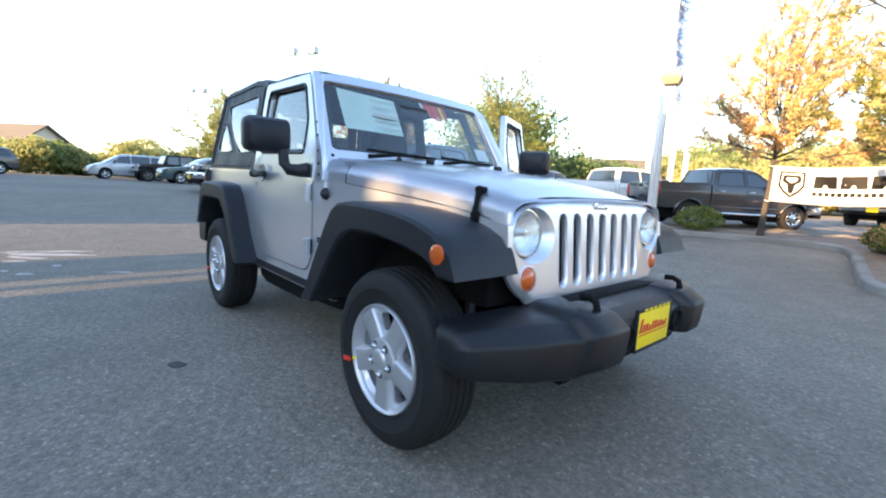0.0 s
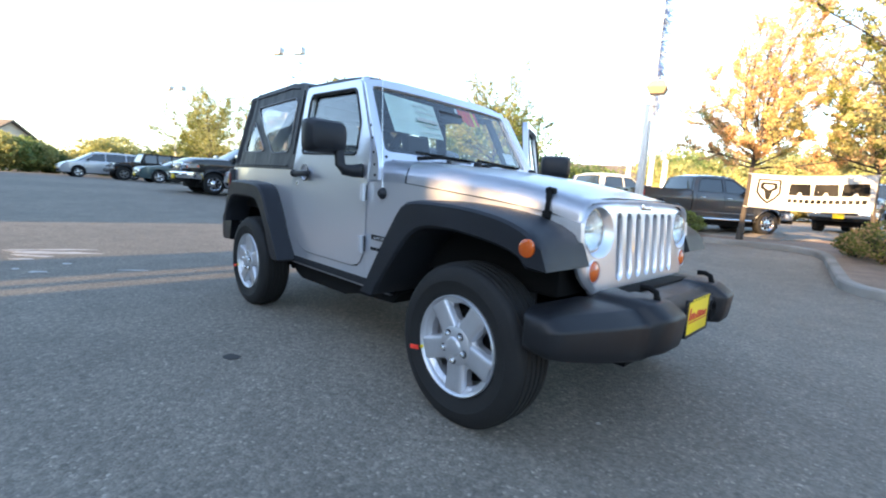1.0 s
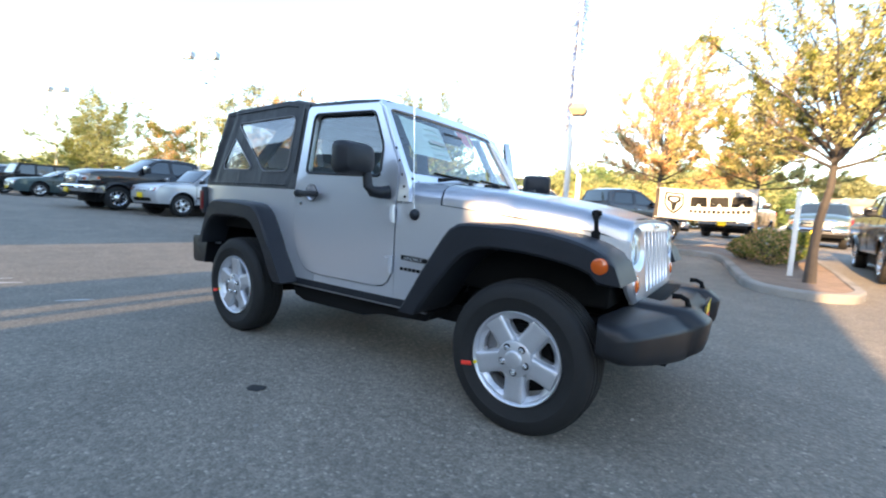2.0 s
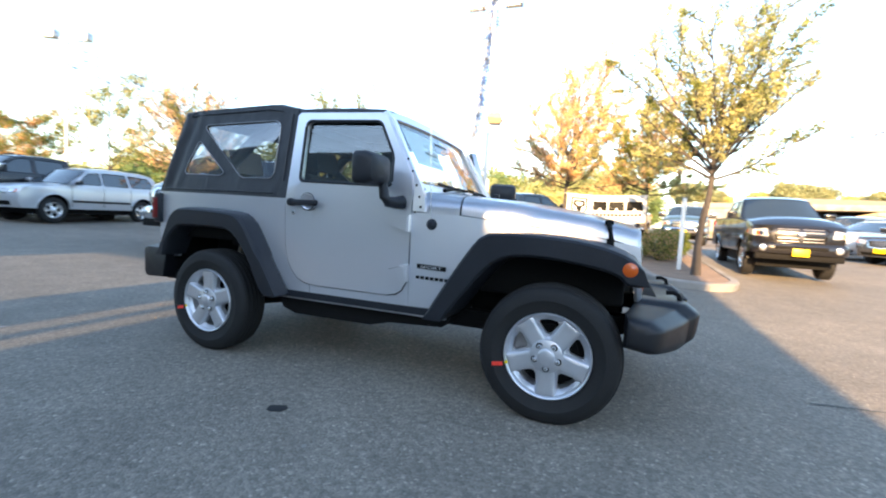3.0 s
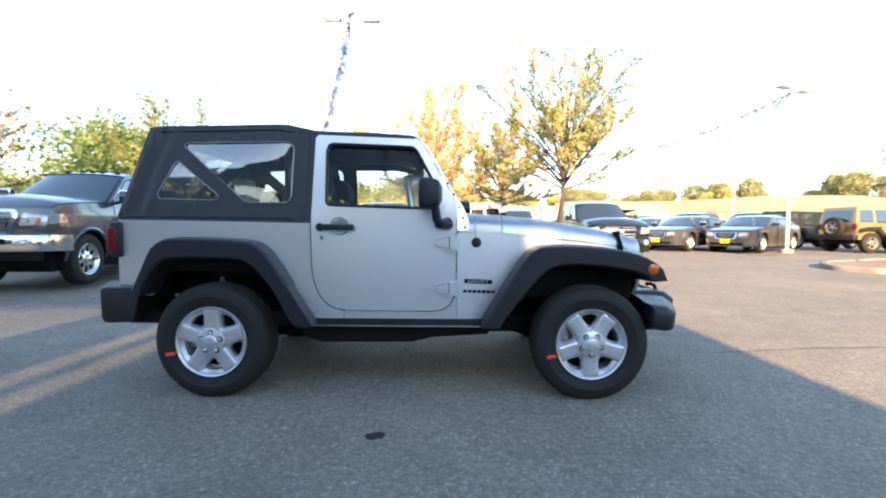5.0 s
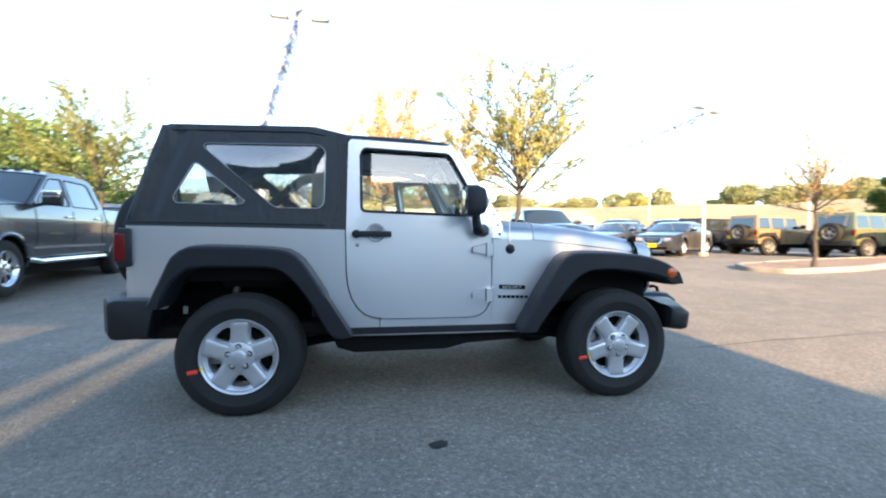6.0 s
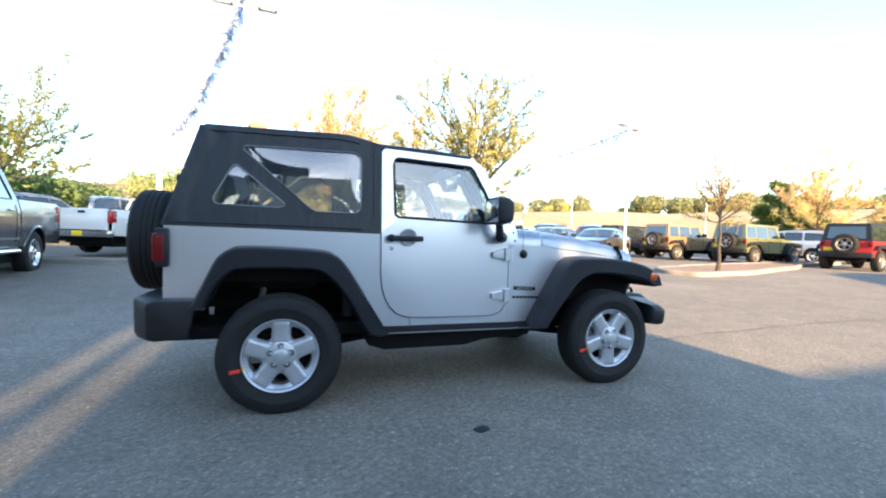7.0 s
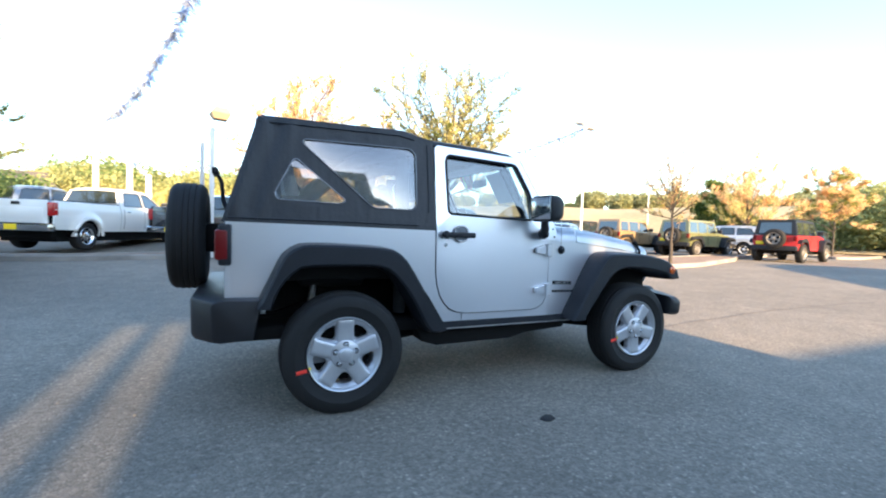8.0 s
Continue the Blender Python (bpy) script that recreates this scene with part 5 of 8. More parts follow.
def flank(S, x, z):
    """Half the width of a car's body at a place of its side: full at the hip, creased, leaning in above the belt, drawn in at the ends."""
    belt, ends = S["belt"], S["ends"]
    y = S["w"] - 0.055 * ((min(z, belt) - S["hip"]) / 0.45) ** 2 + 0.014 * max(0, 1 - abs(z - S["crease"]) / 0.07)
    if z > belt:
        y -= (z - belt) * S["tumble"]
    y -= S["nose_in"] * max(0, (x - ends[1] + 0.75) / 0.75) ** 2.2
    y -= S["tail_in"] * max(0, (ends[0] + 0.6 - x) / 0.6) ** 2
    return y


def bulge(s):
    """How far a row across the car stands out between its two edges."""
    return 0.32 * (1 - s**8) + 0.68 * (1 - s * s)


ACROSS = (-1, -0.985, -0.95, -0.88, -0.7, -0.45, -0.2, 0, 0.2, 0.45, 0.7, 0.88, 0.95, 0.985, 1)


def over_body(S, rows, inset=0.0, share=1.0):
    """The skin over rows (x, z, dx, dz) of the long outline, from flank to flank."""
    bm = bmesh.new()
    grid = []
    for x, z, dx, dz in rows:
        y = flank(S, x, z) * share
        grid.append([bm.verts.new((x + dx * bulge(s * share) - inset * (1 if dx > 0 else -1 if dx < 0 else 0), y * s, z + dz * bulge(s * share) - (inset if dz > 0 else 0))) for s in ACROSS])
    for a, b in zip(grid, grid[1:]):
        for i in range(len(ACROSS) - 1):
            bm.faces.new((a[i], a[i + 1], b[i + 1], b[i]))
    return bm


def finer(rows, step=0.14):
    """More rows along the outline, at even steps between the given ones."""
    out = []
    for a, b in zip(rows, rows[1:]):
        n = max(1, round(math.dist(a[:2], b[:2]) / step))
        out += [tuple(p + (q - p) * k / n for p, q in zip(a, b)) for k in range(n)]
    return out + [rows[-1]]


def end_x(S, rows, y, z):
    """Where the front or the tail of the body lies at (y, z)."""
    rows = sorted(rows, key=lambda r: r[1])
    for a, b in zip(rows, rows[1:]):
        if a[1] <= z <= b[1]:
            break
    k = min(1, max(0, (z - a[1]) / (b[1] - a[1])))
    x, dx = a[0] + (b[0] - a[0]) * k, a[2] + (b[2] - a[2]) * k
    return x + dx * bulge(min(1, abs(y) / max(flank(S, x, z), 0.1)))


def on_end(S, rows, out, thick):
    """Lays a plate of (y, z) on the front (out > 0) or the tail (out < 0)."""
    return lambda u, v, s: (end_x(S, rows, u, v) + out - math.copysign(thick, out) * s, u, v)


def mirrored(loop, sign):
    return [(sign * y, z) for y, z in loop]


def vehicle(name, label, category, m, paint, S, group="parked vehicles"):
    """A car from its long outline. x is ahead; the origin lies on the ground between the axles."""
    V = thing(name, label, category, m, group)
    wb, w, r = S["wb"] / 2, S["w"], S["r"]
    ar, zb = r * S.get("arch", 1.17), S["under"]
    front, hood, roof, tail = S["front"], S["hood"], S["roof"], S["tail"]
    bright = S.get("bright", paint)
    # the flanks, with their windows and wheel arches
    edge = [p[:2] for p in front + hood + roof + tail]
    low = [(-wb - ar, zb)] + arch(-wb, ar)[1:-1] + [(-wb + ar, zb), (wb - ar, zb)] + arch(wb, ar)[1:-1] + [(wb + ar, zb)]
    if S.get("bed"):
        low = [(S["bed"][0], zb), (wb - ar, zb)] + arch(wb, ar)[1:-1] + [(wb + ar, zb)]
    outline = dense(edge + low, 0.12)
    windows = [rounded(q, 0.035, 2) for q in S["windows"]]
    lo, hi = min(p[1] for p in outline), max(p[1] for p in outline)
    inner = [(S["ends"][0] + 0.13 * i, lo + 0.075 * j) for i in range(int((S["ends"][1] - S["ends"][0]) / 0.13) + 1) for j in range(int((hi - lo) / 0.075) + 1)]
    for sign in (-1, 1):
        skin = lambda out, thick: (lambda u, v, s: (u, sign * (flank(S, u, v) + out - thick * s), v))
        part("body_side", sheet(outline, windows, skin(0, 0.03), inner), paint, V, angle=50)
        for q in windows:
            pane = part("side_window", sheet(dense(q, 0.15), [], skin(-0.010, 0.006)), WINDOW, V)
            part("window_seal", tube([skin(-0.001, 0)(u, v, 0) for u, v in q], 0.011, 6, True), PLASTIC, pane)
        for x in S["seams"]:
            part("door_seam", tube([skin(0.001, 0)(x, zb + 0.08 + (S["belt"] - 0.03 - zb - 0.08) * k / 6, 0) for k in range(7)], 0.007, 4), DARK, V)
        for x in S["handles"]:
            z = S["belt"] - 0.13
            y = flank(S, x, z)
            part("door_handle", box(x - 0.10, x + 0.10, sign * (y + 0.022) - 0.012, sign * (y + 0.022) + 0.012, z - 0.016, z + 0.016, 0.010), bright, V)
        # mirror: arm and housing
        mx, mz = S["mirror"]
        y = flank(S, mx, mz)
        big = S.get("mirror_size", 1.0)
        shell = part("door_mirror", box(mx - 0.05, mx + 0.08, *sorted((sign * (y + 0.05), sign * (y + 0.05 + 0.21 * big))), mz - 0.02, mz + 0.15 * big, 0.035, 3), PLASTIC, V)
        part("mirror_cap", box(mx - 0.02, mx + 0.088, *sorted((sign * (y + 0.055), sign * (y + 0.055 + 0.20 * big))), mz + 0.065 * big, mz + 0.158 * big, 0.03, 3), bright, shell)
        part("mirror_arm", tube([(mx, sign * (y - 0.02), mz - 0.01), (mx, sign * (y + 0.10), mz + 0.02)], 0.028, 8), PLASTIC, shell)
        if S.get("side_lamp"):
            lamp = part("headlight_side", sheet(dense(rounded(S["side_lamp"], 0.03, 2), 0.1), [], skin(0.008, 0.02)), LAMP_GLASS, V, "clear flank of the headlight")
            x0, z0 = S["side_lamp"][0]
            part("side_marker", sheet(rounded([(x0 + 0.03, z0 + 0.015), (x0 + 0.10, z0), (x0 + 0.12, z0 + 0.075), (x0 + 0.06, z0 + 0.085)], 0.012, 2), [], skin(0.011, 0.004)), AMBER, lamp, "amber side marker")
        if S.get("strip"):
            x0, x1 = -wb + ar + 0.06, wb - ar - 0.06
            part("side_strip", sheet(dense([(x0, 0.60), (x1, 0.60), (x1, 0.67), (x0, 0.67)], 0.2), [], skin(0.014, 0.02)), PLASTIC, V)
        if S.get("step"):
            part("step_bar", tube([(-1.05, sign * (w - 0.10), 0.50), (-0.98, sign * (w + 0.02), 0.47), (1.12, sign * (w + 0.02), 0.47), (1.18, sign * (w - 0.10), 0.50)], 0.042, 10), bright, V)
            part("sill_trim", sheet(dense([(-1.12, 0.665), (1.22, 0.665), (1.22, 0.70), (-1.12, 0.70)], 0.2), [], skin(0.008, 0.012)), bright, V)
        for x in (-wb, wb):
            plain_wheel(V, x, sign * (w - 0.035), r, S.get("tyre", 0.22), sign, S.get("rim", "alloy"))
            lip = arch(x, ar + 0.004, 18)
            part("wheel_arch_lip", tube([skin(0.004, 0)(u, v, 0) for u, v in lip], S.get("lip", 0.018), 6), paint, V)
            well = loft([[(u, sign * (w - 0.05), v) for u, v in arch(x, ar + 0.01, 12)], [(u, sign * (w - 0.45), v) for u, v in arch(x, ar + 0.01, 12)]], False)
            bmesh.ops.delete(well, geom=[f for f in well.faces if abs(f.normal.z) > 0.99 and f.calc_center_median().z < 0.45], context="FACES")
            part("wheel_well", well, DARK, V)
    # the skin over the top
    rows = finer(front)
    part("front_fascia", over_body(S, rows), paint, V, angle=50)
    hood_rows = finer([front[-1]] + hood)
    if S.get("dome"):
        dome = lambda x: S["dome"] * max(0, min(1, (hood_rows[0][0] - x) / 0.25))
        hood_rows = [(x, z, dx, dz + dome(x)) for x, z, dx, dz in hood_rows]
    part("hood", over_body(S, hood_rows), paint, V, angle=50)
    for sign in (-1, 1):
        part("hood_seam", tube([(x, sign * flank(S, x, z) * 0.985, z + 0.12 * dz) for x, z, dx, dz in finer([front[-1]] + hood)], 0.007, 5), DARK, V)
    glass_rows = finer([hood[-1], roof[0]], 0.12)
    part("windshield_frame", over_body(S, glass_rows, 0.012), paint, V)
    cut = [tuple(p + (q - p) * f for p, q in zip(hood[-1], roof[0])) for f in [0.03 + 0.90 * i / 6 for i in range(7)]]
    part("windshield", over_body(S, [(x + 0.004, z + 0.006, dx, dz) for x, z, dx, dz in cut], 0, 0.925), WINDOW, V, "dark windshield that mirrors the sky")
    part("wiper", tube([(cut[0][0] + cut[0][2] * 0.9 + 0.03, -0.5, cut[0][1] + 0.03), (cut[0][0] + cut[0][2] + 0.035, 0.0, cut[0][1] + 0.05)], 0.009, 5), DARK, V)
    part("roof", over_body(S, finer(roof)), paint, V, angle=50)
    back = [roof[-1], tail[0]]
    part("rear_frame", over_body(S, finer(back, 0.12), 0.012), paint, V)
    cut = [tuple(p + (q - p) * f for p, q in zip(*back)) for f in [0.10 + 0.82 * i / 5 for i in range(6)]]
    part("rear_window", over_body(S, [(x - 0.005, z + 0.005, dx, dz) for x, z, dx, dz in cut], 0, S.get("rear_share", 0.88)), WINDOW, V, "dark rear window")
    part("tail_panel", over_body(S, finer(tail)), paint, V, angle=50)
    part("underbody", box(S["ends"][0] + 0.35, S["ends"][1] - 0.35, -w + 0.24, w - 0.24, 0.24, S["belt"] - 0.12, 0.02), DARK, V)
    part("sill", box(-wb + ar + 0.02, wb - ar - 0.02, -w + 0.09, w - 0.09, zb - 0.03, zb + 0.2, 0.01), DARK, V)
    # lamps, grille and plates that follow the front and the tail
    f_rows = front + hood[:1]
    t_rows = S.get("lamp_rows") or tail
    for sign in (-1, 1):
        loop = rounded(mirrored(S["headlight"], sign), 0.035, 3)
        lamp = part("headlight", sheet(loop, [], on_end(S, f_rows, 0.008, 0.03), grid_in(loop)), LAMP_GLASS, V, "clear wrap-around headlight")
        c = Vector((sum(p[0] for p in loop) / len(loop), sum(p[1] for p in loop) / len(loop)))
        bulb = circle(c.x - sign * 0.03, c.y, 0.052, 16)
        part("bulb_bowl", sheet(bulb, [], on_end(S, f_rows, 0.011, 0.004)), CHROME, lamp)
        far = max(S["headlight"], key=lambda p: p[0])[0] - (0.05 if S.get("side_lamp") else 0)
        wedge = [(sign * (far - 0.075), c.y - 0.05), (sign * (far - 0.012), c.y - 0.04), (sign * (far - 0.012), c.y + 0.045), (sign * (far - 0.06), c.y + 0.05)]
        part("turn_signal", sheet(rounded(wedge, 0.012, 2), [], on_end(S, f_rows, 0.011, 0.004)), AMBER, lamp, "amber turn signal")
        loop = rounded(mirrored(S["taillight"], sign), 0.03, 3)
        part("tail_lamp", sheet(loop, [], on_end(S, t_rows, -0.012, 0.04), grid_in(loop)), TAIL_RED, V, "red tail lamp")
        if S.get("fog"):
            fy, fz = S["fog"]
            part("fog_lamp", lathe([(0, 0.012), (0.04, 0.01), (0.06, 0.0), (0.062, -0.03)], Matrix.Translation((end_x(S, f_rows, fy, fz) + 0.01, sign * fy, fz)) @ pose(0, 0, 0, 0, 90, 0), 16), LENS, V)
    g = S["grille"]
    ring = g + mirrored(g, -1)[::-1]
    c = sum(p[1] for p in ring) / len(ring)
    inner_loop = [(y * 0.90, c + (z - c) * S.get("grille_rim", 0.78)) for y, z in ring]
    grille_ob = part("grille", sheet(dense(inner_loop, 0.12), [], on_end(S, f_rows, 0.004, 0.01)), DARK, V)
    part("grille_surround", sheet(dense(rounded(ring, 0.03, 2), 0.10), [dense(rounded(inner_loop, 0.02, 2), 0.10)], on_end(S, f_rows, 0.030, 0.05)), S.get("surround", bright), V)
    z0, z1 = min(p[1] for p in inner_loop), max(p[1] for p in inner_loop)
    y0 = min(p[0] for p in inner_loop if p[0] > 0)
    for k in range(S.get("bars", 4)):
        z = z0 + (z1 - z0) * (k + 0.5) / S.get("bars", 4)
        part("grille_bar", sheet(dense([(-y0, z - 0.007), (y0, z - 0.007), (y0, z + 0.007), (-y0, z + 0.007)], 0.15), [], on_end(S, f_rows, 0.014, 0.012)), STEEL, grille_ob)
    if S.get("cross"):
        part("grille_cross", sheet(dense([(-0.035, z0), (0.035, z0), (0.035, z1), (-0.035, z1)], 0.1), [], on_end(S, f_rows, 0.034, 0.04)), S.get("surround", bright), grille_ob)
        zc = (z0 + z1) / 2
        part("grille_cross", sheet(dense([(-y0 * 1.1, zc - 0.022), (y0 * 1.1, zc - 0.022), (y0 * 1.1, zc + 0.022), (-y0 * 1.1, zc + 0.022)], 0.1), [], on_end(S, f_rows, 0.032, 0.04)), S.get("surround", bright), grille_ob)
        part("emblem", lathe([(0, 0.03), (0.05, 0.026), (0.075, 0.008), (0.08, -0.01)], pose(end_x(S, f_rows, 0, zc) + 0.04, 0, zc, 0, 90, 0), 16), CHROME, V)
    slot = S.get("intake")
    if slot:
        loop = rounded(slot + mirrored(slot, -1)[::-1], 0.03, 2)
        part("air_intake", sheet(dense(loop, 0.1), [], on_end(S, f_rows, 0.004, 0.01)), DARK, V)
    if S.get("chrome_bumper"):
        fx, fz0, fz1, mat = S["chrome_bumper"]
        span = [(-1.0, 0.52), (-0.995, 0.34), (-0.965, 0.22), (-0.86, 0.11), (-0.6, 0.03), (0, 0.0), (0.6, 0.03), (0.86, 0.11), (0.965, 0.22), (0.995, 0.34), (1.0, 0.52)]
        rings = [[(fx - d - 0.22, w * q, fz0), (fx - d - 0.02, w * q, fz0 + 0.01), (fx - d + 0.012, w * q, fz0 + 0.08), (fx - d + 0.012, w * q, fz1 - 0.06), (fx - d - 0.03, w * q, fz1), (fx - d - 0.22, w * q, fz1)] for q, d in span]
        bumper_ob = part("front_bumper", loft(rings), mat, V, angle=40)
        part("bumper_slot", box(fx - 0.05, fx + 0.022, -0.52, 0.52, fz1 - 0.125, fz1 - 0.05, 0.02), DARK, bumper_ob)
        for sign in (-1, 1):
            if S.get("round_fog"):
                part("fog_lamp", lathe([(0, 0.03), (0.05, 0.024), (0.075, 0.006), (0.08, -0.06)], pose(fx - 0.05, sign * 0.74, (fz0 + fz1) / 2 + 0.01, 0, 90, 0), 16), LENS, bumper_ob)
                continue
            part("fog_lamp", box(fx - 0.15, fx - 0.005, *sorted((sign * 0.62, sign * 0.78)), fz0 + 0.09, fz1 - 0.07, 0.02), LENS, bumper_ob)
        part("valance", box(fx - 0.30, fx - 0.10, -w + 0.12, w - 0.12, fz0 - 0.13, fz0 + 0.01, 0.03), DARK, V)
    px, pz = S["plate"]
    part("dealer_plate", box(px, px + 0.02, -0.16, 0.16, pz - 0.08, pz + 0.08, 0.006), YELLOW, V, "yellow dealer plate")
    if S.get("bed"):
        pickup_bed(V, S, paint, bright)
    else:
        rx, rz = end_x(S, tail, 0, S["rear_plate_z"]), S["rear_plate_z"]
        part("dealer_plate", box(rx - 0.025, rx + 0.01, -0.16, 0.16, rz - 0.08, rz + 0.08, 0.006), YELLOW, V, "yellow dealer plate")
        if S.get("rack"):
            for sign in (-1, 1):
                part("roof_rail", tube([(x, sign * (flank(S, x, z) - 0.05), z + 0.06) for x, z, dx, dz in roof[1:]], 0.016, 6), PLASTIC, V)
    return V


def pickup_bed(V, S, paint, bright):
    """The open load bed of a pickup: sides, rails, tailgate, lamps, bumper."""
    x1, x0 = S["bed"]
    wb, w, r = S["wb"] / 2, S["w"], S["r"]
    ar, zb, top = r * S.get("arch", 1.17), S["under"], S["bed_top"]
    x1 -= 0.03
    outline = dense([(x1, zb), (x1, top), (x0 + 0.06, top), (x0, top - 0.05), (x0, zb + 0.16), (x0 + 0.10, zb + 0.06), (-wb - ar, zb + 0.04)] + arch(-wb, ar)[1:-1] + [(-wb + ar, zb)], 0.12)
    inner = [(x0 + 0.13 * i, zb + 0.075 * j) for i in range(int((x1 - x0) / 0.13) + 1) for j in range(int((top - zb) / 0.075) + 1)]
    hips = S.get("hips", 0.0)
    bulk = lambda u, v: flank(S, u, v) + hips * max(0, 1 - max(0, math.hypot(u + wb, v - 0.42) - ar - 0.06) / 0.12)
    for sign in (-1, 1):
        part("bed_side", sheet(outline, [], lambda u, v, s: (u, sign * (bulk(u, v) - 0.05 * s), v), inner), paint, V, angle=50)
        part("bed_rail", box(x0 + 0.04, x1, *sorted((sign * (w - 0.14), sign * (flank(S, -1.6, top) + 0.006))), top - 0.012, top + 0.022, 0.012), PLASTIC, V)
        part("tail_lamp", box(x0 - 0.03, x0 + 0.13, *sorted((sign * (w - 0.19), sign * (flank(S, x0 + 0.1, top - 0.2) + 0.012))), top - 0.43, top - 0.06, 0.03, 3), TAIL_RED, V, "red tail lamp")
    part("bed_floor", box(x0 + 0.04, x1, -w + 0.12, w - 0.12, 0.70, 0.80, 0.01), DARK, V)
    part("bed_front", box(x1 - 0.05, x1 - 0.005, -w + 0.06, w - 0.06, 0.6, top - 0.01, 0.01), paint, V)
    gate = box(x0 - 0.02, x0 + 0.04, -w + 0.185, w - 0.185, zb + 0.22, top, 0.02, 3)
    gate_ob = part("tailgate", gate, paint, V)
    part("tailgate_panel", box(x0 - 0.027, x0 - 0.018, -w + 0.30, w - 0.30, zb + 0.34, top - 0.20, 0.006), paint, gate_ob)
    part("tailgate_handle", box(x0 - 0.045, x0 - 0.018, -0.11, 0.11, top - 0.14, top - 0.06, 0.01), PLASTIC, gate_ob)
    span = [(-1.0, 0.16), (-0.95, 0.04), (-0.6, 0.0), (0.6, 0.0), (0.95, 0.04), (1.0, 0.16)]
    rings = [[(x0 - 0.16 + d, (w - 0.02) * q, zb + 0.02), (x0 - 0.18 + d, (w - 0.02) * q, zb + 0.06), (x0 - 0.18 + d, (w - 0.02) * q, zb + 0.18), (x0 - 0.15 + d, (w - 0.02) * q, zb + 0.21), (x0 + 0.03, (w - 0.02) * q, zb + 0.21), (x0 + 0.03, (w - 0.02) * q, zb + 0.02)] for q, d in span]
    bumper_ob = part("rear_bumper", loft(rings), S.get("rear_bumper", bright), V, angle=40)
    part("bumper_step", box(x0 - 0.17, x0 + 0.02, -0.72, 0.72, zb + 0.205, zb + 0.225, 0.008), PLASTIC, bumper_ob)
    part("dealer_plate", box(x0 - 0.195, x0 - 0.176, -0.16, 0.16, zb + 0.04, zb + 0.19, 0.006), YELLOW, V, "yellow dealer plate")
    part("underbody", box(x0 + 0.2, x1, -w + 0.24, w - 0.24, 0.34, 0.72, 0.02), DARK, V)
    part("tank", box(-1.2, 1.2, -w + 0.3, w - 0.3, 0.30, 0.5, 0.03), DARK, V)
    if hips:
        for sign in (-1, 1):
            part("rear_flare", tube([(u, sign * (w + 0.03), v) for u, v in arch(-wb, ar + 0.03, 18)], [0.035 + 0.03 * math.sin(math.pi * k / 18) for k in range(19)], 10), paint, V, "broad flare over the twin rear wheels")
    if S.get("cab_lamps"):
        for y in (-0.5, -0.2, 0, 0.2, 0.5):
            x, z, dx, dz = S["roof"][1]
            part("cab_lamp", box(x - 0.04, x + 0.03, y - 0.045, y + 0.045, z + dz * bulge(y / 0.8) - 0.004, z + dz * bulge(y / 0.8) + 0.028, 0.010), PLASTIC, V, "small dark roof clearance lamp")


LAMP_GLASS = material("headlight_cover", (0.42, 0.43, 0.44), 0.08, 0.35, vary=0.35, scale=14, fine=40, coat=0.6)
TAIL_RED = material("bright_red_lens", (0.36, 0.010, 0.012), 0.2, vary=0.12, fine=120, coat=0.4)


def pickup_spec(bright=CHROME, surround=CHROME, bumper=CHROME, heavy=True, hips=0.0):
    return dict(wb=3.65, w=1.0, r=0.41, tyre=0.27, arch=1.20, under=0.53, belt=1.31, hip=0.95, crease=1.14, tumble=0.34, nose_in=0.10, tail_in=0.0, ends=(-3.0, 2.78), bright=bright, surround=surround, rim="chrome" if heavy else "alloy", step=heavy, lip=0.03, cab_lamps=heavy, dome=0.045,
                mirror=(0.98, 1.36), mirror_size=1.45 if heavy else 1.15, hips=hips,
                front=[(2.64, 0.62, 0.18, 0), (2.68, 0.80, 0.22, 0), (2.67, 1.05, 0.22, 0), (2.61, 1.18, 0.20, 0.02)], hood=[(2.46, 1.245, 0.10, 0.07), (2.05, 1.29, 0.0, 0.09), (1.45, 1.325, 0.03, 0.08), (1.22, 1.335, 0.10, 0.05)],
                roof=[(0.46, 1.86, 0.10, 0.05), (0.26, 1.915, 0.04, 0.05), (-0.30, 1.935, 0, 0.045), (-0.80, 1.91, -0.02, 0.045), (-0.96, 1.87, -0.03, 0.04)], tail=[(-1.11, 1.40, -0.03, 0), (-1.13, 0.55, 0, 0)],
                windows=[[(0.10, 1.365), (1.02, 1.365), (0.98, 1.44), (0.50, 1.79), (0.42, 1.815), (0.10, 1.83)], [(-0.93, 1.365), (0.01, 1.365), (0.01, 1.83), (-0.70, 1.82), (-0.80, 1.79)]],
                seams=(-0.98, 0.055, 1.16), handles=(-0.78, 0.24), bed=(-1.13, -3.0), bed_top=1.385, lamp_rows=[(-3.0, 0.5, 0, 0), (-3.0, 1.4, 0, 0)], taillight=[(0.84, 0.95), (0.93, 0.95), (0.93, 1.30), (0.84, 1.30)],
                headlight=[(0.62, 0.93), (0.90, 0.945), (0.930, 0.96), (0.930, 1.085), (0.655, 1.12)], grille=[(0.0, 0.785), (0.50, 0.785), (0.62, 1.09), (0.56, 1.165), (0.0, 1.175)], grille_rim=0.74 if heavy else 0.84, bars=8 if heavy else 5, cross=True, round_fog=not heavy,
                side_lamp=[(2.34, 1.00), (2.665, 0.955), (2.66, 1.09), (2.42, 1.115)], chrome_bumper=(2.98, 0.56, 0.80, bumper), plate=(2.985, 0.615), rear_bumper=bumper)


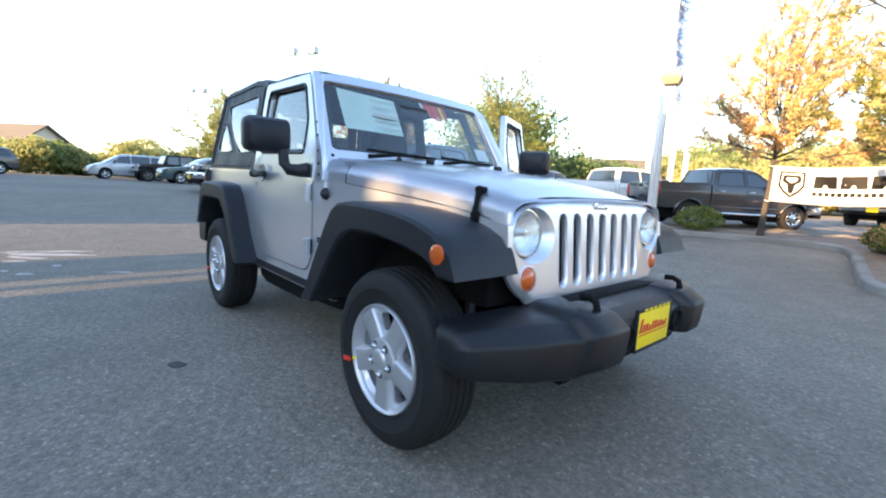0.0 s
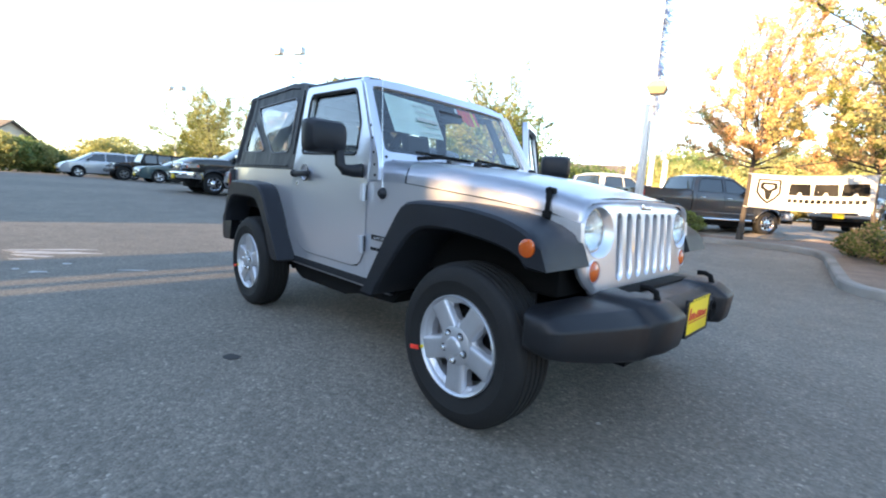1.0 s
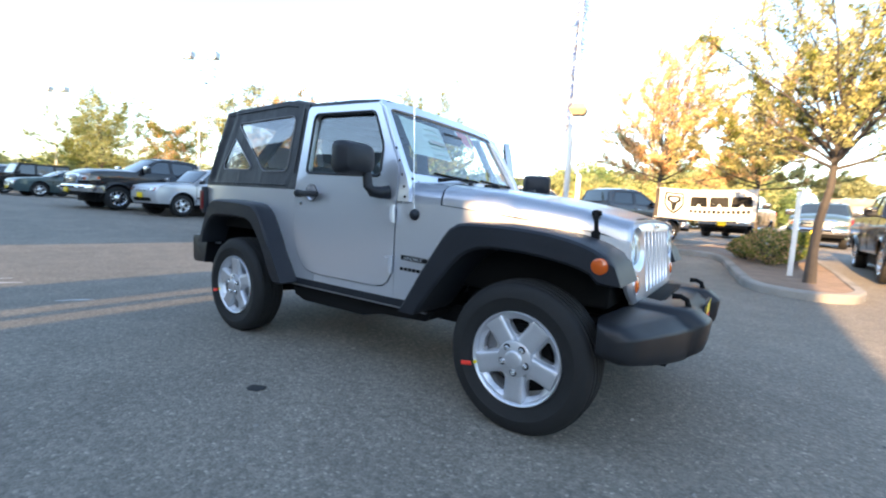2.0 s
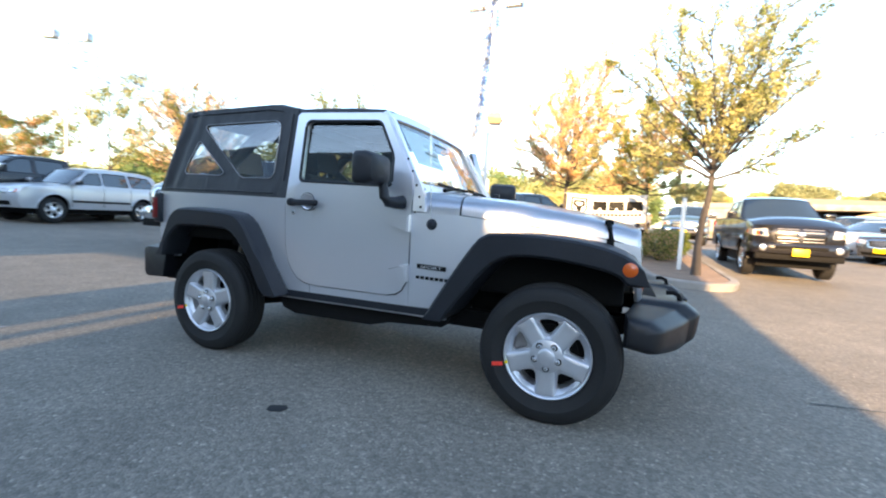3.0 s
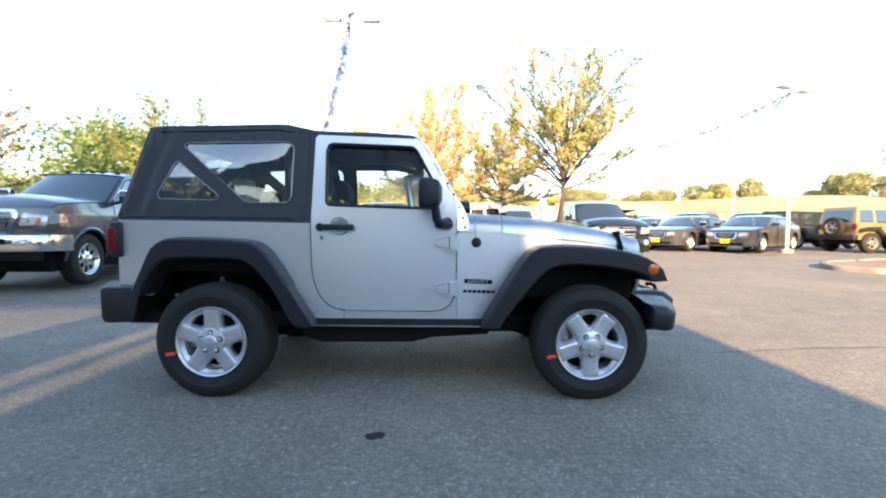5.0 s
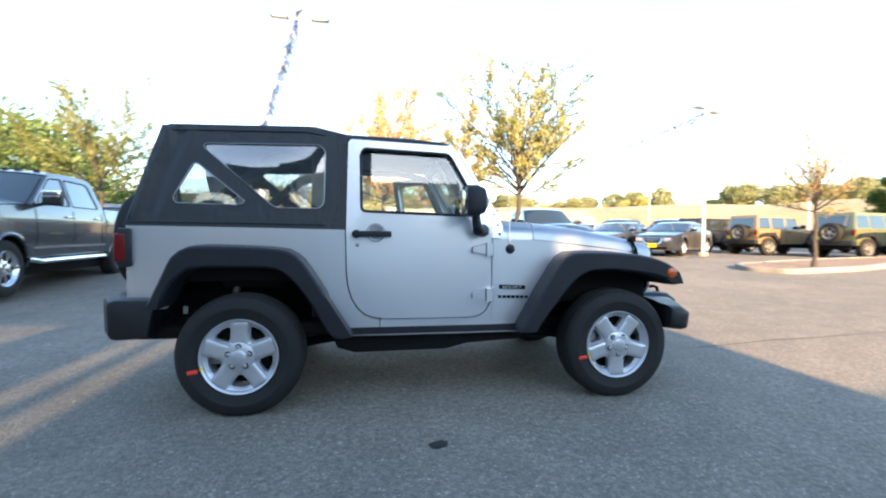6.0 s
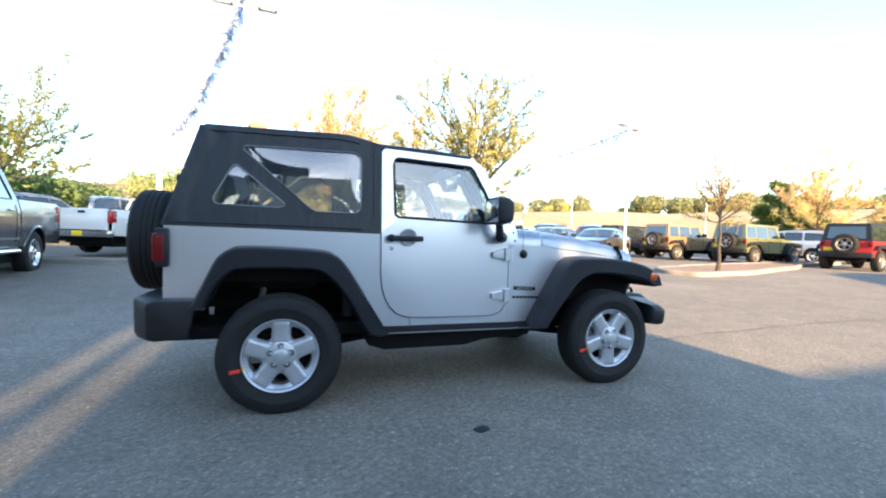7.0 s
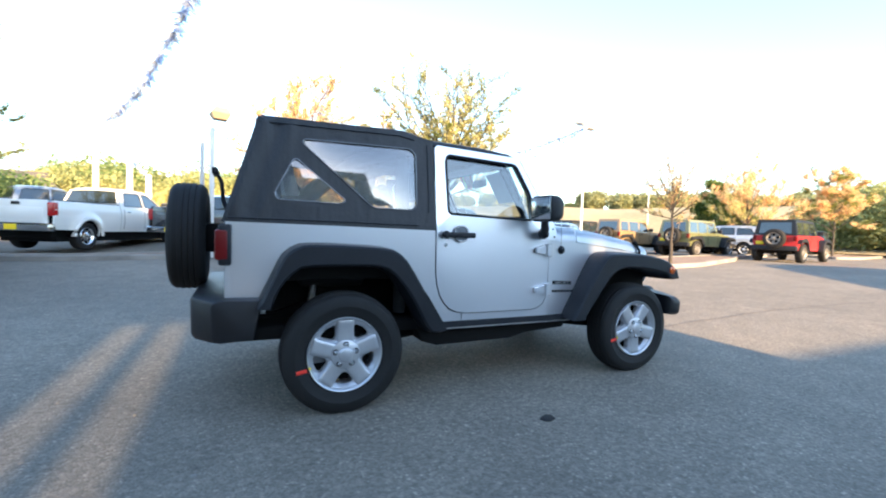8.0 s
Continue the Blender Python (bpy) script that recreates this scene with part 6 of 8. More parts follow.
def long_bed(s):
    """A pickup with a longer bed: the axles move apart, the cab stays with the front."""
    fore = lambda pts: [(p[0] + 0.35 if p[0] > -1.2 else p[0] - 0.35, *p[1:]) for p in pts]
    s = dict(s, wb=s["wb"] + 0.7, front=fore(s["front"]), hood=fore(s["hood"]), roof=fore(s["roof"]), tail=fore(s["tail"]), windows=[fore(q) for q in s["windows"]], step=False,
             side_lamp=fore(s["side_lamp"]), seams=[x + 0.35 for x in s["seams"]], handles=[x + 0.35 for x in s["handles"]], ends=(-3.35, 3.19), bed=(s["bed"][0] + 0.35, s["bed"][1] - 0.35), mirror=(s["mirror"][0] + 0.35, s["mirror"][1]), plate=(s["plate"][0] + 0.35, s["plate"][1]))
    c = s["chrome_bumper"]
    s["chrome_bumper"] = (c[0] + 0.35, *c[1:])
    return s


def suv_spec():
    return dict(wb=2.78, w=0.93, r=0.37, arch=1.15, under=0.40, belt=1.12, hip=0.75, crease=0.98, tumble=0.36, nose_in=0.20, tail_in=0.10, ends=(-2.34, 2.22), strip=True, rack=True,
                mirror=(0.78, 1.15), front=[(2.10, 0.40, 0.10, 0), (2.18, 0.58, 0.10, 0), (2.17, 0.84, 0.08, 0), (2.08, 0.97, 0.07, 0.02)], hood=[(1.85, 1.035, 0.04, 0.04), (1.35, 1.085, 0, 0.05), (0.98, 1.125, 0.10, 0.04)],
                roof=[(0.30, 1.60, 0.10, 0.05), (0.10, 1.655, 0.04, 0.05), (-0.6, 1.695, 0, 0.045), (-1.5, 1.675, 0, 0.045), (-1.88, 1.60, -0.06, 0.045)],
                tail=[(-2.20, 1.14, -0.07, 0), (-2.27, 0.95, -0.07, 0), (-2.31, 0.62, -0.08, 0), (-2.24, 0.44, -0.06, 0)],
                windows=[[(0.0, 1.17), (0.76, 1.17), (0.34, 1.52), (0.0, 1.56)], [(-0.90, 1.17), (-0.08, 1.17), (-0.08, 1.565), (-0.86, 1.57)], [(-1.92, 1.19), (-1.0, 1.17), (-0.96, 1.565), (-1.66, 1.53)]],
                seams=(-0.95, -0.04, 0.92), handles=(-0.72, 0.16), headlight=[(0.44, 0.80), (0.70, 0.80), (0.71, 0.93), (0.46, 0.94)], taillight=[(0.66, 0.80), (0.80, 0.80), (0.80, 1.10), (0.68, 1.10)],
                grille=[(0.0, 0.78), (0.38, 0.78), (0.40, 0.93), (0.0, 0.945)], bars=2, intake=[(0.0, 0.46), (0.5, 0.46), (0.52, 0.58), (0.0, 0.58)], plate=(2.29, 0.66), rear_plate_z=0.78)


def sedan_spec():
    return dict(wb=3.0, w=0.94, r=0.36, arch=1.12, under=0.24, belt=1.03, hip=0.65, crease=0.86, tumble=0.46, nose_in=0.24, tail_in=0.14, ends=(-2.50, 2.46), bright=CHROME,
                mirror=(0.80, 1.06), front=[(2.34, 0.24, 0.10, 0), (2.42, 0.46, 0.10, 0), (2.38, 0.74, 0.09, 0), (2.26, 0.85, 0.08, 0.02)], hood=[(1.95, 0.91, 0.03, 0.04), (1.45, 0.965, 0, 0.05), (1.06, 1.0, 0.12, 0.04)],
                roof=[(0.24, 1.37, 0.12, 0.05), (0.02, 1.42, 0.05, 0.05), (-0.5, 1.445, 0, 0.045), (-1.02, 1.40, -0.05, 0.045)],
                tail=[(-1.70, 1.09, -0.12, 0.02), (-2.05, 1.065, 0.0, 0.04), (-2.34, 1.02, -0.06, 0.02), (-2.45, 0.88, -0.08, 0), (-2.46, 0.55, -0.08, 0), (-2.38, 0.30, -0.06, 0)],
                windows=[[(-0.08, 1.07), (0.84, 1.06), (0.30, 1.31), (-0.08, 1.345)], [(-1.42, 1.09), (-0.16, 1.075), (-0.16, 1.35), (-0.90, 1.325)]],
                seams=(-1.15, -0.12, 0.98), handles=(-0.88, 0.14), headlight=[(0.44, 0.62), (0.74, 0.66), (0.70, 0.78), (0.46, 0.76)], taillight=[(0.48, 0.74), (0.78, 0.76), (0.77, 0.94), (0.50, 0.96)],
                grille=[(0.0, 0.50), (0.34, 0.52), (0.40, 0.77), (0.0, 0.79)], bars=4, intake=[(0.0, 0.28), (0.55, 0.28), (0.58, 0.38), (0.0, 0.38)], plate=(2.52, 0.44), rear_plate_z=0.70)


def minivan_spec():
    return dict(wb=3.05, w=0.97, r=0.35, arch=1.12, under=0.30, belt=1.07, hip=0.70, crease=0.92, tumble=0.32, nose_in=0.24, tail_in=0.10, ends=(-2.50, 2.44),
                mirror=(1.02, 1.12), front=[(2.32, 0.30, 0.12, 0), (2.40, 0.50, 0.12, 0), (2.34, 0.74, 0.10, 0), (2.18, 0.86, 0.08, 0.02)], hood=[(1.88, 0.96, 0.04, 0.05), (1.44, 1.06, 0.14, 0.05)],
                roof=[(0.52, 1.63, 0.12, 0.05), (0.30, 1.69, 0.05, 0.05), (-0.8, 1.72, 0, 0.045), (-1.8, 1.70, 0, 0.045), (-2.08, 1.64, -0.06, 0.045)],
                tail=[(-2.36, 1.12, -0.06, 0), (-2.43, 0.95, -0.06, 0), (-2.46, 0.60, -0.07, 0), (-2.40, 0.38, -0.05, 0)],
                windows=[[(0.10, 1.12), (1.12, 1.11), (0.62, 1.54), (0.10, 1.60)], [(-1.05, 1.13), (0.02, 1.12), (0.02, 1.605), (-1.05, 1.615)], [(-2.12, 1.14), (-1.15, 1.13), (-1.15, 1.61), (-1.92, 1.59)]],
                seams=(-1.10, 0.06, 1.22), handles=(-0.85, 0.25), headlight=[(0.46, 0.64), (0.72, 0.68), (0.68, 0.80), (0.48, 0.76)], taillight=[(0.72, 0.84), (0.86, 0.84), (0.84, 1.14), (0.74, 1.14)],
                grille=[(0.0, 0.62), (0.40, 0.62), (0.42, 0.74), (0.0, 0.75)], bars=3, intake=[(0.0, 0.34), (0.55, 0.34), (0.58, 0.46), (0.0, 0.46)], plate=(2.54, 0.53), rear_plate_z=0.78)


def four_door_offroader(label, m, paint, second=None, top_paint=None):
    """A boxy four-door off-roader with a hard top, flares and a spare wheel on its tail."""
    second = second or paint
    V = thing("off_roader", label, "car", m, "parked off-roaders")
    wb, w = 1.475, 0.78
    tub = [(-2.05, 0.52), (-2.06, 1.13), (0.62, 1.12), (0.64, 0.50)]
    part("body", slab(tub, -w, w, 0.03), second, V)
    front_end = slab([(0.60, 0.56), (0.60, 1.13), (0.95, 1.17), (1.88, 1.05), (1.94, 0.95), (1.94, 0.60)], -0.66, 0.66, 0.05, 3)
    part("hood", front_end, paint, V)
    part("underbody", box(-1.9, 1.9, -0.55, 0.55, 0.34, 0.62, 0.02), DARK, V)
    top = loft([[(-2.06, -w + 0.02, 1.14), (0.60, -w + 0.02, 1.14), (0.60, w - 0.02, 1.14), (-2.06, w - 0.02, 1.14)], [(-1.94, -0.66, 1.80), (0.32, -0.66, 1.78), (0.32, 0.66, 1.78), (-1.94, 0.66, 1.80)]])
    bevelled(top, 0.05, 3, 30)
    part("hard_top", top, top_paint or BUMPER, V, "hard top")
    for sign in (-1, 1):
        lean = lambda pts: side_window(pts, w - 0.018, 0.662, 1.14, 1.79, sign)
        for quad in ([(-0.34, 1.18), (0.42, 1.18), (0.24, 1.66), (-0.34, 1.68)], [(-1.18, 1.18), (-0.44, 1.18), (-0.44, 1.68), (-1.18, 1.69)], [(-1.92, 1.20), (-1.28, 1.20), (-1.28, 1.68), (-1.86, 1.68)]):
            part("side_window", lean(quad), WINDOW, V)
        for x in (-1.24, -0.39, 0.52):
            part("door_seam", box(x - 0.008, x + 0.008, sign * (w - 0.002), sign * (w + 0.004), 0.56, 1.10), DARK, V)
        for x in (-1.0, -0.2):
            part("door_handle", box(x - 0.1, x + 0.1, sign * w - 0.01, sign * w + 0.03, 1.0, 1.04, 0.01), PLASTIC, V)
        for cx, name in ((-wb, "rear_fender_flare"), (wb, "front_fender_flare")):
            outer = [(-0.66, 0.48), (-0.50, 0.80), (-0.36, 0.97), (-0.2, 1.0), (0.26, 0.99), (0.42, 0.92), (0.50, 0.80)]
            inner = [(0.42, 0.78), (0.34, 0.83), (0.2, 0.88), (-0.2, 0.88), (-0.3, 0.84), (-0.40, 0.74), (-0.54, 0.48)]
            k = -1 if cx < 0 else 1
            part(name, flare([(cx + k * 0.06 + k * u * 1.0, v) for u, v in outer + inner], sign, 0.60, 0.93), PLASTIC, V)
            plain_wheel(V, cx, sign * 0.90, 0.40, 0.25, sign, "dull")
        part("headlight", lathe([(0, 0.02), (0.06, 0.015), (0.09, 0)], pose(1.94, sign * 0.48, 0.90, 0, 90, 0), 16), LENS, V)
        part("tail_lamp", box(-2.10, -2.03, sign * 0.66, sign * 0.79, 0.92, 1.12, 0.01), RED_LENS, V, "red tail lamp")
        part("door_mirror", box(0.36, 0.46, sign * 0.80, sign * 1.02, 1.18, 1.36, 0.03), PLASTIC, V)
    pane = sheet([(-0.58, 1.22), (0.58, 1.22), (0.54, 1.68), (-0.54, 1.68)], [], lambda u, v, s: (-2.055 + 0.115 * (v - 1.14) / 0.66 - 0.012 + 0.02 * s, u, v))
    part("rear_window", pane, WINDOW, V)
    screen_bm = sheet([(-0.66, 1.22), (0.66, 1.22), (0.58, 1.70), (-0.58, 1.70)], [], lambda u, v, s: (0.60 - 0.28 * (v - 1.14) / 0.64 + 0.012 - 0.02 * s, u, v))
    part("windshield", screen_bm, WINDOW, V)
    spare = plain_wheel(V, 0, 0, 0.40, 0.25, 1, "dull")
    spare.matrix_basis = Matrix.Translation((-2.36, -0.05, 1.0)) @ pose(0, 0, 0, 0, -90, 0)
    part("spare_carrier", box(-2.2, -2.05, -0.2, 0.1, 0.85, 1.12, 0.02), DARK, V)
    part("rear_bumper", box(-2.22, -2.0, -0.82, 0.82, 0.50, 0.70, 0.03), PLASTIC, V)
    part("front_bumper", box(1.98, 2.2, -0.84, 0.84, 0.48, 0.68, 0.04), PLASTIC, V)
    part("dealer_plate", box(-2.10, -2.07, 0.36, 0.66, 0.74, 0.88, 0.006), YELLOW, V, "yellow dealer plate")
    return V


def parked(x, y, heading):
    return pose(x, y, ground_z(x, y) + 0.005, 0, 0, heading)


vehicle("pickup_truck", "dark grey crew-cab pickup with chrome grille and steps", "truck", parked(-7.35, 6.08, -85) @ Matrix.Diagonal((1.02, 1.0, 1.13, 1.0)), PAINTS["grey"], pickup_spec())
vehicle("pickup_truck", "white crew-cab pickup with black and chrome rear bumper", "truck", parked(-5.75, 14.3, 67) @ Matrix.Scale(0.96, 4), PAINTS["white"], long_bed(pickup_spec(hips=0.07)))
vehicle("pickup_truck", "dark grey crew-cab pickup parked behind a shrub", "truck", parked(-1.95, 13.95, 52) @ Matrix.Scale(0.90, 4), PAINTS["grey"], pickup_spec())
vehicle("pickup_truck", "black crew-cab pickup with a dark grille", "truck", parked(5.06, 10.55, -92) @ Matrix.Diagonal((0.90, 0.86, 0.95, 1.0)), PAINTS["black"], pickup_spec(PAINTS["black"], PAINTS["black"], PAINTS["black"], heavy=False))
vehicle("pickup_truck", "black crew-cab pickup with a chrome bumper", "truck", parked(-17.1, 5.05, -87), PAINTS["black"], pickup_spec())
vehicle("pickup_truck", "steel blue pickup at the back of the lot", "truck", parked(-9.4, 20.6, 30), PAINTS["blue"], pickup_spec())
vehicle("pickup_truck", "black pickup behind the white banner", "truck", parked(1.6, 22.0, -100), PAINTS["black"], pickup_spec())
vehicle("pickup_truck", "dark pickup behind the white banner", "truck", parked(4.8, 23.5, -100), PAINTS["teal"], pickup_spec())
vehicle("suv", "pale silver estate off-roader with dark side strip", "car", parked(-14.85, 5.65, -83), PAINTS["pale"], suv_spec())
vehicle("suv", "blue-grey estate car at the back of the lot", "car", parked(-10.5, 16.5, 60), PAINTS["blue"], suv_spec())
vehicle("suv", "dark grey estate car by the shrubs", "car", parked(-37.5, -6.0, -80), PAINTS["pewter"], suv_spec())
vehicle("minivan", "pale blue-grey minivan in the far row", "car", parked(-35.6, 2.1, -85), PAINTS["pale"], minivan_spec())
vehicle("sedan", "dark teal sedan in the far row", "car", parked(-28.8, 5.2, -85), PAINTS["teal"], sedan_spec())
vehicle("sedan", "pewter saloon with a chrome grille", "car", parked(13.1, 14.5, 214), PAINTS["pewter"], sedan_spec())
vehicle("sedan", "dark grey saloon in the sun", "car", parked(11.0, 15.65, 214), PAINTS["grey"], sedan_spec())
vehicle("sedan", "silver-blue saloon in the sun", "car", parked(10.7, 18.4, 218), PAINTS["pale"], sedan_spec())
vehicle("sedan", "dark blue saloon in the sunny row", "car", parked(13.2, 21.0, 220), PAINTS["blue"], sedan_spec())
vehicle("sedan", "silver saloon in the sunny row", "car", parked(9.6, 22.8, 223), PAINTS["pale"], sedan_spec())
four_door_offroader("black four-door off-roader in the far row", parked(-32.2, 4.0, -85), PAINTS["black"])
four_door_offroader("black four-door off-roader with a spare wheel", parked(18.6, 18.4, 6), PAINTS["black"])
four_door_offroader("tan four-door off-roader with a tan hard top", parked(18.2, 14.3, 6), PAINTS["tan"], None, PAINTS["tan"])
four_door_offroader("olive four-door off-roader with an olive hard top", parked(19.6, 11.4, 6), PAINTS["olive"], None, PAINTS["olive"])
four_door_offroader("red four-door off-roader with a black hard top", parked(20.8, 7.7, 10), PAINTS["red"])
vehicle("suv", "black tall estate car behind the sunny row", "car", parked(15.0, 22.6, 214) @ Matrix.Diagonal((1.0, 1.0, 1.1, 1.0)), PAINTS["black"], suv_spec())
vehicle("suv", "dark grey tall estate car behind the sunny row", "car", parked(17.6, 21.2, 214) @ Matrix.Diagonal((1.0, 1.0, 1.1, 1.0)), PAINTS["grey"], suv_spec())
vehicle("suv", "dark blue tall estate car behind the sunny row", "car", parked(12.2, 24.6, 216) @ Matrix.Diagonal((1.0, 1.0, 1.08, 1.0)), PAINTS["blue"], suv_spec())
vehicle("suv", "dark green estate car behind the sunny row", "car", parked(36.0, 13.9, 20), PAINTS["teal"], suv_spec())
vehicle("suv", "silver estate car behind the sunny row", "car", parked(24.2, 12.9, 100), PAINTS["pale"], suv_spec())
vehicle("suv", "white estate car behind the off-roaders", "car", parked(24.8, 15.4, 100), PAINTS["white"], suv_spec())
vehicle("suv", "pale estate car by the far bed", "car", parked(41.5, 15.2, 20), PAINTS["pale"], suv_spec())
vehicle("sedan", "steel blue saloon behind the off-roaders", "car", parked(26.8, 13.0, 110), PAINTS["blue"], sedan_spec())


# ---- planters, kerbs, trees, poles, banner, distance ----
SOIL = 0.12
LEAF_ORANGE = leaf_material("orange_leaf", (0.84, 0.60, 0.32), 0.25, 0.6)
LEAF_GOLD = leaf_material("golden_leaf", (0.56, 0.53, 0.23), 0.32, 0.58)
LEAF_GREEN = leaf_material("green_leaf", (0.12, 0.18, 0.04), 0.45)
LEAF_OLIVE = leaf_material("olive_leaf", (0.21, 0.235, 0.055), 0.45)
LEAF_RUST = leaf_material("rust_leaf", (0.58, 0.38, 0.19), 0.3)
LEAF_MID = leaf_material("mid_green_leaf", (0.17, 0.245, 0.085), 0.35)
# Far leaves: distance haze is put into these two pale colours.
LEAF_FAR = leaf_material("haze_paled_leaf", (0.34, 0.36, 0.15), 0.26)
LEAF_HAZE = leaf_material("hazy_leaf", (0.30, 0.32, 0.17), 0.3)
DRY_GRASS = material("dry_grass", (0.33, 0.27, 0.165), 0.95, vary=0.3, scale=0.08, fine=2.0, second=(0.27, 0.23, 0.13), mix_scale=0.05)
FAR_HILL = material("far_wooded_hill", (0.13, 0.15, 0.11), 0.95, vary=0.3, scale=0.02, fine=0.2)
SIDING = material("pale_house_siding", (0.50, 0.46, 0.40), 0.8, vary=0.1)
ROOFING = material("brown_roof_shingle", (0.105, 0.095, 0.085), 0.9, vary=0.25, scale=2)
FOIL_BLUE = leaf_material("pale_blue_foil", (0.58, 0.69, 0.90), 0.3, 0.65)
FOIL_GREY = material("blue_grey_foil", (0.11, 0.13, 0.16), 0.5, vary=0.2)
FOIL_WHITE = leaf_material("white_foil", (0.86, 0.87, 0.90), 0.35, 0.6)
CLOTH = material("white_banner_vinyl", (0.58, 0.58, 0.58), 0.55, vary=0.04, scale=2, bump=0.25, bump_scale=3)


def planter(name, outline, label):
    """Soil with a raised concrete kerb round it, following the lot's rise."""
    loop = dense(rounded(outline, 0.35, 4), 0.45)
    n = len(loop)
    kerb_bm = bmesh.new()
    rings = []
    for i, (x, y) in enumerate(loop):
        a, b = Vector(loop[i - 1]), Vector(loop[(i + 1) % n])
        way = (b - a).normalized()
        nor = Vector((way.y, -way.x))
        g = ground_z(x, y)
        rings.append([kerb_bm.verts.new((x - nor.x * d, y - nor.y * d, g + h)) for d, h in ((0.0, -0.05), (0.0, 0.105), (0.02, 0.13), (0.14, 0.135), (0.15, 0.12), (0.15, -0.05))])
    for i in range(n):
        p, q = rings[i], rings[(i + 1) % n]
        for k in range(5):
            kerb_bm.faces.new((p[k], q[k], q[k + 1], p[k + 1]))
    tagged(part("kerb", kerb_bm, CONCRETE), "weathered concrete kerb round a planting bed", "kerb", kind="structure")
    bm = bmesh.new()
    vs = []
    for i, (x, y) in enumerate(loop):
        a, b = Vector(loop[i - 1]), Vector(loop[(i + 1) % n])
        way = (b - a).normalized()
        vs.append(bm.verts.new((x + way.y * -0.145, y + way.x * 0.145, ground_z(x, y) + SOIL - 0.01)))
    for i in range(n):
        bm.edges.new((vs[i], vs[(i + 1) % n]))
    bmesh.ops.triangle_fill(bm, use_beauty=True, edges=bm.edges[:])
    bmesh.ops.subdivide_edges(bm, edges=[e for e in bm.edges if e.calc_length() > 0.5], cuts=2, use_grid_fill=True)
    for v in bm.verts:
        v.co.z = ground_z(v.co.x, v.co.y) + SOIL - 0.01 + (0.03 * noise.noise(Vector((v.co.x * 2, v.co.y * 2, 0))) if len(v.link_edges) > 4 else 0)
    return tagged(part(name, bm, MULCH), label, "planting bed", kind="structure")


planter("planting_bed_1", [(-9.5, 8.9), (-9.5, 9.5), (-6.6, 9.95), (-3.7, 10.95), (-1.0, 11.7), (0.5, 12.0), (1.2, 13.4), (3.5, 13.2), (3.68, 9.0), (3.62, 6.2), (3.40, 5.62), (3.05, 5.4), (2.60, 5.5), (2.25, 5.75), (2.05, 6.2), (1.60, 9.6), (1.35, 10.35), (0.9, 10.7), (-1.0, 10.5), (-3.7, 9.95), (-6.6, 9.3)][::-1], "reddish bark-mulched planting bed with a kerb")
planter("planting_bed_2", [(9.8, 7.2), (10.25, 6.15), (12.6, 6.3), (16.9, 7.75), (19.0, 8.95), (25.0, 10.9), (25.0, 11.4), (20.0, 10.3), (17.0, 9.7), (12.4, 8.7), (10.4, 8.2)], "long kerbed planting bed in the sun")
planter("planting_bed_3", [(27.6, 8.9), (29.5, 8.6), (44.0, 12.0), (60.0, 16.0), (60.0, 17.0), (44.0, 13.4), (29.0, 11.2)], "grassy kerbed planting bed beyond the off-roaders")


def leaf_mesh(name, spots, size, rnd, mat, parent, kind=""):
    """Many small leaves, each a bent four-cornered blade."""
    n = len(spots)
    p = np.array(spots)
    gen = np.random.default_rng(rnd.randrange(10**6))
    a = gen.normal(size=(n, 3))
    a /= np.linalg.norm(a, axis=1)[:, None]
    b = np.cross(a, gen.normal(size=(n, 3)))
    b /= np.linalg.norm(b, axis=1)[:, None]
    s = size * gen.uniform(0.6, 1.35, (n, 1))
    bend = np.cross(a, b) * s * 0.12
    verts = np.stack([p - a * s * 0.5, p + b * s * 0.27 + bend, p + a * s * 0.5, p - b * s * 0.27 + bend], 1).reshape(-1, 3)
    me = bpy.data.meshes.new(name)
    me.from_pydata(verts.tolist(), [], [(4 * i, 4 * i + 1, 4 * i + 2, 4 * i + 3) for i in range(n)])
    me.materials.append(mat)
    ob = new(name, me)
    ob.parent = parent
    if kind:
        tagged(ob, kind=kind)
    return ob


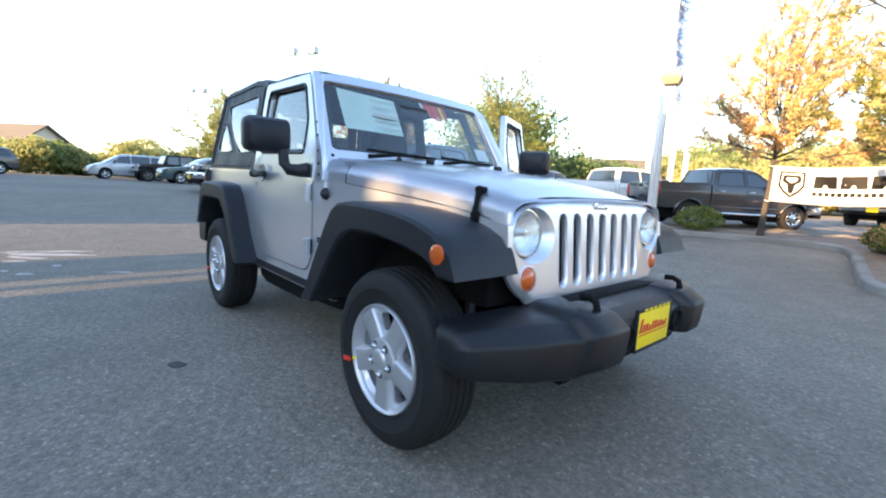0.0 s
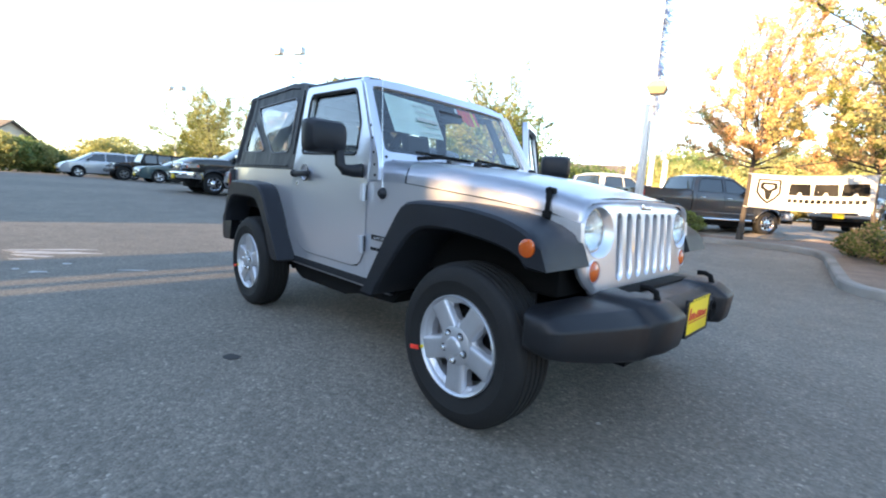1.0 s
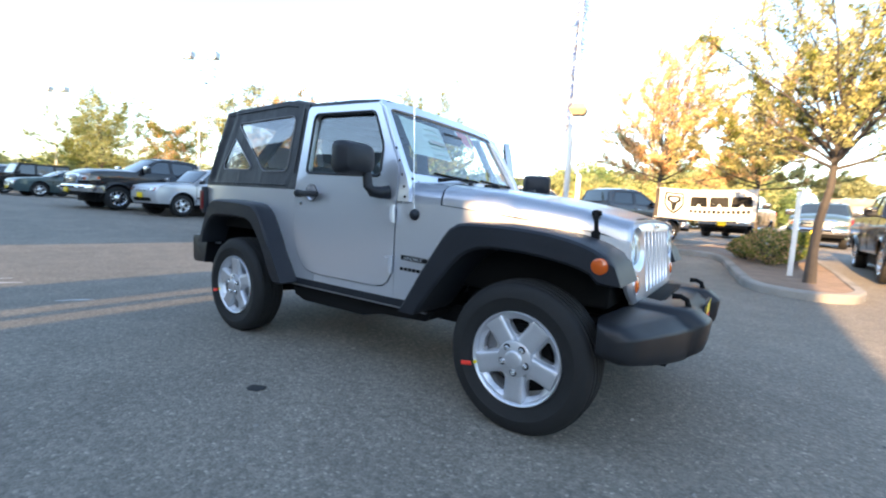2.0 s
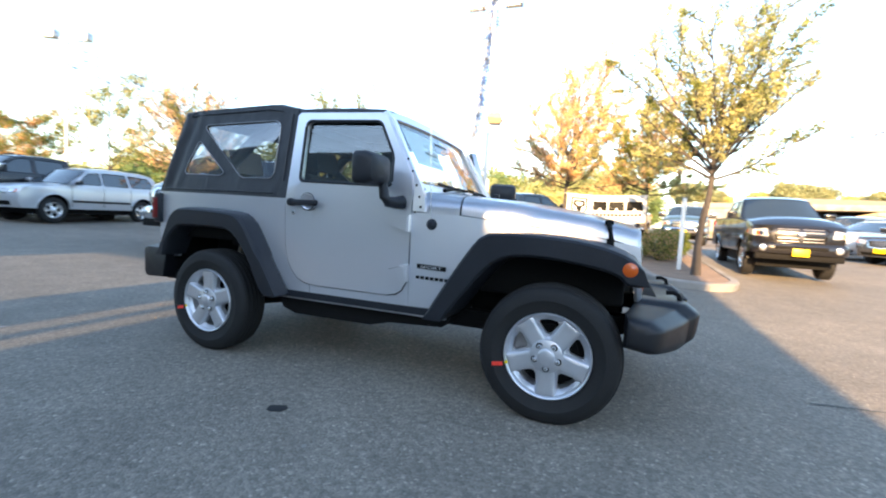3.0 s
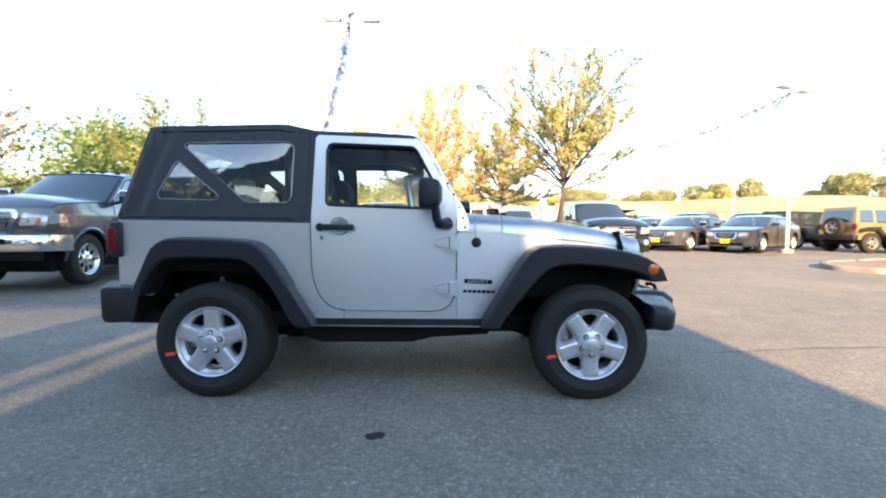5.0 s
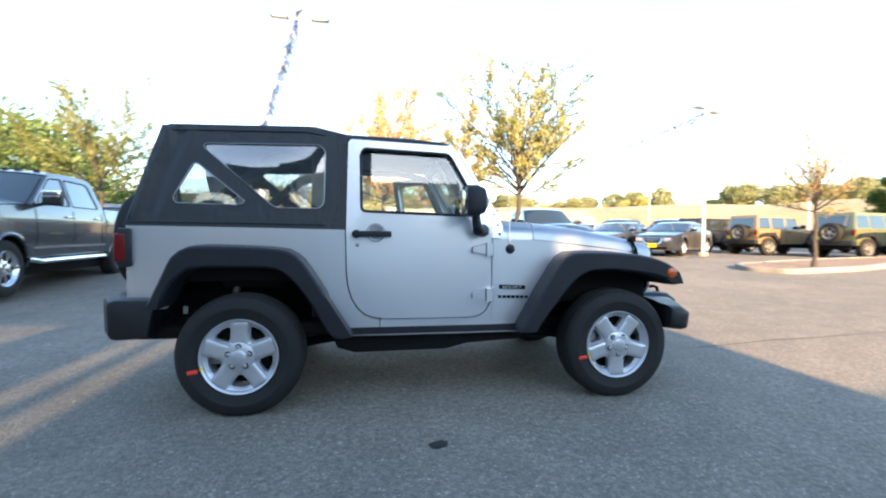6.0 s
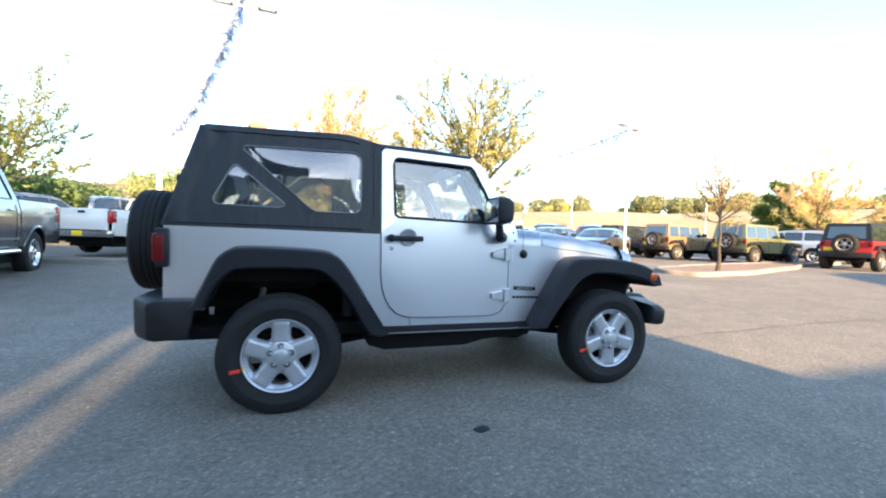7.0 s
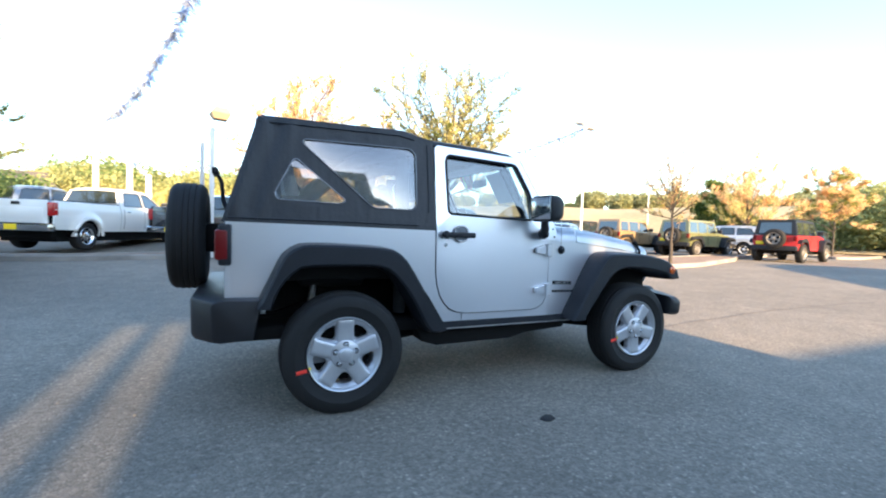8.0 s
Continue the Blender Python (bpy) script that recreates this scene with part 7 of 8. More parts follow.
def tree(label, x, y, height, clear, spread, mats, seed, density=1.0, leaf=0.10, lean=(0.0, 0.0), soil=SOIL, limbs=11, upright=1.0, trunk_r=0.055, start=0.66, group="trees of the lot"):
    """A street tree: clear trunk, limbs that sweep upwards from it, twigs with leaves."""
    rnd = random.Random(seed)
    z0 = ground_z(x, y) + soil - 0.02
    T = thing("tree", label, "tree", pose(x, y, z0), group)
    bm = bmesh.new()
    lean_at = lambda z: Vector((lean[0] * (z / height) ** 1.3, lean[1] * (z / height) ** 1.3, z))
    pts = [lean_at(height * k / 9) + Vector((rnd.uniform(-0.03, 0.03), rnd.uniform(-0.03, 0.03), 0)) * (k > 0) for k in range(10)]
    tube(pts, [trunk_r * (1.25 if k == 0 else (1 - 0.93 * k / 9) ** 0.8) for k in range(10)], 9, bm=bm)
    spots = [[] for _ in mats]
    crown_h = height - clear

    def twig(base, way, length, r, level):
        steps = 5
        q, out = base.copy(), [base.copy()]
        for k in range(steps):
            way = (way + Vector((rnd.gauss(0, 0.16), rnd.gauss(0, 0.16), rnd.gauss(0.06, 0.10) * upright))).normalized()
            q = q + way * length / steps
            out.append(q.copy())
        tube(out, [max(r * (1 - 0.8 * k / steps), 0.003) for k in range(steps + 1)], 5 if level else 6, bm=bm)
        if level < 2:
            kids = 6 if level == 0 else 4
            for k in range(kids):
                f = rnd.uniform(0.25, 0.98)
                i = min(int(f * steps), steps - 1)
                at = out[i].lerp(out[i + 1], f * steps - i)
                side = Vector((rnd.gauss(0, 1), rnd.gauss(0, 1), rnd.gauss(0.15, 0.5))).normalized()
                twig(at, (way * 0.8 + side * 0.85).normalized(), length * rnd.uniform(0.32, 0.55), r * 0.5, level + 1)
        if level >= 1:
            count = int((46 if level == 2 else 26) * density * rnd.uniform(0.5, 1.4))
            tone = min(int(rnd.random() ** 1.6 * len(mats)), len(mats) - 1)
            for k in range(count):
                f = rnd.uniform(0.2, 1.05)
                i = min(int(f * steps), steps - 1)
                at = out[i].lerp(out[i + 1], f * steps - i)
                sp = leaf * 0.85
                spots[tone].append(tuple(at + Vector((rnd.gauss(0, sp), rnd.gauss(0, sp), rnd.gauss(0, sp * 0.8)))))

    for k in range(limbs):
        f = k / (limbs - 1)
        z = clear + crown_h * start * f ** 1.6
        ang = k * 2.4 + rnd.uniform(-0.4, 0.4)
        reach = spread * (1.0 - 0.55 * f) * rnd.uniform(0.8, 1.2)
        rise = (0.35 + 0.75 * f) * upright + 0.12
        way = Vector((math.cos(ang), math.sin(ang), rise)).normalized()
        twig(lean_at(z), way, reach * math.hypot(1, rise), trunk_r * (0.5 - 0.22 * f), 0)
    part("trunk", bm, BARK, T)
    for mat, some in zip(mats, spots):
        if some:
            leaf_mesh("crown", some, leaf, rnd, mat, T, "stuff")
    return T


def plume_tree(label, x, y, height, clear, spread, mats, seed, density=1.0, leaf=0.06, lean=(0.0, 0.0), soil=SOIL, limbs=18, trunk_r=0.055, start=0.22, low=10.0, high=80.0, group="trees of the lot"):
    """A vase-shaped street tree: long limbs that fan out of the trunk's top, clothed closely in short leafy twigs."""
    rnd = random.Random(seed)
    z0 = ground_z(x, y) + soil - 0.02
    T = thing("tree", label, "tree", pose(x, y, z0), group)
    bm = bmesh.new()
    lean_at = lambda z: Vector((lean[0] * (z / height) ** 1.3, lean[1] * (z / height) ** 1.3, z))
    pts = [lean_at(height * 0.92 * k / 9) + Vector((rnd.uniform(-0.03, 0.03), rnd.uniform(-0.03, 0.03), 0)) * (k > 0) for k in range(10)]
    tube(pts, [trunk_r * (1.25 if k == 0 else max(0.05, 1 - 1.02 * k / 9) ** 0.9) for k in range(10)], 9, bm=bm)
    spots = [[] for _ in mats]
    crown_h = height - clear

    def leaves(out, count, tone):
        steps = len(out) - 1
        for _ in range(count):
            f = rnd.uniform(0.15, 1.04)
            i = min(int(f * steps), steps - 1)
            at = out[i].lerp(out[i + 1], f * steps - i)
            sp = leaf * 0.6
            spots[tone].append(tuple(at + Vector((rnd.gauss(0, sp), rnd.gauss(0, sp), rnd.gauss(0, sp * 0.7)))))

    def twig(base, way, length, r, level, tone):
        steps = (7, 4, 3)[level]
        q, out = base.copy(), [base.copy()]
        for k in range(steps):
            way = (way + Vector((rnd.gauss(0, 0.09), rnd.gauss(0, 0.09), rnd.gauss(0.03, 0.06)))).normalized()
            q = q + way * length / steps
            out.append(q.copy())
        tube(out, [max(r * (1 - 0.85 * k / steps), 0.0022) for k in range(steps + 1)], 6 if level == 0 else 4, bm=bm)
        if level < 2:
            for k in range((11, 5)[level]):
                f = 0.16 + 0.82 * (k + rnd.random()) / (11, 5)[level]
                i = min(int(f * steps), steps - 1)
                at = out[i].lerp(out[i + 1], min(f * steps - i, 1))
                side = Vector((rnd.gauss(0, 1), rnd.gauss(0, 1), rnd.gauss(0.1, 0.6))).normalized()
                short = (0.34 - 0.17 * f, 0.5 - 0.15 * f)[level]
                kid_tone = tone if rnd.random() < 0.7 else rnd.randrange(len(mats))
                twig(at, (way + side * 0.75).normalized(), length * short * rnd.uniform(0.7, 1.25), r * 0.42, level + 1, kid_tone)
        if level:
            leaves(out, int((16, 13)[level - 1] * density * rnd.choice((0.35, 0.8, 1.1, 1.5))), tone)

    for k in range(limbs):
        f = k / (limbs - 1)
        z = clear + crown_h * start * f
        ang = k * 2.4 + rnd.uniform(-0.35, 0.35)
        up = radians(low + (high - low) * f ** 0.9 + rnd.uniform(-5, 5))
        reach = rnd.uniform(0.78, 1.12) / math.hypot(math.cos(up) / spread, math.sin(up) / (height - z))
        way = Vector((math.cos(ang) * math.cos(up), math.sin(ang) * math.cos(up), math.sin(up)))
        twig(lean_at(z), way, reach, trunk_r * (0.42 - 0.12 * f), 0, min(int(rnd.random() ** 1.5 * len(mats)), len(mats) - 1))
    part("trunk", bm, BARK, T)
    for mat, some in zip(mats, spots):
        if some:
            leaf_mesh("crown", some, leaf, rnd, mat, T, "stuff")
    return T


plume_tree("slender street tree with bright orange autumn leaves", -0.22, 11.1, 5.7, 1.8, 1.85, (LEAF_ORANGE, LEAF_ORANGE, LEAF_GOLD), 3, 1.5, 0.062, (0.3, 0), limbs=28, trunk_r=0.07)
plume_tree("golden-green street tree in the mulched bed", 2.98, 6.85, 5.3, 1.9, 1.85, (LEAF_GOLD, LEAF_GOLD, LEAF_OLIVE), 8, 1.05, 0.06, (0.35, -0.15), limbs=26, low=26, trunk_r=0.08)
plume_tree("golden street tree beside the banner", 2.23, 10.87, 4.6, 1.7, 1.75, (LEAF_GOLD, LEAF_ORANGE, LEAF_OLIVE), 12, 1.7, 0.062, (-0.3, 0), limbs=22, low=5)
plume_tree("sparse young tree with thin tan leaves", 11.6, 6.75, 3.85, 1.5, 1.25, (LEAF_RUST, LEAF_GOLD), 17, 0.35, 0.055, limbs=17, trunk_r=0.06, low=15)
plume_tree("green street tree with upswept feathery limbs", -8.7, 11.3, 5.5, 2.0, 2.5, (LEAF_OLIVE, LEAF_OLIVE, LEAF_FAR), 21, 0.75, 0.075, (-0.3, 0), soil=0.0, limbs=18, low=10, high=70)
plume_tree("half-bare street tree with rusty top leaves", -15.6, 10.3, 5.3, 1.5, 3.0, (LEAF_OLIVE, LEAF_RUST, LEAF_ORANGE), 24, 0.6, 0.08, soil=0.0, limbs=40, low=4, high=66, start=0.45, trunk_r=0.085)
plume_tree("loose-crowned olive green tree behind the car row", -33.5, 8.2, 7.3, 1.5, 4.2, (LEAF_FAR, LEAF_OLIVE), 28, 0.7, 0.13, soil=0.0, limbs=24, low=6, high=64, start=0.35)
tree("tall thin-leaved tree behind the car row", -22.5, 11.0, 7.0, 2.0, 2.1, (LEAF_OLIVE, LEAF_GOLD), 31, 0.45, 0.11, soil=0.0, limbs=12)
tree("olive green tree behind the car row", -41.0, 9.5, 5.6, 1.2, 2.6, (LEAF_OLIVE, LEAF_GREEN), 33, 0.9, 0.14, soil=0.0, limbs=13)
tree("rust-tinted tree behind the car row", -29.0, 10.5, 5.0, 1.4, 2.2, (LEAF_OLIVE, LEAF_RUST), 35, 0.7, 0.12, soil=0.0, limbs=12)
plume_tree("broad orange autumn tree beyond the red off-roader", 24.5, 11.8, 5.6, 1.5, 2.6, (LEAF_ORANGE, LEAF_ORANGE, LEAF_GOLD), 41, 1.5, 0.075, soil=0.0, limbs=20)
tree("green tree beyond the off-roaders", 26.5, 14.5, 4.6, 1.3, 2.0, (LEAF_GREEN, LEAF_OLIVE), 43, 1.3, 0.16, soil=0.0, limbs=13, upright=0.7)
tree("golden-green tree by the far pavement", 30.4, 10.3, 5.4, 1.5, 2.3, (LEAF_ORANGE, LEAF_OLIVE), 45, 1.9, 0.085, soil=0.0, limbs=14, upright=0.8)


def shrub(label, x, y, rx, ry, h, mats, seed, count=2600, leaf=0.06, soil=SOIL):
    rnd = random.Random(seed)
    T = thing("shrub", label, "shrub", pose(x, y, ground_z(x, y) + soil - 0.02), "shrubs")
    bm = bmesh.new()
    for k in range(14):
        a = rnd.uniform(0, 6.28)
        tube([(0, 0, 0), (rx * 0.35 * math.cos(a), ry * 0.35 * math.sin(a), h * 0.4), (rx * 0.75 * math.cos(a), ry * 0.75 * math.sin(a), h * rnd.uniform(0.55, 0.85))], [0.012, 0.008, 0.004], 5, bm=bm)
    part("stems", bm, BARK, T)
    for mat, share in zip(mats, (0.65, 0.35)):
        spots = []
        while len(spots) < count * share:
            v = Vector((rnd.gauss(0, 1), rnd.gauss(0, 1), rnd.gauss(0, 1))).normalized()
            k = rnd.uniform(0.55, 1.0) ** 0.5 * (0.86 + 0.3 * noise.noise(v * 2.2 + Vector((seed, 0, 0))))
            p = Vector((v.x * rx * k, v.y * ry * k, h * 0.48 + v.z * h * 0.5 * k))
            if p.z > 0.01:
                spots.append(tuple(p))
        leaf_mesh("foliage", spots, leaf, rnd, mat, T, "stuff")
    return T


shrub("clipped round olive shrub by the kerb", -1.55, 10.85, 0.68, 0.55, 0.72, (LEAF_OLIVE, LEAF_GREEN), 51)
shrub("dark green spreading shrub in the mulched bed", 2.05, 10.1, 0.45, 0.5, 0.6, (LEAF_GREEN, LEAF_RUST), 52)
shrub("rusty green shrub in the mulched bed", 2.45, 9.3, 0.6, 0.65, 0.9, (LEAF_OLIVE, LEAF_RUST), 53)
shrub("low green shrub under the banner", 2.9, 10.4, 0.5, 0.55, 0.85, (LEAF_GREEN, LEAF_OLIVE), 54)


def sign_post():
    P = thing("sign_post", "slim white post in the mulched bed", "post", pose(2.76, 7.65, ground_z(2.76, 7.65) + SOIL - 0.03))
    part("post", box(-0.04, 0.04, -0.03, 0.03, 0, 1.58, 0.008), WHITE, P)
    part("cap", box(-0.045, 0.045, -0.035, 0.035, 1.58, 1.60, 0.006), STEEL, P)


sign_post()


def lamp_pole(label, x, y, h, heads, turn=0.0, r=0.052, head=(0.55, 0.32, 0.10), housing=None):
    """A square-headed lot light: pole on a concrete foot, arms and flat lamp heads."""
    L = thing("street_lamp", label, "lamp", pose(x, y, ground_z(x, y) - 0.01, 0, 0, turn), "lot lights")
    part("foot", lathe([(0, 0), (0.22, 0), (0.22, 0.14), (0.20, 0.17), (0, 0.17)], None, 20), CONCRETE, L)
    part("pole", lathe([(0, 0.17), (r * 1.2, 0.17), (r, h * 0.5), (r * 0.8, h), (0, h)], None, 14), POLE, L)
    for s in heads:
        part("arm", tube([(0, 0, h - 0.06), (s * 0.35, 0, h - 0.02)], 0.03, 8), POLE, L)
        lamp = part("lamp_head", box(s * 0.62 - head[0] / 2, s * 0.62 + head[0] / 2, -head[1] / 2, head[1] / 2, h - 0.04, h - 0.04 + head[2] * 1.4, 0.03), housing or STEEL, L, "flat lamp head")
        part("lens", box(s * 0.62 - head[0] / 2 + 0.06, s * 0.62 + head[0] / 2 - 0.06, -head[1] / 2 + 0.04, head[1] / 2 - 0.04, h - 0.052, h - 0.042), LENS, lamp)
    return L


lamp_pole("tall twin-headed grey lot light", -2.80, 10.98, 7.75, (-1, 1), 2)
lamp_pole("twin-headed lot light in the sunny row", 13.4, 13.1, 6.2, (-1, 1), 25, head=(0.7, 0.35, 0.08), housing=POLE)
lamp_pole("grey lot light behind the car row", -20.0, 7.9, 7.05, (-1, 1), 30, head=(0.6, 0.4, 0.22))
lamp_pole("far grey lot light", -40.8, 7.6, 7.6, (-1, 1), 30, head=(0.7, 0.5, 0.25))
lamp_pole("far grey lot light behind the trucks", -22.0, 22.9, 7.1, (-1, 1), 20)
lamp_pole("far grey lot light by the embankment", 29.0, 40.0, 7.0, (-1, 1), 20)
lamp_pole("far grey lot light behind the off-roaders", 31.0, 24.0, 5.5, (-1, 1), 20)


def flood_lamp():
    x, y = -2.50, 9.98
    L = thing("flood_lamp", "grey pole with a tan box flood lamp on a side arm", "lamp", pose(x, y, ground_z(x, y) + 0.05, 0, 0, 12))
    part("pole", box(-0.055, 0.055, -0.055, 0.055, 0, 3.52, 0.01), POLE, L)
    part("arm", tube([(0, 0, 3.46), (0.26, 0, 3.46), (0.27, 0, 3.50), (0.27, 0, 3.78)], 0.018, 8), POLE, L)
    head = loft([[(0.02, -0.16, 3.76), (0.36, -0.16, 3.75), (0.36, 0.16, 3.75), (0.02, 0.16, 3.76)], [(-0.06, -0.23, 3.92), (0.43, -0.23, 3.90), (0.43, 0.23, 3.90), (-0.06, 0.23, 3.92)], [(0.05, -0.17, 4.08), (0.36, -0.17, 4.07), (0.36, 0.17, 4.07), (0.05, 0.17, 4.08)]])
    bevelled(head, 0.015)
    part("lamp_head", head, LAMP_BROWN, L, "tan box lamp head")


flood_lamp()
for x, y, h in ((-7.8, 21.5, 3.75), (-6.4, 20.9, 4.1), (-5.6, 20.5, 2.75)):
    P = thing("flag_pole", "plain white pole at the back of the lot", "pole", pose(x, y, ground_z(x, y) - 0.01), "white poles")
    part("pole", lathe([(0, 0), (0.13, 0), (0.12, h), (0.05, h + 0.06), (0, h + 0.06)], None, 14), WHITE, P)


def banner():
    z0, z1, x0, x1, y = 1.17, 1.985, -0.08, 2.16, 10.78
    B = thing("banner", "white vinyl banner with black print tied between two trees", "banner")
    wave = lambda u, v: y + 0.05 * math.sin(u * 3.1) + 0.02 * math.sin(u * 7 + v * 4)
    bm = bmesh.new()
    n, k = 36, 8
    sag = lambda u: -0.05 * math.sin((u - x0) / (x1 - x0) * math.pi)
    grid = [[bm.verts.new((x0 + (x1 - x0) * i / n, wave(x0 + (x1 - x0) * i / n, j / k), z0 + (z1 - z0) * j / k + sag(x0 + (x1 - x0) * i / n))) for j in range(k + 1)] for i in range(n + 1)]
    for i in range(n):
        for j in range(k):
            bm.faces.new((grid[i][j], grid[i + 1][j], grid[i + 1][j + 1], grid[i][j + 1]))
    cloth = part("cloth", bm, CLOTH, B)
    solid = cloth.modifiers.new("thickness", "SOLIDIFY")
    solid.thickness = 0.004

    def printed(name, loop, mat, holes=(), lift=0.006):
        loops = [dense(loop, 0.08)] + [dense(h, 0.08) for h in holes]
        bm2 = sheet(loops[0], loops[1:], lambda u, v, s: (u, wave(u, (v - z0) / (z1 - z0)) - lift - 0.002 + 0.002 * s, v + sag(u)))
        part(name, bm2, mat, B)

    # shield emblem as a plain outline with a plain shape inside
    sh = [(0.06, 1.88), (0.52, 1.88), (0.54, 1.55), (0.44, 1.40), (0.29, 1.28), (0.14, 1.40), (0.04, 1.55)]
    inner = [(0.105, 1.835), (0.475, 1.835), (0.49, 1.57), (0.41, 1.45), (0.29, 1.345), (0.17, 1.45), (0.09, 1.57)]
    printed("emblem_outline", sh, BLACK_INK, [inner])
    printed("emblem_shape", rounded([(0.13, 1.80), (0.45, 1.80), (0.47, 1.64), (0.37, 1.60), (0.33, 1.38), (0.25, 1.38), (0.21, 1.60), (0.11, 1.64)], 0.05), BLACK_INK, [rounded([(0.19, 1.74), (0.39, 1.74), (0.39, 1.68), (0.30, 1.62), (0.19, 1.68)], 0.02)])
    # the brand word as plain dark blocks, the web line as a row of small bars
    for a, b in ((0.68, 1.10), (1.14, 1.58), (1.62, 2.08)):
        c = (a + b) / 2
        printed("print_block", rounded([(a, 1.53), (c - 0.05, 1.53), (c - 0.02, 1.61), (c + 0.02, 1.61), (c + 0.05, 1.53), (b, 1.53), (b - 0.03, 1.80), (a + 0.01, 1.80)], 0.015), BLACK_INK)
    for q in range(13):
        a = 0.68 + q * 0.107
        printed("print_bar", [(a, 1.36), (a + 0.08, 1.36), (a + 0.08, 1.45), (a, 1.45)], BLACK_INK)
    for xa, za, xb in ((x0, z1, -0.2), (x0, z0, -0.2), (x1, z1, 2.22), (x1, z0, 2.22)):
        part("rope", tube([(xa, wave(xa, 0) + 0.0, za - 0.02), (xb, 10.93, za + 0.02)], 0.008, 6), WHITE, B)


banner()


def pennants(label, points, seed, count, size=0.13, foils=((FOIL_BLUE, 0.4), (FOIL_WHITE, 0.6)), cord=0.004):
    """A string with foil streamers hanging off it."""
    rnd = random.Random(seed)
    S = thing("pennant_string", label, "pennants", None, "pennant strings")
    pts = [Vector(p) for p in points]
    part("string", tube(pts, cord, 5), foils[-1][0], S)
    total = sum((b - a).length for a, b in zip(pts, pts[1:]))
    for mat, share in foils:
        bm = bmesh.new()
        for k in range(int(count * share)):
            d = rnd.uniform(0, total)
            for a, b in zip(pts, pts[1:]):
                if d <= (b - a).length:
                    break
                d -= (b - a).length
            at = a.lerp(b, min(d / max((b - a).length, 1e-6), 1))
            ang = rnd.uniform(0, 6.28)
            s = size * rnd.uniform(0.6, 1.3)
            w = Vector((math.cos(ang), math.sin(ang), rnd.uniform(-0.3, 0.3))) * s * 0.35
            drop = Vector((rnd.gauss(0, 0.9), rnd.gauss(0, 0.9), rnd.uniform(-1, 0.1))).normalized() * s
            tri = [at - w, at + w, at + w * 0.2 + drop]
            bm.faces.new([bm.verts.new(p) for p in tri])
        tagged(part("streamer", bm, mat, S, flat=True), kind="stuff")


def sagging(a, b, sag, n=14):
    a, b = Vector(a), Vector(b)
    return [a.lerp(b, k / n) - Vector((0, 0, sag * 4 * (k / n) * (1 - k / n))) for k in range(n + 1)]


pennants("blue and silver foil pennants strung from the tall lot light", sagging((-2.8, 11.0, 8.3), (-8.62, 26.25, 6.75), 0.95), 61, 1100, 0.32)
pennants("foil pennants strung between far poles", sagging((-8.62, 26.25, 6.75), (-5.6, 20.5, 3.25), 0.35), 62, 240, 0.2)
pennants("foil pennants strung from the sunny row's lot light", sagging((13.4, 13.2, 6.35), (18.5, 31.0, 8.0), 0.9), 63, 380, 0.2)
pennants("foil pennants strung over the sunny row", sagging((13.4, 13.2, 6.35), (10.5, 30.0, 7.0), 0.9), 64, 620, 0.26)


for dz in (0.0, -0.38, -0.85):
    pennants("thin blue-grey pennant string between the back lot lights", sagging((-20.0, 7.9, 7.35 + dz), (-22.0, 22.9, 7.3 + dz), 0.5), 65 + int(dz * 2), 46, 0.22, ((FOIL_GREY, 1.0),), 0.007)


def woods(name, label, sectors, seed, mat, leaf=0.32):
    """Distant trees and bushes, crown by crown, as one stretch of leaves."""
    rnd = random.Random(seed)
    spots = []
    for a0, a1, r0, r1, h0, h1, count, foot in sectors:
        for _ in range(count):
            a, r = radians(rnd.uniform(a0, a1)), rnd.uniform(r0, r1)
            h = rnd.uniform(h0, h1)
            wide = h * rnd.uniform(0.45, 0.75)
            cx, cy = r * math.cos(a), r * math.sin(a)
            shift = Vector((rnd.uniform(0, 50), rnd.uniform(0, 50), 0))
            for _ in range(int((650 + 80 * h) * 2.0)):
                v = Vector((rnd.gauss(0, 1), rnd.gauss(0, 1), rnd.gauss(0, 1))).normalized()
                k = rnd.uniform(0.4, 1) ** 0.5 * (0.85 + 0.45 * noise.noise(v * 1.8 + shift))
                spots.append((cx + v.x * wide * k, cy + v.y * wide * k, foot + 0.45 + max(0.05, h * 0.5 * (1 + v.z * k))))
    ob = leaf_mesh(name, spots, leaf, rnd, mat, None)
    return tagged(ob, label, "woods", kind="stuff")


woods("far_woods", "green trees along the edge of the lot, paled as by haze", [(86, 110, 42, 56, 4.6, 7.4, 34, 0), (110, 118, 42, 56, 3.0, 4.6, 10, 0), (118, 134, 46, 62, 3.0, 5.5, 15, 0), (134, 150, 46, 60, 4.4, 6.8, 17, 0), (148, 174, 52, 62, 3.0, 5.0, 34, 0), (172, 192, 44, 50, 2.0, 3.6, 13, 0), (-6, 22, 40, 48, 3.6, 6.0, 26, 0)], 71, LEAF_FAR)
woods("far_woods", "mixed green trees along the edge of the lot", [(86, 111, 45, 60, 4.6, 7.8, 22, 0), (111, 134, 45, 60, 3.0, 5.0, 14, 0), (134, 152, 44, 56, 3.4, 5.8, 12, 0), (150, 194, 46, 58, 1.8, 3.4, 20, 0)], 72, LEAF_MID)
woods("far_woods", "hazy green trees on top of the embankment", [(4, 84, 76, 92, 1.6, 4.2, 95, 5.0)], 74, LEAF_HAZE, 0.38)
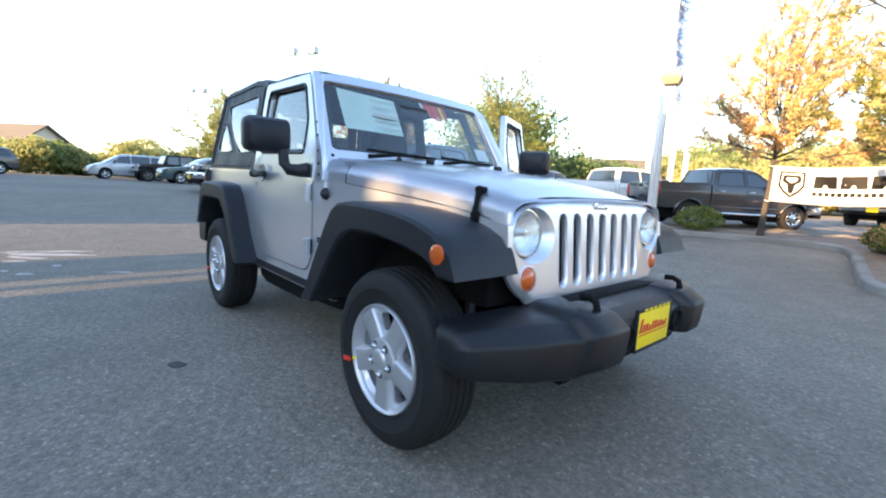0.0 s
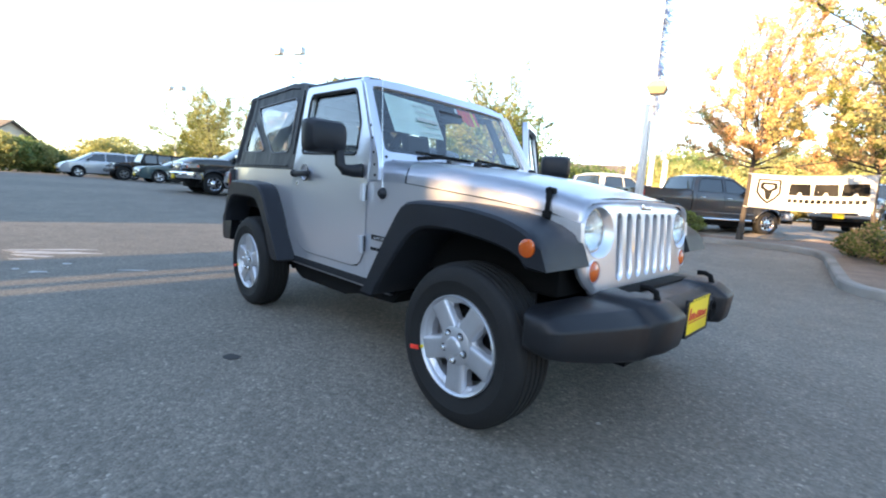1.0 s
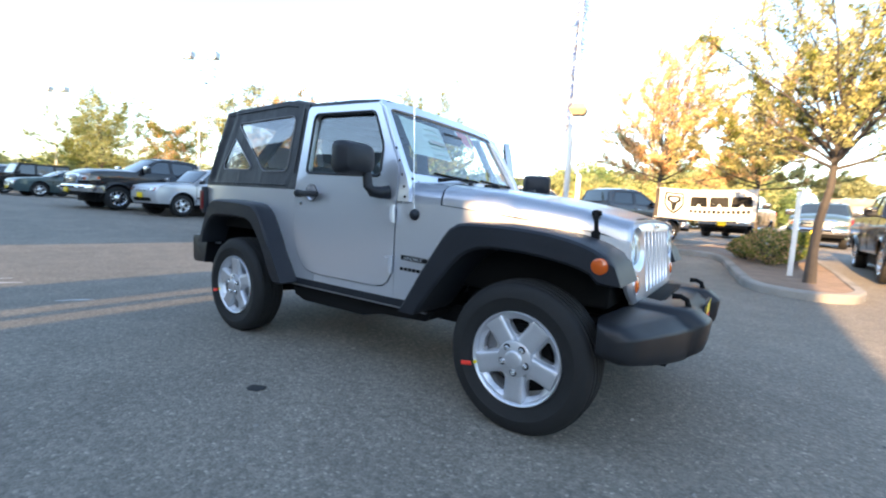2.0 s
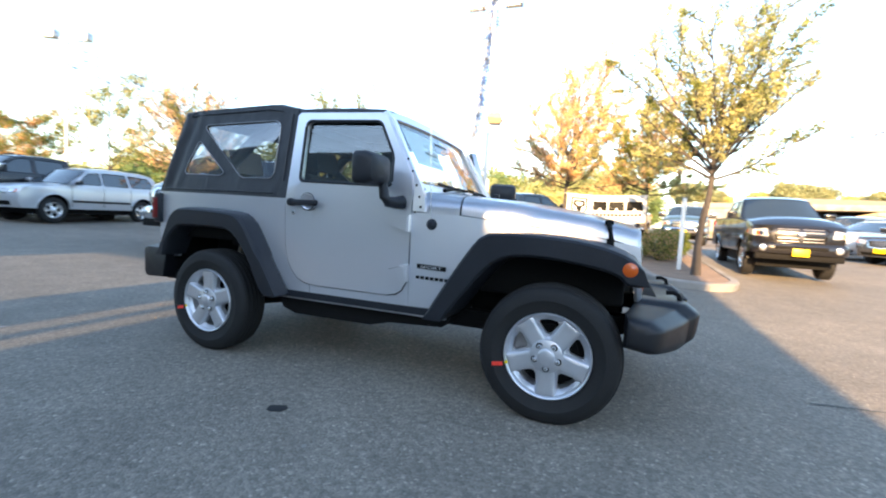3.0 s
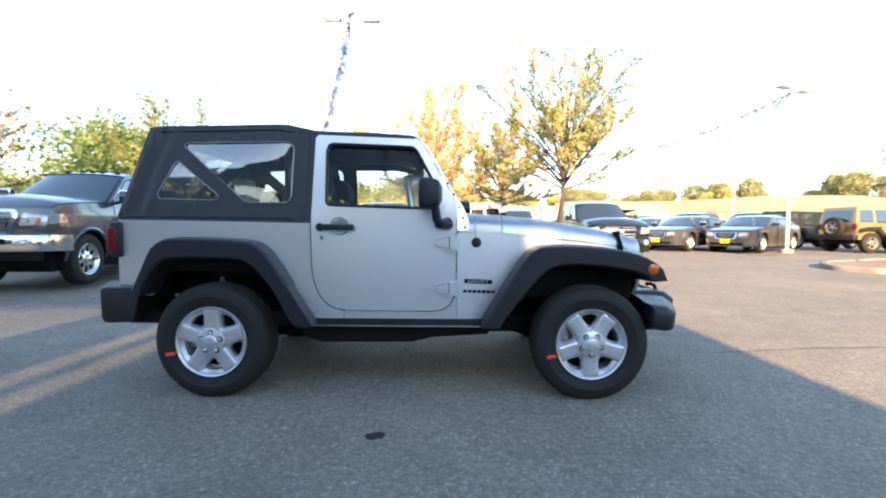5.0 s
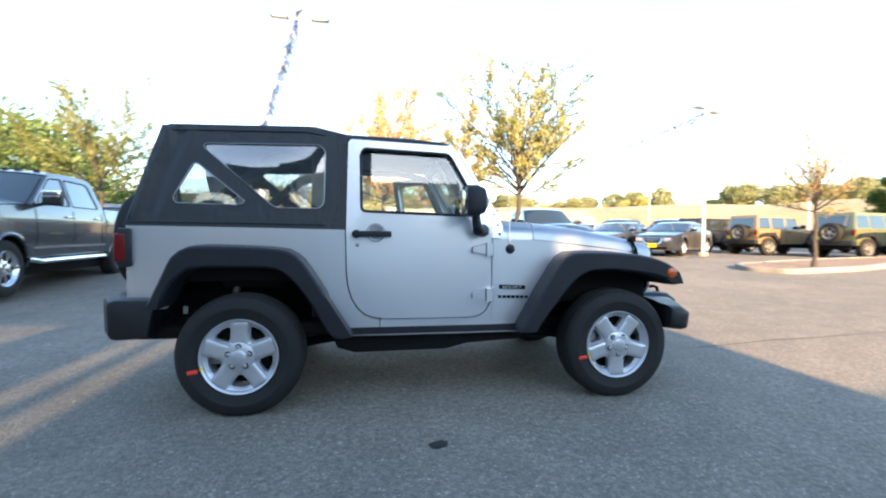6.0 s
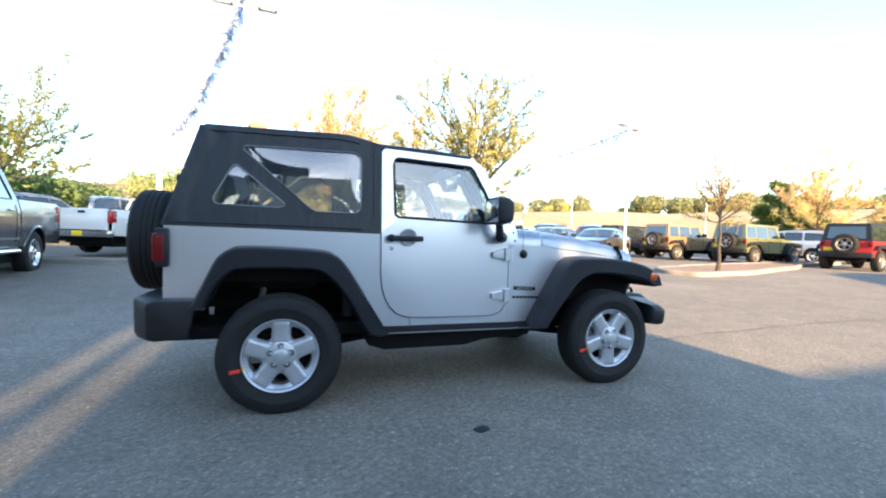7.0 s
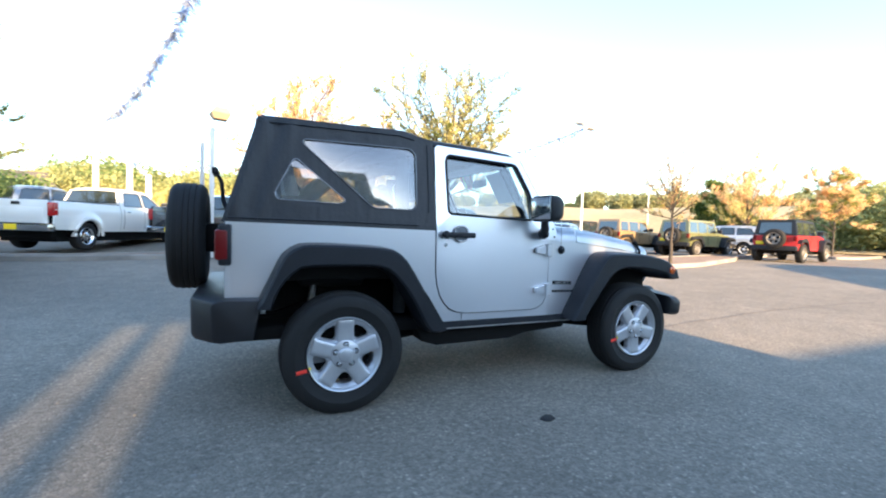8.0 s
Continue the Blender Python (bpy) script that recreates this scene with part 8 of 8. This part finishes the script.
woods("far_woods", "dense golden-green trees behind the grey pickup", [(127.5, 133, 24, 27, 6.0, 7.4, 6, 0), (114, 131, 28, 33, 2.4, 3.6, 14, 0), (130, 150, 30, 36, 1.8, 3.0, 26, 0)], 75, LEAF_MID, 0.26)
woods("far_bushes", "sunlit golden bushes on the embankment", [(20, 84, 76, 86, 1.0, 2.6, 26, 5.0), (86, 112, 40, 46, 3.0, 4.4, 14, 0)], 73, LEAF_GOLD)


def embankment():
    bm = bmesh.new()
    rings = []
    for r, z in ((38, 0.45), (44, 1.2), (54, 4.0), (62, 5.4), (84, 6.0), (130, 5.6), (220, 0.4)):
        ring = []
        for k in range(49):
            a = radians(-5 + 88 * k / 48)
            edge = min(1, k / 5, (48 - k) / 5)
            ring.append(bm.verts.new((r * math.cos(a), r * math.sin(a), 0.45 + (z - 0.45) * edge * (0.95 + 0.07 * noise.noise(Vector((r * 0.05, a * 6, 0)))))))
        rings.append(ring)
    for a, b in zip(rings, rings[1:]):
        for i in range(48):
            bm.faces.new((a[i], b[i], b[i + 1], a[i + 1]))
    tagged(part("embankment", bm, DRY_GRASS), "dry golden grass embankment behind the lot", "embankment", kind="structure")
    hill = bmesh.new()
    low = [hill.verts.new((900 * math.cos(radians(150 + k)), 900 * math.sin(radians(150 + k)), -5)) for k in range(61)]
    high = [hill.verts.new((980 * math.cos(radians(150 + k)), 980 * math.sin(radians(150 + k)), (14 + 14 * noise.noise(Vector((k * 0.09, 3, 0)))) * min(1, k / 8, (60 - k) / 8))) for k in range(61)]
    for i in range(60):
        hill.faces.new((low[i], low[i + 1], high[i + 1], high[i]))
    tagged(part("backdrop", hill, FAR_HILL), "far wooded hill", "hill", kind="structure")
    m = pose(46 * math.cos(radians(70)), 46 * math.sin(radians(70)), 0.45, 0, 0, -20)
    bridge = thing("overpass", "low concrete road bridge at the foot of the embankment", "bridge", m)
    part("deck", box(-9, 7, -1.5, 1.5, 2.7, 3.2, 0.05), CONCRETE, bridge)
    part("abutment", box(-9.6, 0.6, -1.4, 1.4, 0, 2.7, 0.05), CONCRETE, bridge)
    part("abutment", box(4.6, 7.6, -1.4, 1.4, 0, 2.7, 0.05), CONCRETE, bridge)
    # Near-black plate stands in for the shade under the deck.
    part("opening_shade", box(0.6, 4.6, 0.9, 1.4, 1.2, 2.7), DARK, bridge)
    part("slope", prism([(0.6, 0.0), (4.6, 0.0), (4.6, 2.65), (0.6, 1.5)], lambda u, v, s: (u, (-1.3, 0.85)[s], v)), DRY_GRASS, bridge)


embankment()


def house(label, m, l=9.0, w=7.0, h=2.7, rise=2.0):
    H = thing("house", label, "house", m, "far houses")
    part("wall", prism([(-w / 2, 0), (w / 2, 0), (w / 2, h), (0, h + rise), (-w / 2, h)], lambda u, v, s: ((-l / 2, l / 2)[s], u, v)), SIDING, H)
    for sign in (-1, 1):
        part("roof", prism([(0, h + rise + 0.15), (sign * (w / 2 + 0.5), h - 0.2), (sign * (w / 2 + 0.5), h - 0.38), (0, h + rise - 0.05)], lambda u, v, s: ((-l / 2 - 0.5, l / 2 + 0.5)[s], u, v)), ROOFING, H)
    for x in (-2.4, 0.2, 2.6):
        for sign in (-1, 1):
            win = part("window", box(x - 0.55, x + 0.55, sign * w / 2 - 0.05, sign * w / 2 + 0.06, 0.9, 2.1, 0.02), WHITE, H)
            part("pane", box(x - 0.47, x + 0.47, sign * w / 2 - 0.02, sign * w / 2 + 0.075, 0.98, 2.02), WINDOW, win)


house("brown-roofed house behind the shrubs", pose(-66, -5.4, 0.5, 0, 0, 40), h=2.6, rise=2.4)
house("grey-roofed house behind the trucks", pose(-19.5, 37.5, 0.5, 0, 0, 30), h=2.2, rise=1.8)


def ground_mark(name, label, x, y, rx, ry, turn, mat, seed, category):
    """A thin irregular film on the asphalt."""
    loop = []
    for k in range(28):
        a = 2 * math.pi * k / 28
        q = 0.8 + 0.45 * noise.noise(Vector((math.cos(a) * 1.6 + seed, math.sin(a) * 1.6, 0)))
        loop.append((rx * q * math.cos(a), ry * q * math.sin(a)))
    m = pose(x, y, 0, 0, 0, turn)
    ob = part(name, sheet(loop, [], lambda u, v, s: (lambda p: (p.x, p.y, ground_z(p.x, p.y) + 0.004 - 0.003 * s))(m @ Vector((u, v, 0)))), mat)
    return tagged(ob, label, category)


TAR = material("oily_tar", (0.018, 0.018, 0.019), 0.6, vary=0.3, fine=120)
SCUFF = material("worn_pale_paint", (0.40, 0.39, 0.38), 0.85, vary=0.35, fine=40)
ground_mark("oil_stain", "small dark oil stain on the asphalt", -0.09, -1.40, 0.085, 0.05, 20, TAR, 3, "stain")
for k, (x, y, rx, ry, turn) in enumerate(((-4.55, -2.0, 0.52, 0.11, 64), (-4.75, -1.85, 0.38, 0.07, 75), (-4.35, -2.15, 0.30, 0.06, 50), (-4.15, -2.25, 0.12, 0.05, 60), (-4.85, -2.25, 0.20, 0.04, 80), (-3.3, -2.15, 0.10, 0.05, 60), (-3.05, -1.4, 0.16, 0.04, 60), (-3.7, -1.9, 0.07, 0.04, 30), (-3.55, -2.3, 0.05, 0.03, 10))):
    ground_mark("paint_scuff", "worn pale paint patch on the asphalt", x, y, rx, ry, turn, SCUFF, 20 + k, "paint mark")

crack_bm = bmesh.new()
rnd = random.Random(31)
run = [(2.7 + 0.36 * k, 0.24 + 0.34 * math.sin(k / 17 * 2.6) + rnd.uniform(-0.03, 0.03)) for k in range(18)]
low = [crack_bm.verts.new((x, y - 0.011 * rnd.uniform(0.4, 1.2), ground_z(x, y) + 0.004)) for x, y in run]
high = [crack_bm.verts.new((x, y + 0.011 * rnd.uniform(0.4, 1.2), ground_z(x, y) + 0.004)) for x, y in run]
for k in range(17):
    crack_bm.faces.new((low[k], low[k + 1], high[k + 1], high[k]))
tagged(part("asphalt_crack", crack_bm, TAR), "thin tar-filled crack in the asphalt", "crack")

# small litter on the asphalt
rnd = random.Random(9)
grit = bmesh.new()
for k in range(130):
    r, a = rnd.uniform(1.0, 7.0), rnd.uniform(0, 6.28)
    x, y = r * math.cos(a) * 1.3, r * math.sin(a) - 0.5
    s = rnd.uniform(0.004, 0.011)
    bmesh.ops.create_icosphere(grit, subdivisions=1, radius=s, matrix=pose(x, y, ground_z(x, y) + s * 0.3, rnd.uniform(0, 90), 0, rnd.uniform(0, 90)) @ Matrix.Diagonal((1.5, 1, 0.5, 1)))
tagged(part("grit", grit, CONCRETE), "loose pale grit on the asphalt", "grit", kind="stuff")
